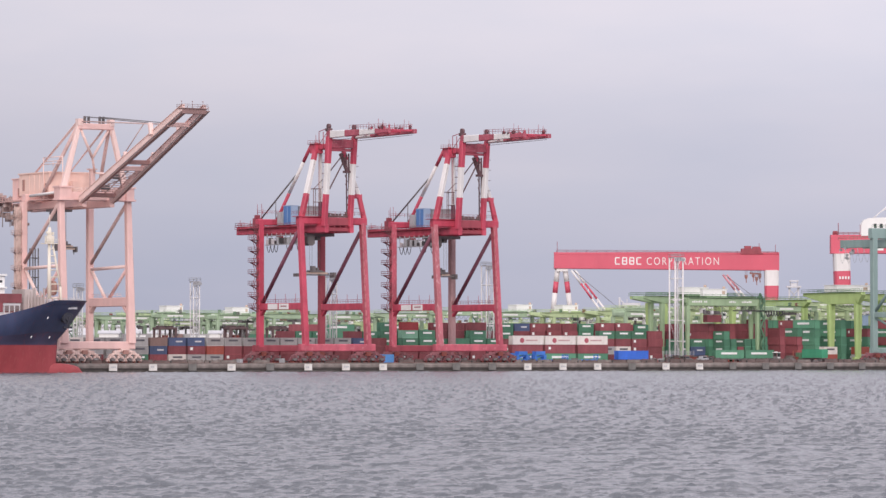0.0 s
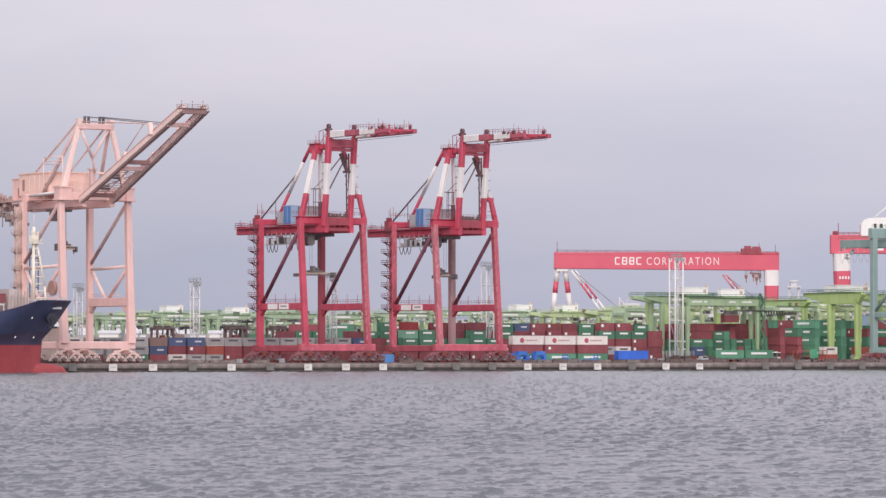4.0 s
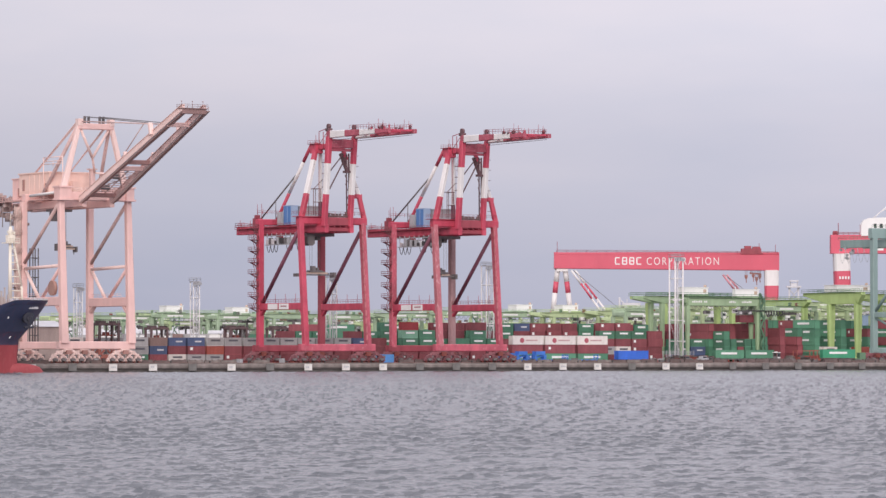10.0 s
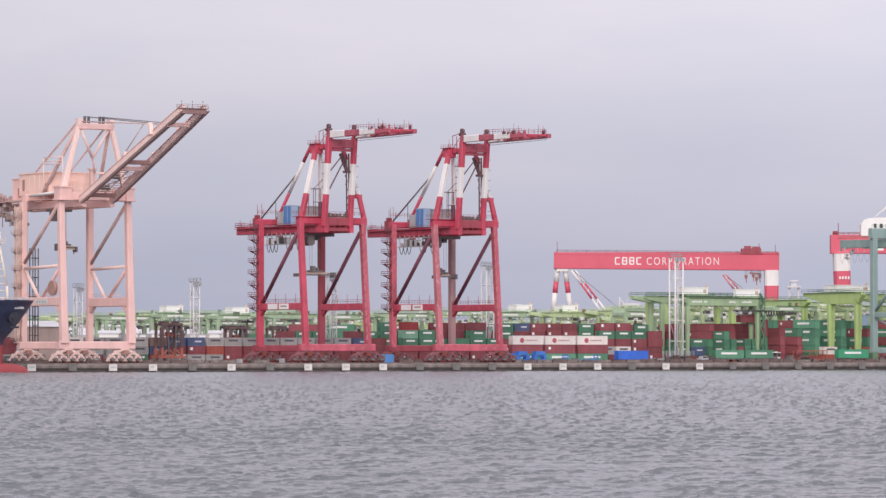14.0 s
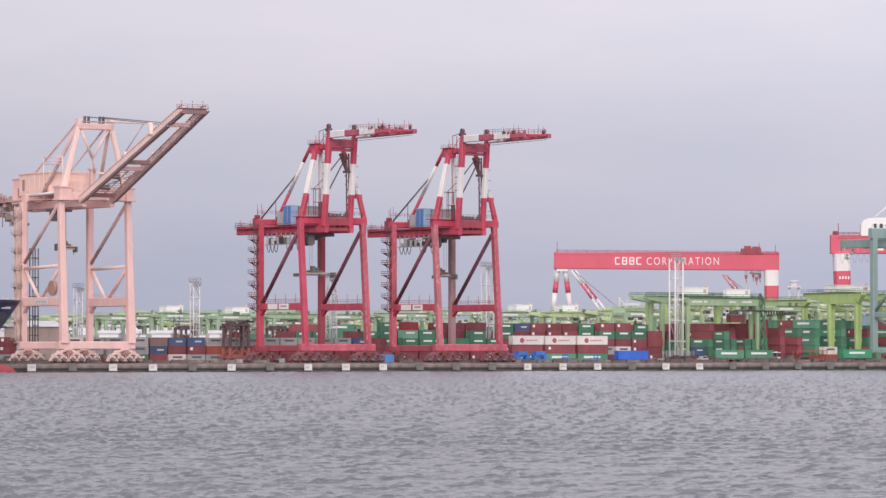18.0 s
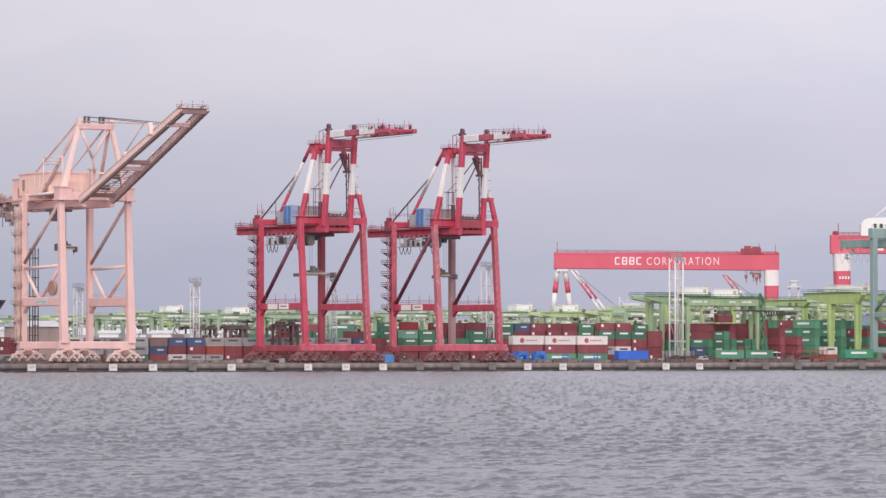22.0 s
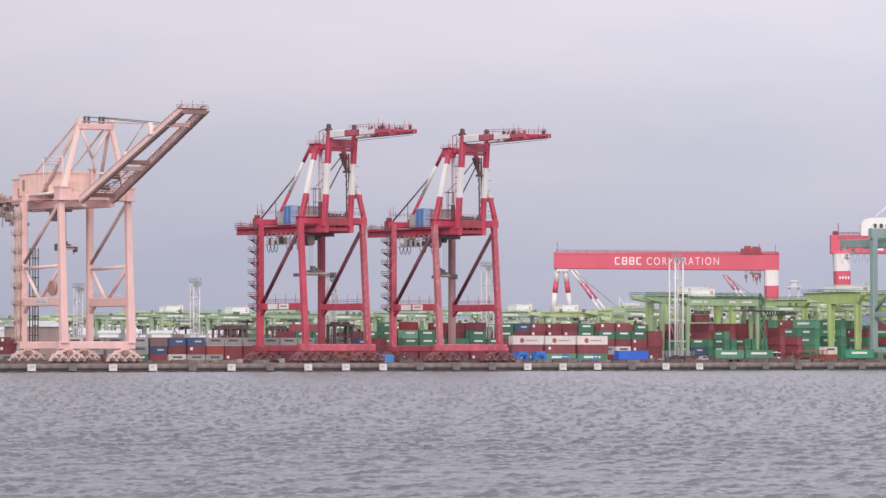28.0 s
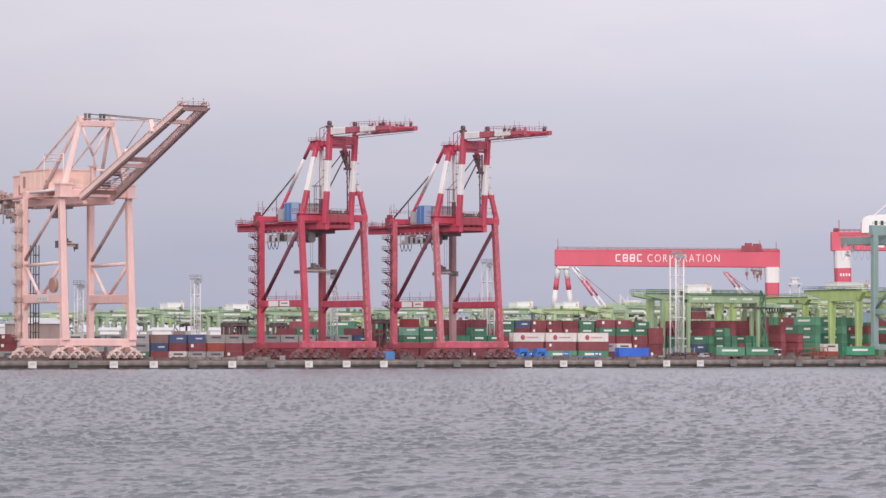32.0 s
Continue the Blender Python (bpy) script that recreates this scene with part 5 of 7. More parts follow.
# blocks at right angles to the quay, under the yard gantries
block_of(179.6, 52, 8.9, ["GGG", "GGG", "GrG", "rrr", "rrr"], 12.19, True, high_cube=False)
block_of(181.2, 45.5, 3.0, ["GGrGG", "GGrGG", "GG.GG", "G...."], 6.06, True)
for xx in (174.2, 186.8):
    container("G", xx, 41.0, DECK + 1.2, 12.19, where="on a parked yard trailer")
    tb = thing("yard_trailer", "low dark yard trailer under a container", "trailer", "parked yard trailers", (xx - 0.6, 41.0, DECK))
    part("bed", shape((beam, (0, 1.2, 1.0), (12.6, 1.2, 1.0), 2.2, 0.38)), DARK, tb)
    for k in (0.8, 2.0, 11.0):
        for yy in (0.25, 2.15):
            part("wheel", shape((tube, (k, yy - 0.15, 0.45), (k, yy + 0.15, 0.45), 0.45, 12)), RUBBER, tb)
block_of(165.4, 52, 6.6, ["bb", "Gb", "GG"])
block_of(171.0, 72, 2.75, ["rrrrrrrrr", "GGGGGrGGG", "GrGGGGGGr", "rrrrGrrGr", "....rrr.."], 12.19, True, high_cube=False)
block_of(204.0, 54, 7.5, ["Grr", "Grr", "Grr", "rrG", "r.."], 12.19, True)
block_of(229.9, 58, 11.6, ["GGGG", "GGGG", "GGGr", "GGrG", "GG.r"], 12.19, True)
block_of(224.0, 74, 11.6, ["GGGG", "rGGG", "GGrG", "GGGG", "GrGG"], 12.19, True)
far_stacks(202.0, 84, 12.6, ["GGGG", "rGGr", "GGrG", "GGGG", "GGrG"])
far_stacks(230.0, 92, 12.6, ["GGGGGG", "GGrGGG", "GGGGrG", "rGGGGG", ".GG.GG"])
far_stacks(104.0, 100, 6.6, ["rrrrrrrrrrrrr", "GGGGGGGGGGGGG", "GrrGGrGGrrGGr", "rGGrrrGGGGrGG", "GrbrGrGGrrGrG"], 6.06)
far_stacks(45.0, 110, 6.6, ["rrrrrrrrrrrrrr", "GGrGGGGrGGGGGG", "GrrGGrGGrrGGrG", "rGG.rGGGG.rGGr"], 6.06)
# far rows on the western side of the yard
far_stacks(-30.0, 150, 13.0, ["gwgwgwrnrbrr", "wgwrwgnrGrnG", ".w.g..nrGrrG", "........rGbr", "........rG.G"])
far_stacks(40.0, 210, 13.0, ["wgwgwwgwwgwg", "wrwwgwrwgwwr", "gw.wg.wg.ww."])
far_stacks(90.0, 300, 13.0, ["GwGrGGrGGrGrGGrGGr", "rGrGGrGGrGGGrGGrGG", "GrwGrGwGGrwGrGGGrG", "gngwGw.Gr.wG.GrG.G"])
far_stacks(150.0, 360, 13.0, ["gwgwgwgwGrGGrGGrG", "wgwgwgwgGGrGGrGGr", "wwgwwgwwGrGGGrGrG", "wgw.wgw.GGrGrGGrG", "...w....GrGGrG.Gr"])
far_stacks(255.0, 180, 13.0, ["GrGGrGGr", "GGrGGrGG", "GrGGGrGr", "rGGrGGrG", "GG.GrG.G"], turn=-33.0)
far_stacks(300.0, 260, 13.0, ["GrGGrGGr", "GGrGGrGG", "GrGGGrGr", "rGGrGGrG", "GGwGrGwG"], turn=-33.0)
far_stacks(240.0, 480, 13.0, ["gwgwgwgwGrGGrGGrGGrGr", "wgwgwgwgGGrGGrGGrGGrG", "wwgwwgwwGrGGGrGrGGrGG", "wgwGwgwGGGrGrGGrGrGGr", "G.GwrGrG.GrG.GrGGr.GG"])


# ---- yard gantry cranes ----
def yard_gantry(at, span, height, mat, base=9.0, cant_l=0.0, cant_r=0.0, rz=0.0, house_at=None, marks=True, house=5.0, slim=1.0, deep=2.3, letters=False):
    """A rail-mounted yard gantry: two girders across the stacks on four tapered legs, with a walkway and a sliding house."""
    g = thing("yard_gantry_crane", f"{'lime' if mat in (LIME, FARLIME) else 'green'} yard gantry crane spanning container stacks", "crane", "yard gantry cranes", at, rz)
    gh = deep * slim
    for y in (0, base):
        bm = bmesh.new()
        beam(bm, (0, y, height - gh / 2), (span, y, height - gh / 2), 1.2, gh)
        if cant_l:
            beam(bm, (0, y, height - gh / 2), (-cant_l, y, height - 0.5), 1.2, gh, 0, 1.0, 1.0)
        if cant_r:
            beam(bm, (span, y, height - gh / 2), (span + cant_r, y, height - 0.5), 1.2, gh, 0, 1.0, 1.0)
        part("girder", bm, mat, g)
        for x in (0, span):
            part("leg", shape((beam, (x, y, 1.5), (x, y, height - gh), 1.2 * slim, 1.4 * slim, 0, 2.2 * slim, 2.2 * slim)), mat, g)
        rl = bmesh.new()
        o = -0.9 if y == 0 else 0.9
        block(rl, -cant_l, span + cant_r, y + o - 0.4, y + o + 0.4, height, height + 0.08)
        railing(rl, (-cant_l, y + o * 1.3, height + 0.08), (span + cant_r, y + o * 1.3, height + 0.08), 1.1, 3.0, 0.06)
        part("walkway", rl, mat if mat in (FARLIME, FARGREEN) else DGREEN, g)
    for x in (0, span):
        part("sill_beam", shape((beam, (x, -1.6, 1.1), (x, base + 1.6, 1.1), 1.2, 1.1)), mat, g)
        part("tie_beam", shape((beam, (x, 0, height - 1.0), (x, base, height - 1.0), 0.9, 1.3)), mat, g)
        for y in (-0.4, base + 0.4):
            part("wheel_set", shape((block, x - 0.5, x + 0.5, y - 1.2, y + 1.2, 0.15, 0.7), (tube, (x - 0.35, y - 0.7, 0.36), (x + 0.35, y - 0.7, 0.36), 0.36, 10), (tube, (x - 0.35, y + 0.7, 0.36), (x + 0.35, y + 0.7, 0.36), 0.36, 10)), DARK, g)
    if letters:
        # names too small to read: a row of short plain strokes
        for a, b in ((0.05, 0.29), (0.58, 0.70), (0.76, 0.94)):
            n = int(span * (b - a) / 0.72)
            for k in range(n):
                if k % 7 == 6:
                    continue
                x = span * a + k * 0.72
                part("letter_bar", shape((block, x, x + 0.46, -0.66, -0.60, height - gh * 0.60, height - gh * (0.36 if k % 3 else 0.42))), BRIGHT, g)
    elif marks:
        for a, b in ((0.10, 0.42), (0.62, 0.86)):
            part("letter_bar", shape((block, span * a, span * b, -0.66, -0.60, height - gh * 0.68, height - gh * 0.34)), BRIGHT, g, "plain pale bar along the girder")
    fb = bmesh.new()
    for i in range(int(span / 2.2)):
        x = 1 + i * 2.2
        for k in range(4):
            a, b = k / 4, (k + 1) / 4
            tube(fb, (x + 2.2 * a, -0.9, height - gh - 1.3 * (1 - (2 * a - 1) ** 2)), (x + 2.2 * b, -0.9, height - gh - 1.3 * (1 - (2 * b - 1) ** 2)), 0.07, 4)
    part("festoon_cable", fb, DARK, g)
    if house_at is not None:
        t = new("trolley")
        t.parent = g
        t.location = (house_at, 0, 0)
        part("trolley_frame", shape((block, -4.2, 4.2, -0.4, base + 0.4, height + 0.1, height + 0.6)), mat, t)
        part("machine_house", shape((block, -house, house, 1.0, base - 1.0, height + 0.6, height + 2.9), (block, -house - 0.2, house + 0.2, 0.8, base - 0.8, height + 2.9, height + 3.1)), BRIGHT, t, "white machine house")
        part("house_vent", shape((block, house * 0.6, house * 0.85, 0.94, 1.0, height + 1.2, height + 2.4), (tube, (house * 0.9, 2, height + 3.1), (house * 0.9, 2, height + 3.9), 0.5, 8)), BEIGE, t)
        return g, t
    return g


yard_gantry((163.1, 56, DECK), 39.4, 22.3, GREEN, 6.5, 7.6, 0.0, house_at=15.0, slim=0.75, deep=3.3)
near_rmg, near_trolley = yard_gantry((165.6, 45, DECK), 29.4, 21.6, GREEN, 3.6, 0.0, 3.0, house_at=14.6, slim=0.7, deep=3.9, letters=True)
yard_gantry((196.0, 100, DECK), 30.0, 23.0, LIME, 9.0, 8.0)
yard_gantry((239.0, 45, DECK), 14.9, 24.0, LIME, 0.9, 3.0, 14.5, 90.0, marks=False, slim=0.85, deep=4.8)
yard_gantry((270.3, 115, DECK), 15.0, 22.4, LIME, 0.9, 3.0, 14.5, 90.0, marks=False, slim=0.8, deep=3.8)
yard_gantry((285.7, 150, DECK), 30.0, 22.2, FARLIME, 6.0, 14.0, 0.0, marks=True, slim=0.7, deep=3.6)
yard_gantry((277.0, 72, DECK), 44.0, 24.0, LIME, 9.0, 27.0, 4.0, deep=3.0, house_at=-18.0, house=7.5)
# hanging load, cabin and stair of the near gantry
load = shape((block, -3.0, 3.0, 1.3, 3.7, 13.4, 15.9))
part("load_container", load, BOX["r"], near_trolley, "maroon container held by the spreader")
part("spreader", shape((block, -3.1, 3.1, 1.7, 3.3, 16.0, 16.5), (block, -2.5, 2.5, 1.5, 3.5, 16.5, 17.3)), DARK, near_trolley)
rp = bmesh.new()
for xx in (-2.2, 2.2):
    for yy in (1.8, 3.2):
        tube(rp, (xx, yy, 17.2), (xx, yy, 21.8), 0.06, 4)
part("hoist_rope", rp, DARK, near_trolley)
part("cabin", shape((block, -5.6, -4.2, 0.6, 2.2, 16.5, 18.0), (block, -5.7, -4.1, 0.5, 2.3, 18.0, 18.15)), BRIGHT, near_trolley, "white operator cabin")
part("cabin_window", shape((block, -5.4, -4.4, 0.55, 0.6, 16.8, 17.6)), GLASS, near_trolley)
zs = bmesh.new()
for xx in (29.8, 31.8):
    for yy in (-1.0, 1.6):
        tube(zs, (xx, yy, 0.2), (xx, yy, 22.0), 0.2, 5)
for i in range(7):
    z = 3 + i * 2.9
    block(zs, 29.8, 31.8, -1.0, 1.6, z, z + 0.25)
    beam(zs, (30.0, 1.4, z), (31.6, 1.4, z + 2.9), 0.3, 0.3)
    railing(zs, (29.8, -1.0, z), (31.8, -1.0, z), 1.1, 1.0, 0.07)
    beam(zs, (30.0 if i % 2 else 31.6, -0.6, z), (31.6 if i % 2 else 30.0, -0.6, z + 2.9), 0.9, 0.4)
    block(zs, 30.3, 31.2, 0.2, 1.4, z + 0.25, z + 2.0)
part("stair", zs, DGREEN, near_rmg, "dark green zigzag stair up the leg")
fbm = shape((beam, (18.0, -1.4, 17.3), (31.0, -1.4, 17.3), 0.4, 0.4), (beam, (31.0, -1.4, 17.3), (40.0, -1.4, 17.3), 0.25, 0.25))
for k in range(7):
    for i in range(4):
        u, v = i / 4, (i + 1) / 4
        tube(fbm, (32.0 + 1.15 * (k + u), -1.4, 17.0 - 1.5 * (1 - (2 * u - 1) ** 2)), (32.0 + 1.15 * (k + v), -1.4, 17.0 - 1.5 * (1 - (2 * v - 1) ** 2)), 0.16, 5)
    block(fbm, 31.85 + 1.15 * k, 32.15 + 1.15 * k, -1.6, -1.2, 16.6, 17.2)
part("festoon_beam", fbm, RUBBER, near_rmg, "dark cable beam with hanging black cable loops")
for k in (6, 9, 21, 25):
    part("control_box", shape((block, k, k + 0.9, -1.3, -0.5, 16.2, 17.3)), LGREY if k % 2 else DARK, near_rmg)


def far_gantries():
    rng = random.Random(4)
    # rows that run away across the yard
    for n, x0, y0, dx, dy, h, houses in ((17, 100.0, 380.0, 18.6, -12.0, 19.6, {2: 6.5, 3: 11.0, 8: 13.4, 9: 8.8}), (13, 240.0, 575.0, 27.0, -17.6, 21.0, {}), (6, 285.0, 240.0, 19.0, -12.4, 20.6, ()),
                                         (6, 365.0, 366.0, 25.0, -16.2, 22.0, ()), (6, 228.0, 168.0, 20.0, -13.0, 18.8, ()), (14, 196.0, 417.0, 18.4, -11.95, 15.6, ()), (7, 92.0, 425.0, 16.0, -10.4, 16.4, ()), (9, 255.0, 205.0, 16.0, -10.4, 16.6, ()), (5, 235.0, 130.0, 22.0, -14.2, 20.4, ())):
        for i in range(n):
            top = h + rng.uniform(-0.5, 0.7) - (1.7 * max(0.0, 1 - i / 9) if n == 17 else 0.0)
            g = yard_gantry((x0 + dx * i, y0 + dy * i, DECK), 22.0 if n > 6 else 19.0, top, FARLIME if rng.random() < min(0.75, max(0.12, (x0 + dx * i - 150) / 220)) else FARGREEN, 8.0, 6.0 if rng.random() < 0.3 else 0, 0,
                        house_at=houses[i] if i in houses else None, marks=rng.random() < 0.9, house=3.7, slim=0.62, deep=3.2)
            g = g[0] if isinstance(g, tuple) else g
            # a hoist under the girder, with its small white cab and sometimes a load
            if rng.random() < 0.6:
                u, z = rng.uniform(3, 16), top - 2.2
                part("hoist", shape((block, u - 1.8, u + 1.8, 0.8, 5.0, z - 1.0, z), (block, u - 0.3, u + 0.3, 2.6, 3.2, z - 3.4, z - 1.0), (block, u - 3.0, u + 3.0, 2.0, 4.0, z - 4.0, z - 3.4)), DARK, g)
                part("cabin", shape((block, u + 2.0, u + 3.8, -0.4, 1.4, z - 2.6, z - 0.4)), BRIGHT, g, "small white cab")
                part("cabin_window", shape((block, u + 2.2, u + 3.6, -0.46, -0.4, z - 1.8, z - 0.9)), GLASS, g)
                if rng.random() < 0.35:
                    part("load_container", shape((block, u - 3.0, u + 3.0, 1.8, 4.2, z - 6.6, z - 4.0)), BOX[rng.choice("rGw")], g)
            for k in range(rng.randrange(2, 5)):
                u = rng.uniform(0.5, 19)
                part("lamp_box", shape((block, u, u + rng.uniform(0.6, 1.5), -0.9, -0.3, top + 0.1, top + rng.uniform(0.6, 1.5))), rng.choice((DARK, BRIGHT, DGREEN, RUST)), g)
            # cable carriers, signs and control boxes hung along the girder's lower edge
            for k in range(rng.randrange(3, 7)):
                u, z = rng.uniform(0.5, 19), top - 2.2 - rng.uniform(0.0, 2.4)
                part("hung_box", shape((block, u, u + rng.uniform(0.7, 2.6), -0.8, -0.1, z, z + rng.uniform(0.5, 1.3))), rng.choice((DARK, DARK, BRIGHT, BRIGHT, LGREY, DGREEN, FARGREEN)), g)
            if rng.random() < 0.5:
                u = rng.uniform(2, 14)
                part("stair", shape(*[(beam, (u + (i % 2) * 2.4, -0.9, 2 + i * 2.6), (u + 2.4 - (i % 2) * 2.4, -0.9, 4.6 + i * 2.6), 0.5, 0.3) for i in range(int((top - 4) / 2.6))], (tube, (u, -0.9, 0), (u, -0.9, top - 1.0), 0.14, 4), (tube, (u + 2.4, -0.9, 0), (u + 2.4, -0.9, top - 1.0), 0.14, 4)), DGREEN, g)


far_gantries()


# ---- lighting towers ----
def light_tower(at, height, width=4.2):
    t = thing("light_tower", "white steel lattice lighting tower with floodlights on top", "lamp tower", "lighting towers", at)
    h = width / 2
    posts = [(-h, -h), (h, -h), (h, h), (-h, h)]
    for x, y in posts:
        part("post", shape((tube, (x, y, 0), (x, y, height), 0.085 * width, 6)), WHITE, t)
    levels = 5
    for i in range(levels + 1):
        z = height * i / levels
        bm = bmesh.new()
        for a, b in zip(posts, posts[1:] + posts[:1]):
            tube(bm, (*a, z), (*b, z), 0.15, 5)
        part("ring", bm, WHITE, t)
        if i < levels:
            bm = bmesh.new()
            z1 = height * (i + 1) / levels
            for k, (a, b) in enumerate(zip(posts, posts[1:] + posts[:1])):
                p, q = (a, b) if (i + k) % 2 else (b, a)
                tube(bm, (*p, z), (*q, z1), 0.045 if width > 3 else 0.08, 4)
            part("brace", bm, LGREY, t)
    part("platform", shape((block, -h - 0.28, h + 0.28, -h - 0.28, h + 0.28, height, height + 0.18)), GREY, t)
    rl = bmesh.new()
    e = h + 0.28
    for a, b in (((-e, -e), (e, -e)), ((e, -e), (e, e)), ((-e, e), (e, e)), ((-e, -e), (-e, e))):
        railing(rl, (*a, height + 0.18), (*b, height + 0.18), 1.1, 1.4, 0.07)
    part("railing", rl, GREY, t)
    for i in range(4):
        x = -h + width * i / 3
        part("floodlight", shape((block, x - 0.4, x + 0.4, -e - 0.5, -e - 0.1, height - 1.1, height - 0.2)), GREY, t, "grey floodlight")
    bm = bmesh.new()
    for x in (0.5, 1.1):
        tube(bm, (x, 0, 0), (x, 0, height), 0.09, 5)
    for i in range(int(height / 1.5)):
        tube(bm, (0.5, 0, 1.0 + 1.5 * i), (1.1, 0, 1.0 + 1.5 * i), 0.05, 4)
    part("ladder", bm, LGREY, t)


for xx, yy, hh, ww in ((-29.3, 112.0, 24.2, 2.05), (7.2, 100.0, 26.2, 2.2), (35.4, 61.0, 27.4, 2.47), (95.7, 61.0, 31.7, 2.89), (158.4, 41.6, 34.8, 3.2)):
    light_tower((xx, yy, DECK), hh, ww)


# ---- shipyard goliath cranes, far behind ----
def goliath(at, rz):
    """Local x along the girder, 0 at the hinged leg."""
    g = thing("goliath_crane", "red shipyard goliath crane with white letters, far off", "crane", "goliath cranes", at, rz)
    part("girder", shape((beam, (-1.5, 0, 62.3), (136, 0, 61.0), 7.5, 9.9, 0, None, None, 0.04)), GOLRED, g)
    bm = bmesh.new()
    for y in (-2, 2):
        block(bm, -1.5, 136, y - 1.9, y + 1.9, 66.0, 67.3)
    part("rail_deck", bm, GOLRED, g)
    for sx in (-1, 1):
        bm = bmesh.new()
        banded(bm, (3.0 + sx * 2.2, 0, 58.0), (3.5 + sx * 9.0, 0, 0.5), 3.3, 3.3, [(0, 1), (0.15, 0), (0.27, 1), (0.46, 0)], round_=True)
        part("hinged_leg", bm, [GOLRED, WHITE], g, "white and red banded hinged leg")
    part("hinge_head", shape((block, 0, 7, -3, 3, 55.6, 57.6)), WHITE, g)
    bm = bmesh.new()
    banded(bm, (131.5, 0, 56.4), (131.5, 0, 0.5), 8.6, 8.6, [(0, 1), (0.17, 0), (0.72, 1)], 7.0, 7.0)
    part("fixed_leg", bm, [GOLRED, WHITE], g, "white and red fixed leg")
    tr = shape((block, 113, 125, -4, 4, 66.6, 69.6), (block, 115, 119, -3, 3, 69.6, 71.2), (block, 120, 124.5, -3.4, 3.4, 69.6, 70.8), (block, 112, 126, -4.4, 4.4, 66.2, 66.9))
    part("trolley", tr, DKRED, g, "dull red trolley on the girder")
    tackle = paint("dull_orange_tackle", (0.34, 0.16, 0.14), 0.65, vary=0.3)
    for x, z in ((116, 51.2), (120.4, 52.0), (122.4, 49.8), (124.4, 51.4)):
        part("hook_tackle", shape((tube, (x - 0.5, 0, 56), (x - 0.5, 0, z + 2), 0.12, 4), (tube, (x + 0.5, 0, 56), (x + 0.5, 0, z + 2), 0.12, 4), (block, x - 0.9, x + 0.9, -0.9, 0.9, z + 0.6, z + 2.4), (tube, (x, -0.9, z + 0.4), (x, 0.9, z + 0.4), 0.7, 8), (beam, (x, 0, z + 0.3), (x + 0.2, 0, z - 2.6), 0.5, 0.5)), tackle, g, "dull orange hook tackle")
    part("tackle_beam", shape((beam, (118.2, 0, 54.6), (125.2, 0, 54.0), 1.6, 0.9), (tube, (119, 0, 54.6), (119, 0, 57), 0.2, 5), (tube, (124, 0, 54.3), (124, 0, 57), 0.2, 5)), tackle, g)
    fd = bmesh.new()
    railing(fd, (0, -3.9, 67.3), (135, -3.9, 66.2), 1.4, 6.0, 0.12)
    for x, h in ((0.5, 7), (124, 6), (134, 5)):
        tube(fd, (x, 0, 67), (x, 0, 67 + h), 0.16, 4)
    part("girder_railing", fd, DKRED, g)
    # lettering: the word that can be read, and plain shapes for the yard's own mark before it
    for k in range(4):
        x = 35.6 + 4.35 * k
        mk = shape((block, x + 0.3, x + 3.0, -3.86, -3.74, 59.7, 60.4), (block, x + 0.3, x + 3.0, -3.86, -3.74, 63.6, 64.3), (block, x, x + 0.75, -3.86, -3.74, 60.3, 63.7))
        if k in (1, 2):
            block(mk, x + 0.75, x + 2.5, -3.86, -3.74, 61.65, 62.3)
            block(mk, x + 2.5, x + 3.15, -3.86, -3.74, 60.4, 63.6)
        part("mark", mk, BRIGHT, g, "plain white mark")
    cu = bpy.data.curves.new("lettering", "FONT")
    cu.body = "CORPORATION"
    cu.size, cu.extrude, cu.space_character, cu.offset = 6.4, 0.06, 1.3, -0.07
    tmp = bpy.data.objects.new("lettering", cu)
    scene.collection.objects.link(tmp)
    me = bpy.data.meshes.new_from_object(tmp.evaluated_get(bpy.context.evaluated_depsgraph_get()))
    bpy.data.objects.remove(tmp)
    me.materials.clear()
    me.materials.append(BRIGHT)
    co = np.zeros(len(me.vertices) * 3)
    me.vertices.foreach_get("co", co)
    co = co.reshape(-1, 3)
    wide = 44.0 / (co[:, 0].max() - co[:, 0].min())
    ob = new("lettering", me)
    ob.parent = g
    ob.matrix_local = Matrix.Translation((54.8, -3.82, 59.6)) @ pose(0, 0, 0, 90, 0, 0) @ Matrix.Diagonal((wide, 1.05, 1, 1))
    ob["label"] = "white capital letters on the girder"
    # a luffing jib crane beside the leg belongs to the same yard
    return g


goliath((769.8, 998.6, DECK - 2.5), -33.0)


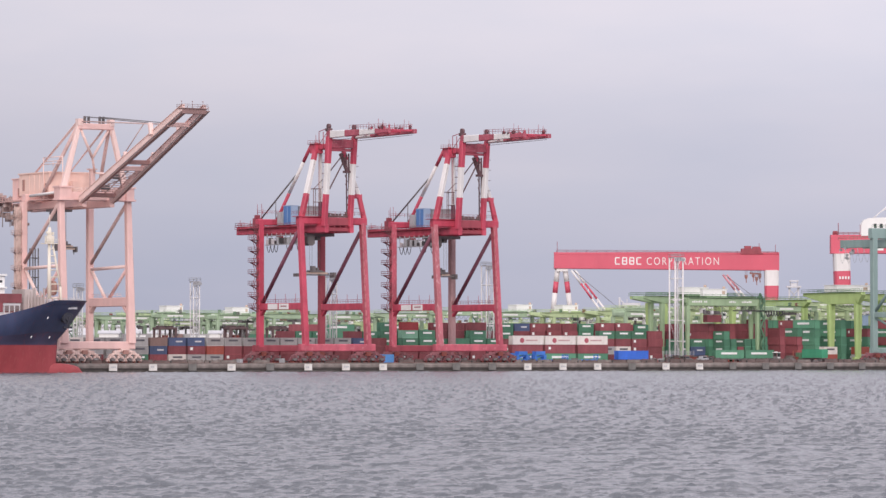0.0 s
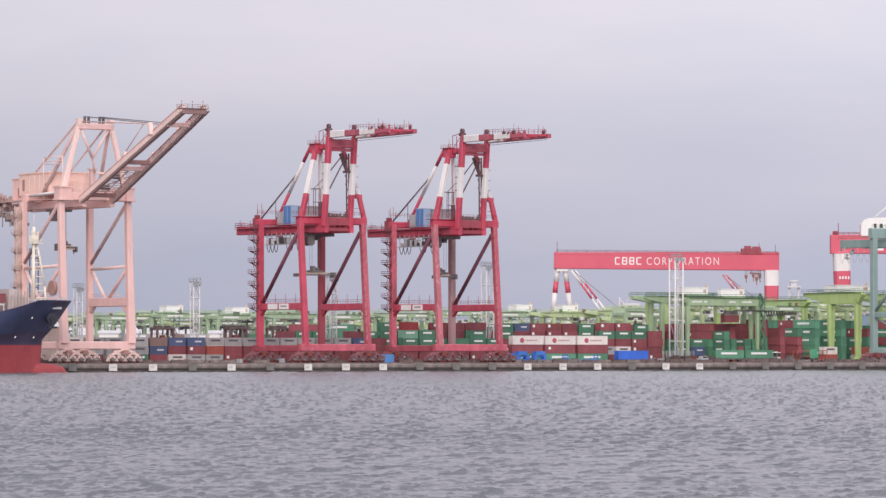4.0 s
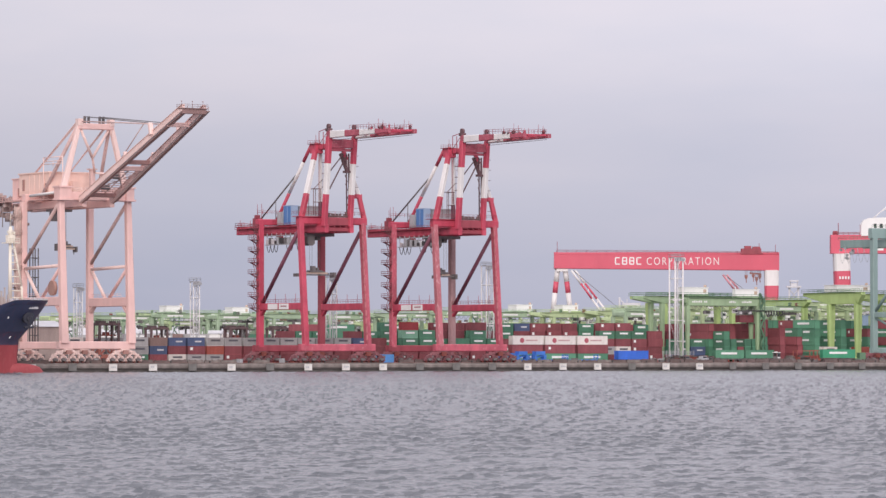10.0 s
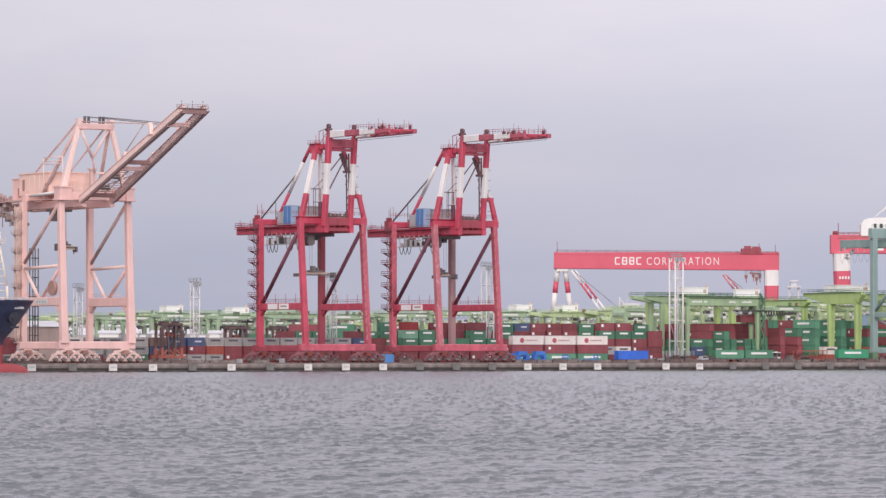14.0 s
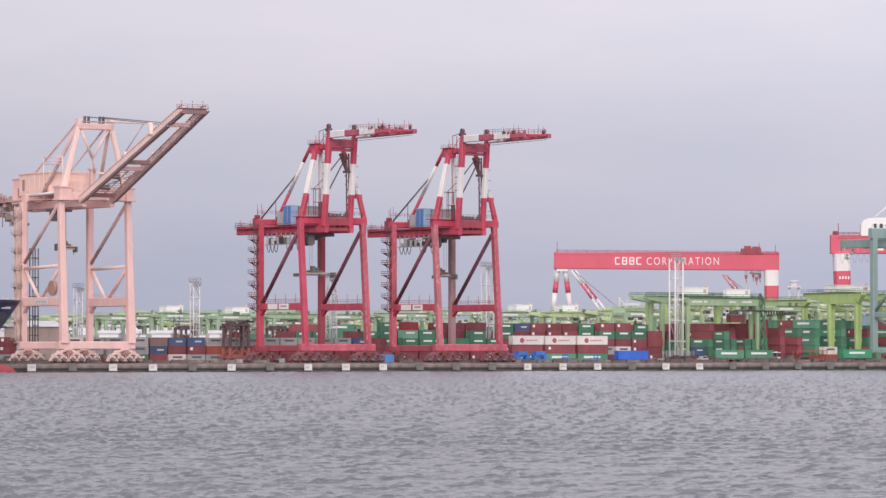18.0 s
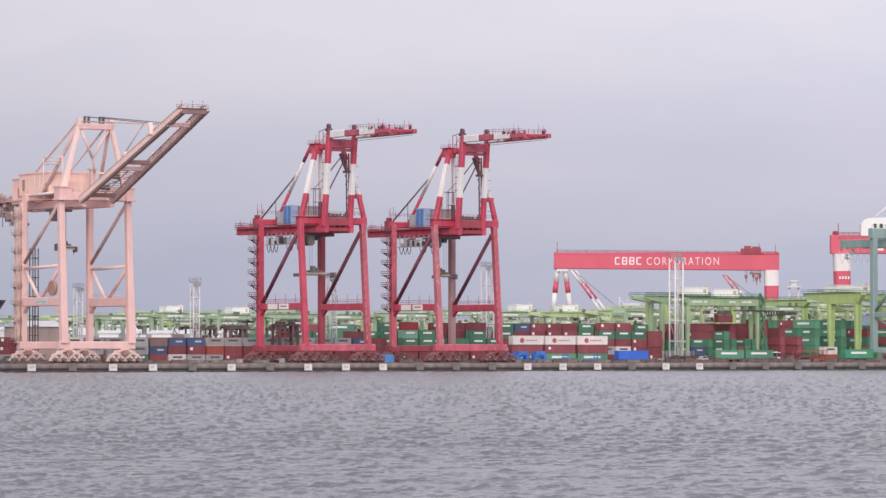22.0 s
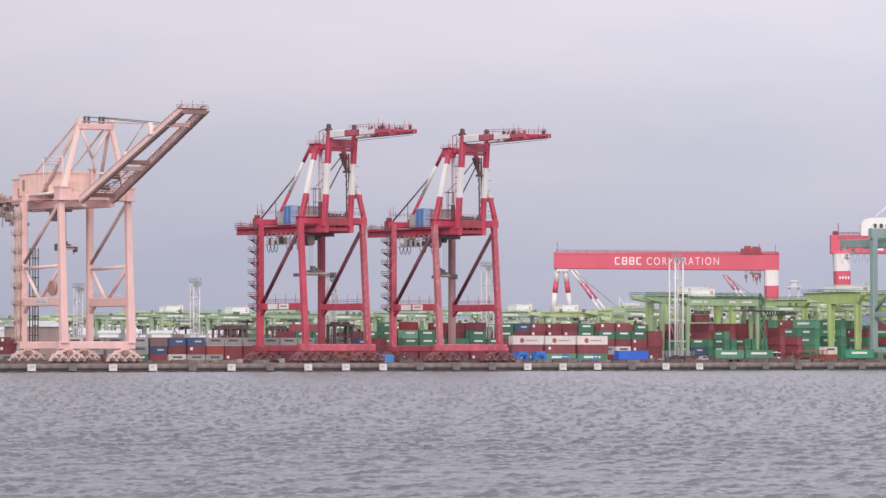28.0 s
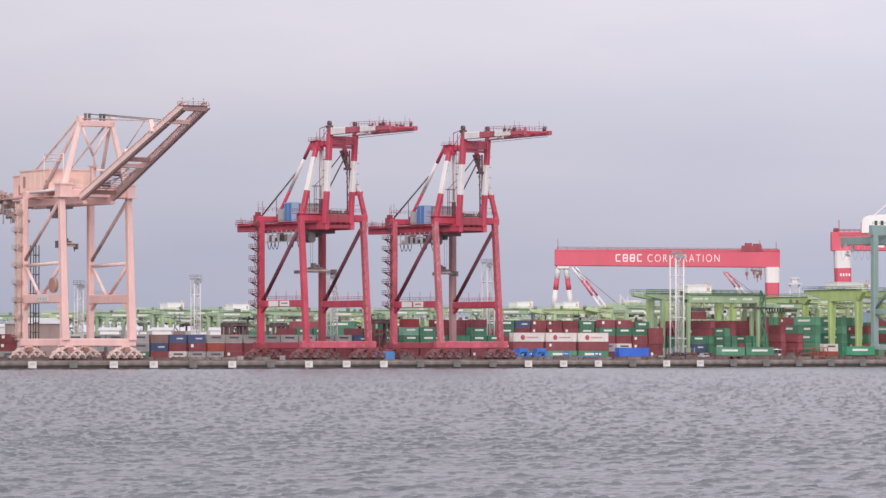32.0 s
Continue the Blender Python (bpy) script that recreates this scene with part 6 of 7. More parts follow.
def jib_crane(at, rz, length, high, foot, label, bands, red=GOLRED):
    j = thing("jib_crane", label, "crane", "shipyard jib cranes", at, rz)
    for o in (-2.0, 2.0):
        bm = bmesh.new()
        banded(bm, (foot + o, o * 0.4, 20), (foot - length + o * 0.6, o * 0.4, high), 1.3, 1.3, bands, round_=True)
        part("jib", bm, [red, WHITE], j, "white and red jib chord")
    lc = bmesh.new()
    for i in range(10):
        a, b = i / 10, (i + 1) / 10
        p = Vector((foot - length * a - 2.0, -0.8, 20 + (high - 20) * a))
        q = Vector((foot - length * b + 2.0 - b * 0.8, 0.8, 20 + (high - 20) * b))
        tube(lc, p, q, 0.3, 4)
    part("lacing", lc, WHITE, j)
    part("tower", shape((beam, (foot + 1.5, 0, 2.4), (foot + 1.5, 0, 20), 5.0, 5.0), (block, foot - 3, foot + 9, -3.5, 3.5, 20, 25)), LGREY, j, "pale tower and cab")
    part("luffing_rope", shape((tube, (foot - length, 0, high), (foot + 8, 0, 27), 0.15, 4), (tube, (foot + 8, 0, 25), (foot + 8, 0, 29), 0.35, 4)), DARK, j)
    return j


jib_crane((765.4, 991.9, 0), -33.0, 27.0, 56.2, 37.0, "white and red luffing jib crane in the far shipyard", [(0, 1), (0.52, 0), (0.78, 1)])
# second jib's red is paler still, haze mixed into its tone
jib_crane((765.4, 991.9, 0), -33.0, 26.5, 53.5, 129.0, "pink-red and white jib crane in the far shipyard", [(0, 1), (0.72, 0)], paint("hazy_red", (0.62, 0.27, 0.32), 0.6))


def goliath_end(at, rz):
    """The second crane's near end, with a white rounded house on the girder."""
    g = thing("goliath_crane", "red shipyard goliath crane with a white house on top", "crane", "goliath cranes", at, rz)
    part("girder", shape((beam, (0, 0, 66.9), (130, 0, 66.9), 7.5, 10.6, 0, None, None, 0.04)), GOLRED, g)
    bm = bmesh.new()
    banded(bm, (6.2, 0, 61.6), (7.6, 0, 0.5), 12.6, 9.0, [(0, 1), (0.16, 0), (0.32, 1), (0.5, 0), (0.66, 1)], 8.0, 8.0)
    part("fixed_leg", bm, [GOLRED, WHITE], g, "white and red fixed leg")
    for k in range(4):
        for q in ((4.4 + 1.6 * k, 5.3 + 1.6 * k, -6.2, -5.9, 47.2, 48.8), (25.5 + 6 * k, 29.5 + 6 * k, -3.86, -3.74, 63.4, 64.6), (26.4 + 6 * k, 30.4 + 6 * k, -3.86, -3.74, 65.4, 66.2), (26.4 + 6 * k, 30.4 + 6 * k, -3.86, -3.74, 68.2, 69.0)):
            part("mark_bar", shape((block, *q)), BRIGHT, g, "white plain bar")
    ho = bmesh.new()
    prof = [(17.0, 71.6), (17.0, 78.0), (18.6, 80.6), (21.5, 81.6), (40, 82.4), (46, 82.4), (46, 71.6)]
    f = [ho.verts.new((x, -4.5, z)) for x, z in prof]
    b = [ho.verts.new((x, 4.5, z)) for x, z in prof]
    ho.faces.new(f)
    ho.faces.new(b[::-1])
    for i in range(len(prof)):
        k = (i + 1) % len(prof)
        ho.faces.new((f[i], b[i], b[k], f[k]))
    part("machine_house", ho, BRIGHT, g, "white rounded machine house")
    wn_ = bmesh.new()
    for k in range(3):
        block(wn_, 24 + 3.4 * k, 25.6 + 3.4 * k, -4.56, -4.46, 76.0, 78.4)
    part("house_window", wn_, GLASS, g)
    ms = bmesh.new()
    for x0, x1 in ((24, 34), (33, 34), (40, 34)):
        tube(ms, (x0, 0, 81.5), (x1, 0, 90), 0.3, 5)
    tube(ms, (29, 0, 85.8), (36, 0, 88), 0.25, 5)
    part("mast_frame", ms, WHITE, g)
    rl = bmesh.new()
    railing(rl, (1, -3.8, 72.2), (16, -3.8, 72.2), 1.3, 3.0, 0.15)
    tube(rl, (4.5, 0, 72), (4.5, 0, 79), 0.2, 4)
    block(rl, 1.5, 4, -1.5, 1.5, 72.2, 74.4)
    part("girder_railing", rl, DKRED, g)
    return g


goliath_end((785.5, 749.9, 0.0), -33.0)


# ---- far buildings and ships over the yard ----
def far_hall(at, size, mat, label, rz=-33.0, vents=3):
    w, d, h = size
    g = thing("hall", label, "building", "far buildings", at, rz)
    part("wall", shape((block, 0, w, 0, d, 0, h)), mat, g)
    bm = bmesh.new()
    a = [bm.verts.new(p) for p in ((-0.6, -0.6, h), (w + 0.6, -0.6, h), (w + 0.6, d + 0.6, h), (-0.6, d + 0.6, h), (-0.6, d / 2, h + d * 0.12), (w + 0.6, d / 2, h + d * 0.12))]
    for q in ((0, 1, 5, 4), (3, 4, 5, 2), (0, 4, 3), (1, 2, 5), (0, 3, 2, 1)):
        bm.faces.new([a[i] for i in q])
    part("roof", bm, LGREY, g)
    for i in range(vents):
        x = w * (i + 0.5) / vents
        part("window", shape((block, x - w * 0.12, x + w * 0.12, -0.08, 0.05, h * 0.45, h * 0.7)), GLASS, g)
    return g


def far_ship(at, rz):
    s = thing("far_ship", "pale grey ship in the dock behind the yard", "ship", "", at, rz)
    part("hull", shape((beam, (0, 0, 12), (26, 0, 12), 16, 24)), LGREY, s)
    part("superstructure", shape((block, 1, 21, -6, 6, 24, 31.5), (block, 3, 14, -5, 5, 31.5, 33.6), (tube, (6, 0, 33), (6, 0, 36), 0.3, 5), (tube, (17, 0, 31), (17, 0, 34), 0.3, 5)), LGREY, s)
    part("crane_post", shape((beam, (1.5, 0, 20), (1.5, 0, 37), 1.2, 1.2), (tube, (1.5, 0, 36), (4.5, 0, 33), 0.4, 6)), LGREY, s)


far_ship((793.6, 968.1, 2.6), -33.0)
far_hall((225.4, 636.7, DECK), (23.6, 12, 16.5), LGREY, "pale grey shed wall beyond the far gantries", -33.0, 5)
far_hall((245.2, 623.8, DECK), (21.5, 12, 17.6), BEIGE, "beige shed wall beyond the far gantries", -33.0, 5)
far_hall((264.1, 611.5, DECK), (24.7, 12, 15.8), FARGREEN, "hazy green shed wall beyond the far gantries", -33.0, 5)
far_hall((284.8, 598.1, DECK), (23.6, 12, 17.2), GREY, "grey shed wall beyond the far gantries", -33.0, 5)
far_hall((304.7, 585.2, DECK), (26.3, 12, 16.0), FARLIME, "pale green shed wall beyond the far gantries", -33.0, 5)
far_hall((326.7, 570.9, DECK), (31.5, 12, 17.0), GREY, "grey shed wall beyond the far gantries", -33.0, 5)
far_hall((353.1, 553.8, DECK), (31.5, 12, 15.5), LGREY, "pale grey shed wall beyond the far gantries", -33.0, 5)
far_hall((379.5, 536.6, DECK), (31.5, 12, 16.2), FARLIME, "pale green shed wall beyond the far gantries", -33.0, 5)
far_hall((406.0, 519.4, DECK), (31.5, 12, 15.6), FARGREEN, "hazy green shed wall beyond the far gantries", -33.0, 5)
far_hall((432.4, 502.3, DECK), (31.5, 12, 16.4), LGREY, "pale grey shed wall beyond the far gantries", -33.0, 5)
far_hall((-67.0, 74, DECK), (13.0, 16, 11.2), paint("dusty_sheeting", (0.45, 0.355, 0.33), 0.7, vary=0.15, wear=0.4), "beige sheet-clad shed behind the cranes", 0.0, 0)
far_hall((-73.5, 66, DECK), (5.0, 10, 4.8), GREY, "small pale site hut", 0.0, 1)
far_hall((168.4, 494.8, DECK), (92, 20, 11.0), LGREY, "long pale grey warehouse behind the far gantries", -33.0, 9)
far_hall((140.0, 470, DECK), (24, 20, 10.6), LGREY, "pale low warehouse beyond the yard")
far_hall((178.0, 452, DECK), (30, 20, 11.0), LGREY, "pale low warehouse beyond the yard")
far_hall((218.0, 420, DECK), (22, 18, 10.0), LGREY, "pale low warehouse beyond the yard")
far_hall((60.0, 520, DECK), (40, 25, 10.5), LGREY, "pale low warehouse beyond the yard")
for k, (mat, word, h) in enumerate(((LGREY, "pale grey", 13.6), (FARGREEN, "hazy green", 15.4), (BEIGE, "beige", 13.0), (LGREY, "pale grey", 15.0), (FARGREEN, "hazy green", 14.0), (GREY, "grey", 15.6), (BEIGE, "beige", 13.8), (FARGREEN, "hazy green", 15.0))):
    far_hall((176.0 + 16.2 * k, 610.0 - 10.5 * k, DECK), (18.4, 12, h), mat, f"{word} shed wall at the yard's western end", -33.0, 4)
far_hall((333.0, 152, DECK), (30, 10, 17.8), SKYBLUE, "pale blue hall behind the eastern stacks", 0.0, 0)
for xx, yy, ww in ((61.1, 266.5, 7.2), (69.8, 260.8, 3.8), (77.3, 256.0, 7.0), (95.0, 244.4, 4.0)):
    far_hall((xx, yy, DECK), (ww, 10, 10.2), BRIGHT, "white site office block beyond the containers", -33.0, 2)
fg = thing("signal_frame", "white lattice frame standing behind the gantries", "frame", "", (767.5, 765.0, DECK), -33.0)
for x in (0, 6):
    part("post", shape((tube, (x, 0, 0), (x + (0.5 if x == 0 else -0.5), 0, 41), 0.6, 6)), LGREY, fg)
part("top_frame", shape((block, -1.0, 7.0, -2, 2, 40, 41), (tube, (0, 0, 32), (6, 0, 40), 0.3, 5), (tube, (6, 0, 32), (0, 0, 40), 0.3, 5), (block, 0.5, 5.5, -1.5, 1.5, 43.4, 44.2), (tube, (1, 0, 41), (1, 0, 44), 0.3, 5), (tube, (5, 0, 41), (5, 0, 44), 0.3, 5), (block, 1.5, 4.5, -1, 1, 41, 42.6)), LGREY, fg)
# ---- quayside vehicles and loose things ----
# maroon made a bit lighter, as haze would
SOOT = paint("sooty_maroon", (0.12, 0.075, 0.08), 0.65, vary=0.3, wear=0.4)


def straddle_carrier(at, low=None):
    """Two wheeled side frames joined over the top: dark columns above, painted frames below."""
    low = low or ORANGE
    c = thing("straddle_carrier", "straddle carrier with orange wheel frames and sooty columns", "vehicle", "", at)
    for y in (0.4, 4.6):
        part("side_beam", shape((beam, (-4.7, y, 1.75), (4.7, y, 1.75), 0.7, 0.8), (beam, (-3.4, y, 2.1), (-1.6, y, 3.9), 0.5, 0.6), (beam, (3.4, y, 2.1), (1.6, y, 3.9), 0.5, 0.6), (block, -2.6, 0.6, y - 0.3, y + 0.3, 2.1, 2.6)), low, c)
        for x in (-4.0, -1.35, 1.35, 4.0):
            w = part("wheel", shape((tube, (0, -0.3, 0), (0, 0.3, 0), 0.78, 14), (tube, (0, -0.34, 0), (0, 0.34, 0), 0.3, 10)), DARK, c)
            w.location = (x, y, 0.78)
        for x in (-3.2, 3.2):
            part("leg", shape((beam, (x * 1.05, y, 2.0), (x, y, 11.4), 0.75, 0.75)), SOOT, c)
            part("leg_foot", shape((beam, (x * 1.06, y - 0.02, 2.1), (x * 1.04, y - 0.02, 4.6), 0.86, 0.86)), low, c)
        part("hoist_guide", shape((beam, (1.4, y, 2.1), (1.4, y, 11.4), 0.3, 0.3), (beam, (-1.2, y, 3.1), (-1.2, y, 11.4), 0.22, 0.22)), DARK, c)
        part("top_beam", shape((beam, (-3.7, y, 11.7), (3.7, y, 11.7), 0.75, 0.7)), SOOT, c)
        part("diagonal", shape((beam, (1.4, y, 5.4), (3.2, y, 8.2), 0.22, 0.22), (beam, (1.4, y, 8.2), (3.2, y, 10.8), 0.22, 0.22)), DARK, c)
    part("engine_deck", shape((block, -3.6, 3.6, 0.2, 4.8, 12.05, 12.2), (block, -2.8, -0.8, 0.8, 4.2, 12.2, 12.8), (block, 1.4, 2.6, 0.8, 3.4, 12.2, 12.7)), SOOT, c)
    part("cabin", shape((block, 2.9, 4.2, 0.2, 2.0, 9.2, 11.3)), DARK, c)
    part("cabin_window", shape((block, 3.0, 4.1, 0.16, 0.2, 10.0, 11.0)), LGREY, c)
    part("spreader", shape((block, -3.0, 3.0, 1.4, 3.6, 8.2, 8.6), (block, -0.9, 0.9, 1.8, 3.2, 8.6, 9.4)), RUST, c)
    part("tie_beam", shape((beam, (-3.3, 0.4, 11.7), (-3.3, 4.6, 11.7), 0.6, 0.7), (beam, (3.3, 0.4, 11.7), (3.3, 4.6, 11.7), 0.6, 0.7)), SOOT, c)
    part("ladder", shape((tube, (-4.3, 0.1, 2.2), (-3.8, 0.1, 11.6), 0.07, 4), (tube, (-4.8, 0.1, 2.2), (-4.3, 0.1, 11.6), 0.07, 4)), SOOT, c)
    rl = bmesh.new()
    railing(rl, (-3.6, 0.2, 12.2), (3.6, 0.2, 12.2), 1.0, 1.4, 0.06)
    part("railing", rl, DARK, c)
    return c


carrier = straddle_carrier((-115.0, 36.2, DECK))
far_carrier = straddle_carrier((57.0, 210.0, DECK), DARK)
far_carrier["label"] = "dark straddle carrier crawling behind the container row"
idle = straddle_carrier((72.0, 183.0, DECK), RUST)
idle["label"] = "dark red straddle carrier standing in the far yard"
for k, (xx, yy) in enumerate(((88.0, 210.0), (97.0, 196.0), (104.0, 190.0))):
    more = straddle_carrier((xx, yy, DECK), RUST)
    more["label"] = "dark red straddle carrier parked among far container rows"


def semi_trailer(at, rz=0.0):
    """A yard tractor with a long green container on its trailer; local origin under the container's middle."""
    t = thing("yard_truck", "yard tractor hauling a green container on a trailer", "truck", "", at, rz)
    part("chassis", shape((beam, (-6.2, 0, 1.1), (6.4, 0, 1.1), 1.0, 0.35), (beam, (-6.2, -0.9, 1.25), (6.2, -0.9, 1.25), 0.2, 0.2), (beam, (-6.2, 0.9, 1.25), (6.2, 0.9, 1.25), 0.2, 0.2)), DARK, t)
    for x in (-5.2, -3.9, 6.8, 9.2):
        for y in (-0.95, 0.95):
            part("wheel", shape((tube, (x, y - 0.18, 0.5), (x, y + 0.18, 0.5), 0.5, 12)), DARK, t)
    part("tractor", shape((block, 6.2, 10.2, -1.1, 1.1, 0.6, 1.2), (block, 7.8, 10.0, -1.15, 1.15, 1.2, 3.2)), DGREEN, t, "dark tractor cab")
    part("windscreen", shape((block, 9.98, 10.03, -1.0, 1.0, 2.1, 3.0)), GLASS, t)
    for name, lab in (("body", ""), ("frame", ""), ("door", "")):
        ob = new(name, CMESH[12.19][name])
        ob.parent = t
        ob.location = (-6.1, -1.22, 1.4)
        dress(ob, TRUCKGREEN)
    ob = new("label_bar", CMESH[12.19]["label_bar"])
    ob.parent, ob.location = t, (-6.1, -1.22, 1.4)
    dress(ob, BRIGHT)
    ob["label"] = "plain white bar where the name stands"
    return t


TRUCKGREEN = paint("container_light_green", (0.06, 0.33, 0.19), 0.55, vary=0.1, wear=0.2)
truck = semi_trailer((202.0, 24.0, DECK))


def open_rack(x, y, mat, name, label, L=12.2, h=2.5):
    """A flat rack with end frames and side stakes."""
    r = thing(name, label, "flat rack", "flat racks on the quay", (x, y, DECK))
    part("bed", shape((block, 0, L, 0, 2.4, 0.5, 0.95)), mat, r)
    for e in (0.0, L - 0.25):
        part("end_frame", shape((block, e, e + 0.25, 0, 0.2, 0.95, h), (block, e, e + 0.25, 2.2, 2.4, 0.95, h), (block, e, e + 0.25, 0.2, 2.2, h - 0.25, h), (block, e, e + 0.25, 0.2, 2.2, 1.4, 1.6)), mat, r)
    if h > 3:
        for yy in (0.0, 2.2):
            part("top_rail", shape((block, 0.25, L - 0.25, yy, yy + 0.2, h - 0.25, h)), mat, r)
        part("lashed_load", shape((block, 0.6, L - 0.6, 0.4, 2.0, 0.95, h * 0.55)), RUST, r, "rust-red load")
    for k in range(4):
        part("bearer", shape((block, 1.0 + k * (L - 2.6) / 3, 1.6 + k * (L - 2.6) / 3, 0.2, 2.2, 0.0, 0.5)), DARK, r)
    return r


open_rack(85.5, 37, BLUE, "flat_rack", "bright blue flat rack resting on the quay")
open_rack(98.5, 37, BLUE, "flat_rack", "bright blue flat rack resting on the quay")
open_rack(111.5, 37.5, BLUE, "flat_rack", "bright blue flat rack resting on the quay")
open_rack(212.7, 46, ORANGE, "flat_rack", "orange flat rack with end frames", 9.0, 3.9)
open_rack(221.5, 48, ORANGE, "flat_rack", "orange flat rack with end frames", 6.0, 4.0)
for x, y, w in ((86.2, 36.6, 4.0), (91.6, 36.6, 3.4), (98.4, 36.6, 3.6)):
    b = piece("blue_cradle", shape((block, x, x + w, y, y + 2.3, DECK + 2.4, DECK + 3.6 if x > 90 else DECK + 3.0), (block, x - 0.5, x + 0.4, y + 0.2, y + 2.1, DECK + 0.96, DECK + 2.4), (block, x + w - 0.4, x + w + 0.6, y + 0.2, y + 2.1, DECK + 0.96, DECK + 2.4), (beam, (x - 0.3, y + 1.1, DECK + 1.2), (x + w, y + 1.1, DECK + 2.4), 1.4, 0.5)), BLUE, "bright blue steel cradle block on the quay", "cradle", "blue cradles")
container("B", 133.6, 40, DECK + 0.9, 12.19, mark="", where="on low trestles on the quay")
for k in range(4):
    piece("trestle", shape((block, 134.4 + 3.6 * k, 135.1 + 3.6 * k, 40.2, 42.2, DECK, DECK + 0.9)), DARK, "dark steel trestle under a container", "trestle", "trestles")
container("c", 27.2, 20.0, DECK, 6.06, mark="", where="standing behind the crane rail")
container("w", 229.0, 52, DECK + 2.6, 6.06, where="on a flat stack")
container("o", 229.0, 52, DECK, 6.06)
container("o", 241.5, 50, DECK + 2.6, 6.06)
container("g", 241.5, 50, DECK, 6.06)


def pickup(at, mat, label, rz=0.0):
    c = thing("van", label, "vehicle", "small vehicles on the quay", at, rz)
    part("body", shape((beam, (-2.4, 0, 0.85), (2.4, 0, 0.85), 1.7, 0.9), (beam, (-1.2, 0, 1.6), (1.4, 0, 1.6), 1.55, 0.8)), mat, c)
    part("window", shape((block, -1.0, 1.2, -0.80, -0.76, 1.4, 1.85)), GLASS, c)
    for x in (-1.5, 1.5):
        for y in (-0.75, 0.75):
            part("wheel", shape((tube, (x, y - 0.12, 0.36), (x, y + 0.12, 0.36), 0.36, 10)), DARK, c)
    return c


pickup((161.5, 31.0, DECK), GREY, "grey pickup parked on the quay", 20)
pickup((156.0, 33.5, DECK), DARK, "dark pickup by the light tower foot")


def site_fence(x0, x1, y):
    f = thing("fence", "grey steel mesh fence around the light tower foot", "fence", "", (x0, y, DECK))
    n = int((x1 - x0) / 1.6)
    for i in range(n + 1):
        part("post", shape((tube, (i * 1.6, 0, 0), (i * 1.6, 0, 3.8), 0.1, 5)), GREY, f)
    bm = bmesh.new()
    for k in range(9):
        tube(bm, (0, 0, 0.4 + 0.4 * k), (n * 1.6, 0, 0.4 + 0.4 * k), 0.05, 4)
    part("mesh_panel", bm, GREY, f)


site_fence(149.5, 163.0, 37.0)


def tractor(at, rz=0.0):
    """A tall yard tractor, seen on its nose."""
    c = thing("yard_tractor", "dark yard tractor with a white roof beside a gantry leg", "truck", "", at, rz)
    part("chassis", shape((beam, (-2.4, 0, 0.8), (2.2, 0, 0.8), 1.2, 0.45), (block, -2.5, -0.4, -0.7, 0.7, 1.05, 1.35), (block, 2.1, 2.4, -1.2, 1.2, 0.45, 0.95)), DARK, c)
    part("cab", shape((block, 0.4, 2.1, -1.15, 1.15, 1.05, 1.9), (block, 0.4, 0.55, -1.15, 1.15, 1.9, 3.1), (block, 1.95, 2.1, -1.15, -1.0, 1.9, 3.1), (block, 1.95, 2.1, 1.0, 1.15, 1.9, 3.1)), DARK, c)
    part("cab_roof", shape((block, 0.3, 2.25, -1.25, 1.25, 3.1, 3.35), (block, 0.9, 1.4, -0.5, 0.5, 3.35, 3.5)), BRIGHT, c, "white cab roof")
    part("windscreen", shape((block, 1.98, 2.02, -1.0, 1.0, 1.9, 3.1)), GLASS, c)
    part("bonnet", shape((block, 2.1, 2.3, -1.0, 1.0, 1.25, 1.75)), BRIGHT, c, "white front panel")
    part("exhaust", shape((tube, (0.2, 0.8, 1.0), (0.2, 0.8, 3.6), 0.1, 8)), GREY, c)
    for x in (-1.6, 1.4):
        for y in (-0.95, 0.95):
            part("wheel", shape((tube, (x, y - 0.18, 0.5), (x, y + 0.18, 0.5), 0.5, 12)), RUBBER, c)


tractor((194.0, 35.0, DECK), -62.0)


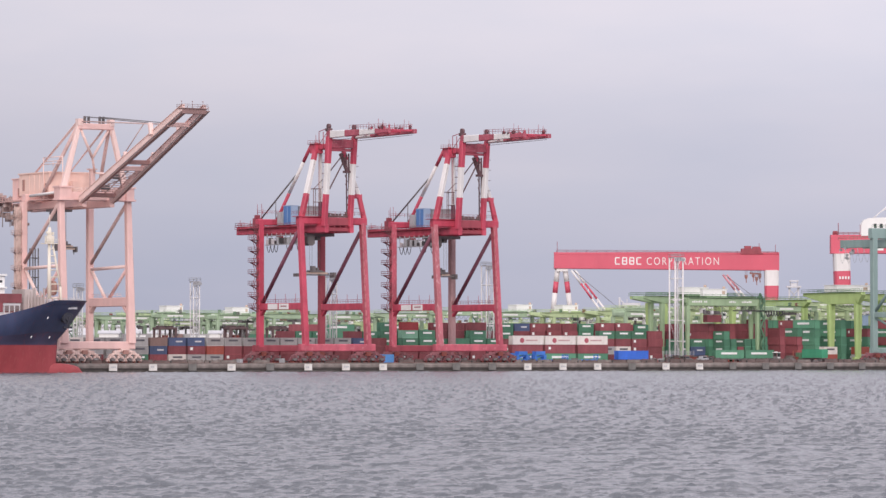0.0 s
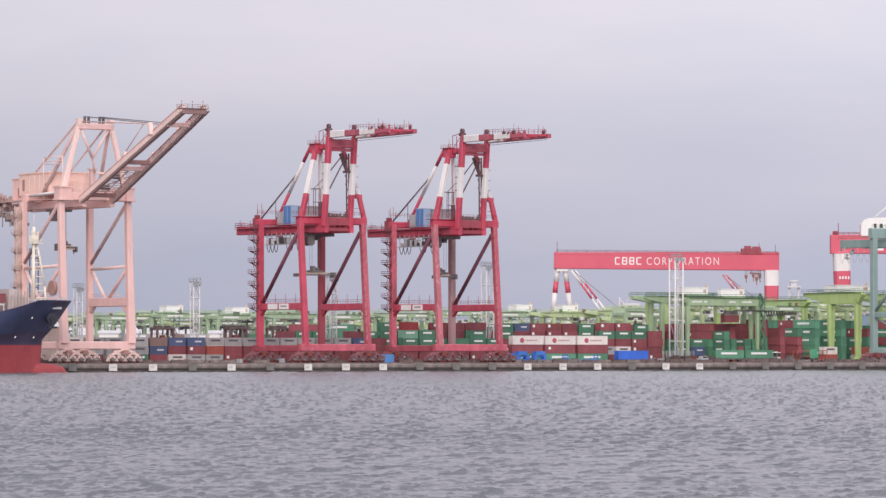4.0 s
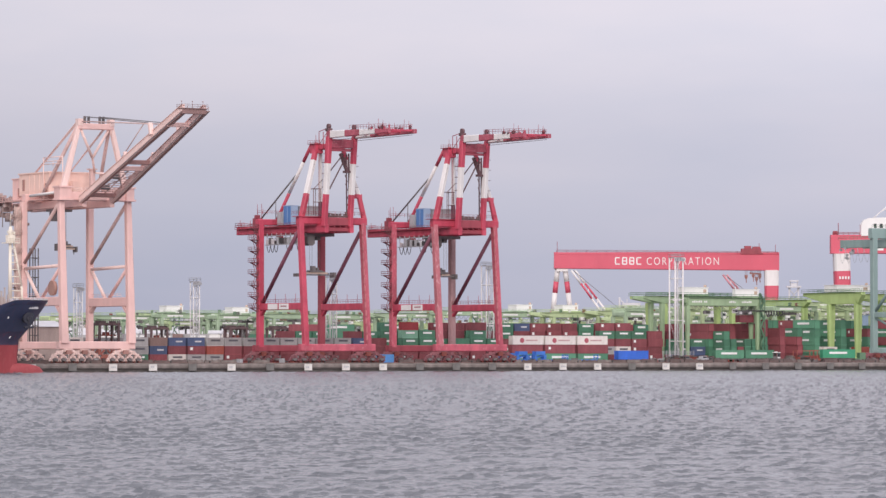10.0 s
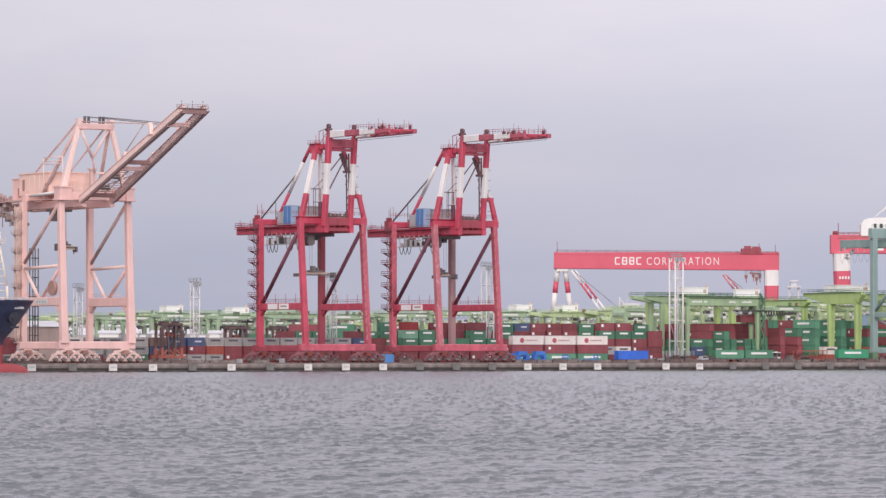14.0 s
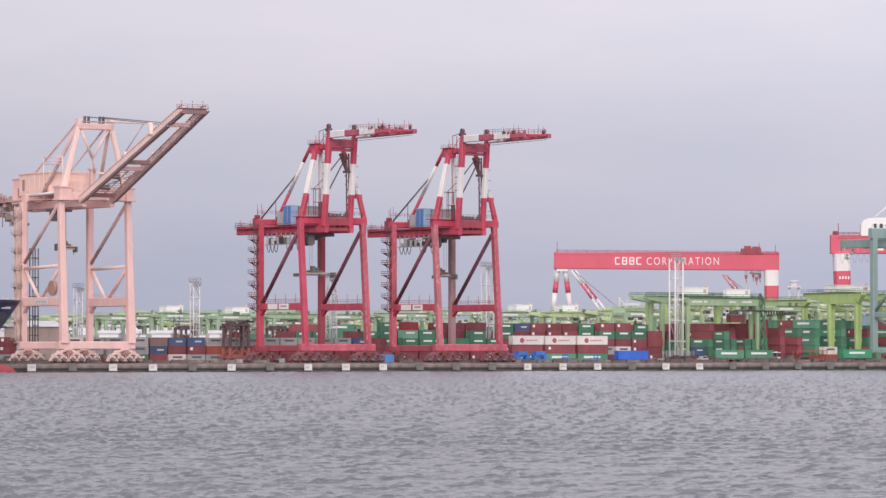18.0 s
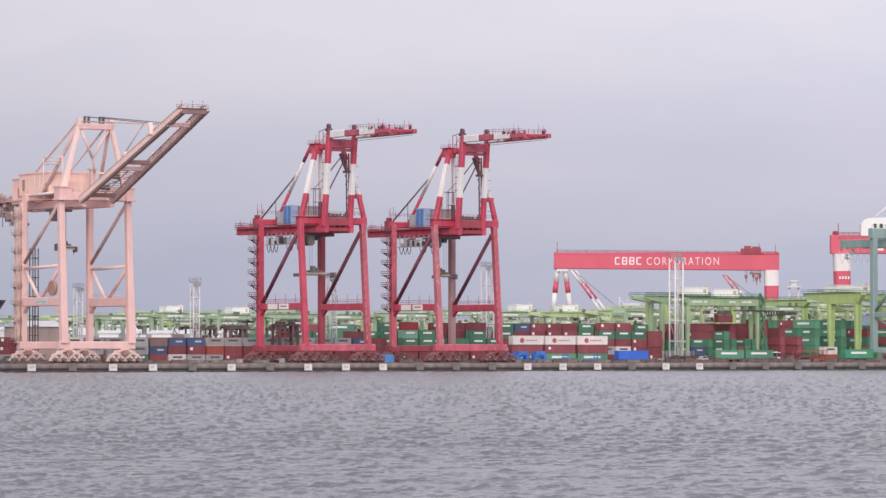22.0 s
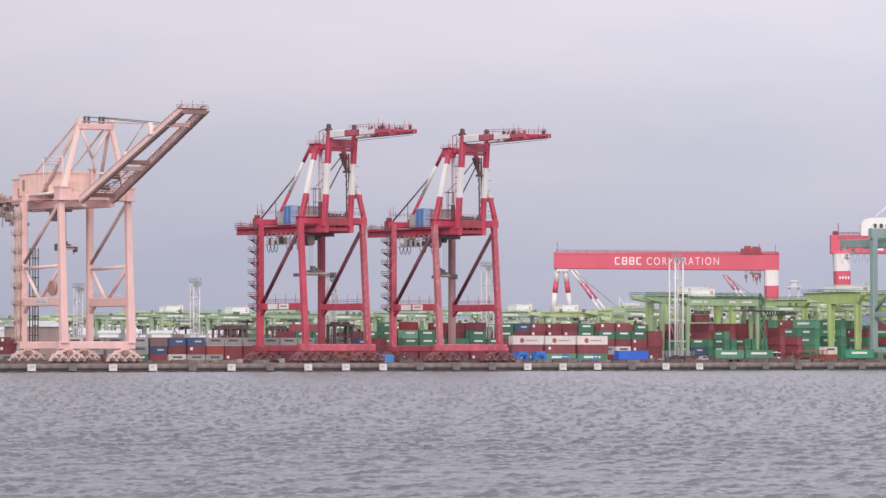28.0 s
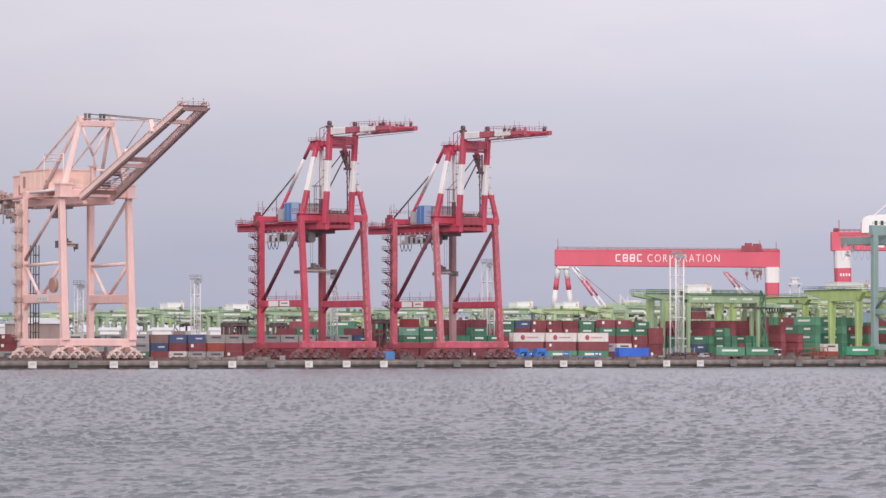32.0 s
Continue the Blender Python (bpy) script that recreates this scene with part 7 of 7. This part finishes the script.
def gear_heaps():
    """Spreader frames, stacked pallets and crates in muddy heaps behind the crane rail."""
    rng = random.Random(77)
    for x0, x1, n in ((152.0, 169.5, 26), (196.0, 210.5, 14), (236.0, 250.0, 10), (149.0, 155.0, 5)):
        for i in range(n):
            x, y = rng.uniform(x0, x1), rng.uniform(32.8, 35.8)
            k = rng.randrange(3)
            mat, word = rng.choice(((BROWN, "muddy brown"), (DARK, "dark grey"), (BROWN, "muddy brown"), (RUST, "rust-red"), (CONC, "dusty grey")))
            w, d, h = rng.uniform(1.2, 3.2), rng.uniform(1.0, 1.5), rng.uniform(0.9, 2.3)
            bm = bmesh.new()
            if k == 0:
                for s in range(int(h / 0.24)):
                    block(bm, -w / 2, w / 2, -d / 2, d / 2, s * 0.24 + 0.16, s * 0.24 + 0.2)
                    for e in (-w / 2, -0.06, w / 2 - 0.12):
                        block(bm, e, e + 0.12, -d / 2, d / 2, s * 0.24, s * 0.24 + 0.16)
                ob = piece("pallet_stack", bm, mat, f"{word} pile of pallets on the quay", "pallets", "heaps of quay gear")
            elif k == 1:
                for e in (-w / 2, w / 2 - 0.14):
                    for f in (-d / 2, d / 2 - 0.14):
                        block(bm, e, e + 0.14, f, f + 0.14, 0, h)
                    block(bm, e, e + 0.14, -d / 2 + 0.14, d / 2 - 0.14, h - 0.16, h)
                block(bm, -w / 2 + 0.14, w / 2 - 0.14, -d / 2, -d / 2 + 0.12, h - 0.18, h - 0.02)
                block(bm, -w / 2 + 0.14, w / 2 - 0.14, d / 2 - 0.12, d / 2, h - 0.18, h - 0.02)
                block(bm, -w / 2 + 0.14, w / 2 - 0.14, -d / 2 + 0.1, d / 2 - 0.1, 0, h * 0.55)
                ob = piece("gear_cage", bm, mat, f"{word} open steel cage half full of gear", "cage", "heaps of quay gear")
            else:
                block(bm, -w / 2, w / 2, -d / 2, d / 2, 0.12, h)
                for e in (-w / 2 + 0.1, w / 2 - 0.3):
                    block(bm, e, e + 0.2, -d / 2, d / 2, 0, 0.12)
                block(bm, -w / 2 - 0.05, w / 2 + 0.05, -d / 2 - 0.05, d / 2 + 0.05, h, h + 0.08)
                ob = piece("crate", bm, mat, f"{word} crate on bearers on the quay", "crate", "heaps of quay gear")
            ob.matrix_world = pose(x, y, DECK, 0, 0, rng.uniform(-25, 25))





BROWN = paint("muddy_brown_steel", (0.125, 0.092, 0.088), 0.8, vary=0.35, wear=0.6, dirt=(0.09, 0.07, 0.065))


def clutter():
    """Low gear along the quay: boxes, drums, ropes and tyres under the cranes."""
    rng = random.Random(21)
    for i in range(150):
        x = rng.uniform(-105, 255)
        y = rng.choice((6.5, 9.0, 24.0, 33.6, 34.8))
        k = i % 3
        if k == 0:
            w, d, h = rng.uniform(0.8, 2.4), rng.uniform(0.6, 1.4), rng.uniform(0.5, 1.5)
            mat, word = rng.choice(((DARK, "dark"), (RUST, "rusty"), (GREY, "grey"), (DKRED, "dark red"), (DARK, "dark"), (BROWN, "brown")))
            ob = piece("gear_box", shape((block, -w / 2, w / 2, -d / 2, d / 2, 0, h), (block, -w / 2 - 0.04, w / 2 + 0.04, -d / 2 - 0.04, d / 2 + 0.04, h, h + 0.08)), mat, f"{word} steel gear box on the quay deck", "box", "quay gear boxes")
        elif k == 1:
            ob = piece("drum", shape((tube, (0, 0, 0), (0, 0, 0.9), 0.3, 10), (tube, (0, 0, 0.3), (0, 0, 0.36), 0.33, 10), (tube, (0, 0, 0.6), (0, 0, 0.66), 0.33, 10)), rng.choice((BROWN, RUST, DARK)), "steel drum standing on the quay deck", "drum", "drums")
        else:
            h = rng.uniform(0.5, 1.1)
            ob = piece("lashing_bin", shape((block, -1.0, 1.0, -0.6, 0.6, 0.12, 0.2), (block, -1.0, -0.94, -0.6, 0.6, 0.2, h), (block, 0.94, 1.0, -0.6, 0.6, 0.2, h), (block, -0.94, 0.94, -0.6, -0.54, 0.2, h), (block, -0.94, 0.94, 0.54, 0.6, 0.2, h), (block, -0.9, -0.7, -0.5, 0.5, 0, 0.12), (block, 0.7, 0.9, -0.5, 0.5, 0, 0.12)), rng.choice((RUST, BROWN, DARK)), "low steel bin for lashing rods", "bin", "lashing bins")
        ob.matrix_world = pose(x, y, DECK, 0, 0, rng.uniform(0, 360))


clutter()
gear_heaps()


def quay_barriers():
    """A broken line of low concrete and steel guards behind the waterside crane rail."""
    rng = random.Random(31)
    meshes = []
    for h, mat in ((0.75, BROWN), (0.95, BROWN), (0.85, CONC), (1.1, BROWN)):
        bm = bmesh.new()
        beam(bm, (0, 0, h * 0.3), (5.4, 0, h * 0.3), 0.8, h * 0.6)
        beam(bm, (0.05, 0, h * 0.75), (5.35, 0, h * 0.75), 0.4, h * 0.5)
        for x in (0.6, 2.7, 4.8):
            block(bm, x - 0.12, x + 0.12, -0.3, 0.3, h, h + 0.18)
        meshes.append(mesh_of("guard_block", bm, mat))
    x = -112.0
    while x < 262:
        if rng.random() < 0.82:
            ob = tagged(new("guard_block", rng.choice(meshes)), "low dirty brown guard block along the quay", "barrier", "guard blocks along the quay")
            ob.matrix_world = pose(x, 5.6 + rng.uniform(-0.15, 0.15), DECK, 0, 0, rng.uniform(-1.5, 1.5))
        x += 5.75


quay_barriers()


# ---- what moves ----
def motions():
    ship_rows = [(0, -97.4), (2, -99.8), (6, -105.0), (8, -107.5), (10, -109.8), (13, -113.4), (14, -114.4), (17, -117.3), (19, -119.9), (20, -121.2), (22, -123.2), (25, -126.1), (28, -128.9), (32, -132.4)]
    walk(ship, [(t, pose(x, -22.0, 0.0)) for t, x in ship_rows])
    run = [(0, -107), (7, -76.8), (8, -72.5), (9, -66.2), (10, -58.6), (12, -48.2), (13, -42.6), (14, -36.8), (16.5, -21.2), (17, -18.3), (17.5, -15.5), (18, -12.9), (20, -4.7),
           (22, 4.9), (23, 8.9), (25, 15.9), (28, 25.0), (29, 27.4), (30, 30.5), (31, 34.0), (32, 39.3)]
    walk(carrier, [(t, pose(x, 36.2, DECK)) for t, x in run])
    creep = [(0, 57.5), (3, 56.9), (6, 55.2), (9, 53.4), (12, 57.5), (17, 64.4), (20, 70.2), (23, 75.3), (25, 77.6), (28, 81.6), (30, 82.3), (32, 85.1)]
    walk(far_carrier, [(t, pose(x + 1.2, 210.0, DECK)) for t, x in creep])
    turn = [(0, 203.1, 85), (1, 202.2, 78), (2, 201.7, 70), (3, 201.9, 62), (4, 202.9, 50), (5.5, 205.1, 28), (7, 207.7, 6), (8, 209.4, -6), (10, 212.8, -12), (12, 216.2, -10), (14, 218.9, -5), (17, 220.3, -2), (20, 221.1, 0), (32, 221.6, 0)]
    walk(truck, [(t, pose(x, 24.0, DECK, 0, 0, a)) for t, x, a in turn])
    slide = [(0, 12.2), (2, 16.9), (3.5, 19.1), (6, 21.5), (8, 24.3), (10, 25.8), (13, 26.4), (17, 23.4), (19, 20.6), (22, 16.9), (24, 13.9), (28, 7.2), (32, 5.4)]
    walk(near_trolley, [(t, pose(x, 0, 0)) for t, x in slide])
    walk(wave_a, [(t, pose(EYE[0] - 0.60 * t + 9, EYE[1] - 1.0 * t + 12, 0)) for t in (0, 16, 32)])
    walk(wave_b, [(t, pose(EYE[0] - 0.95 * t + 12, EYE[1] - 0.75 * t + 10, 0)) for t in (0, 16, 32)])


motions()
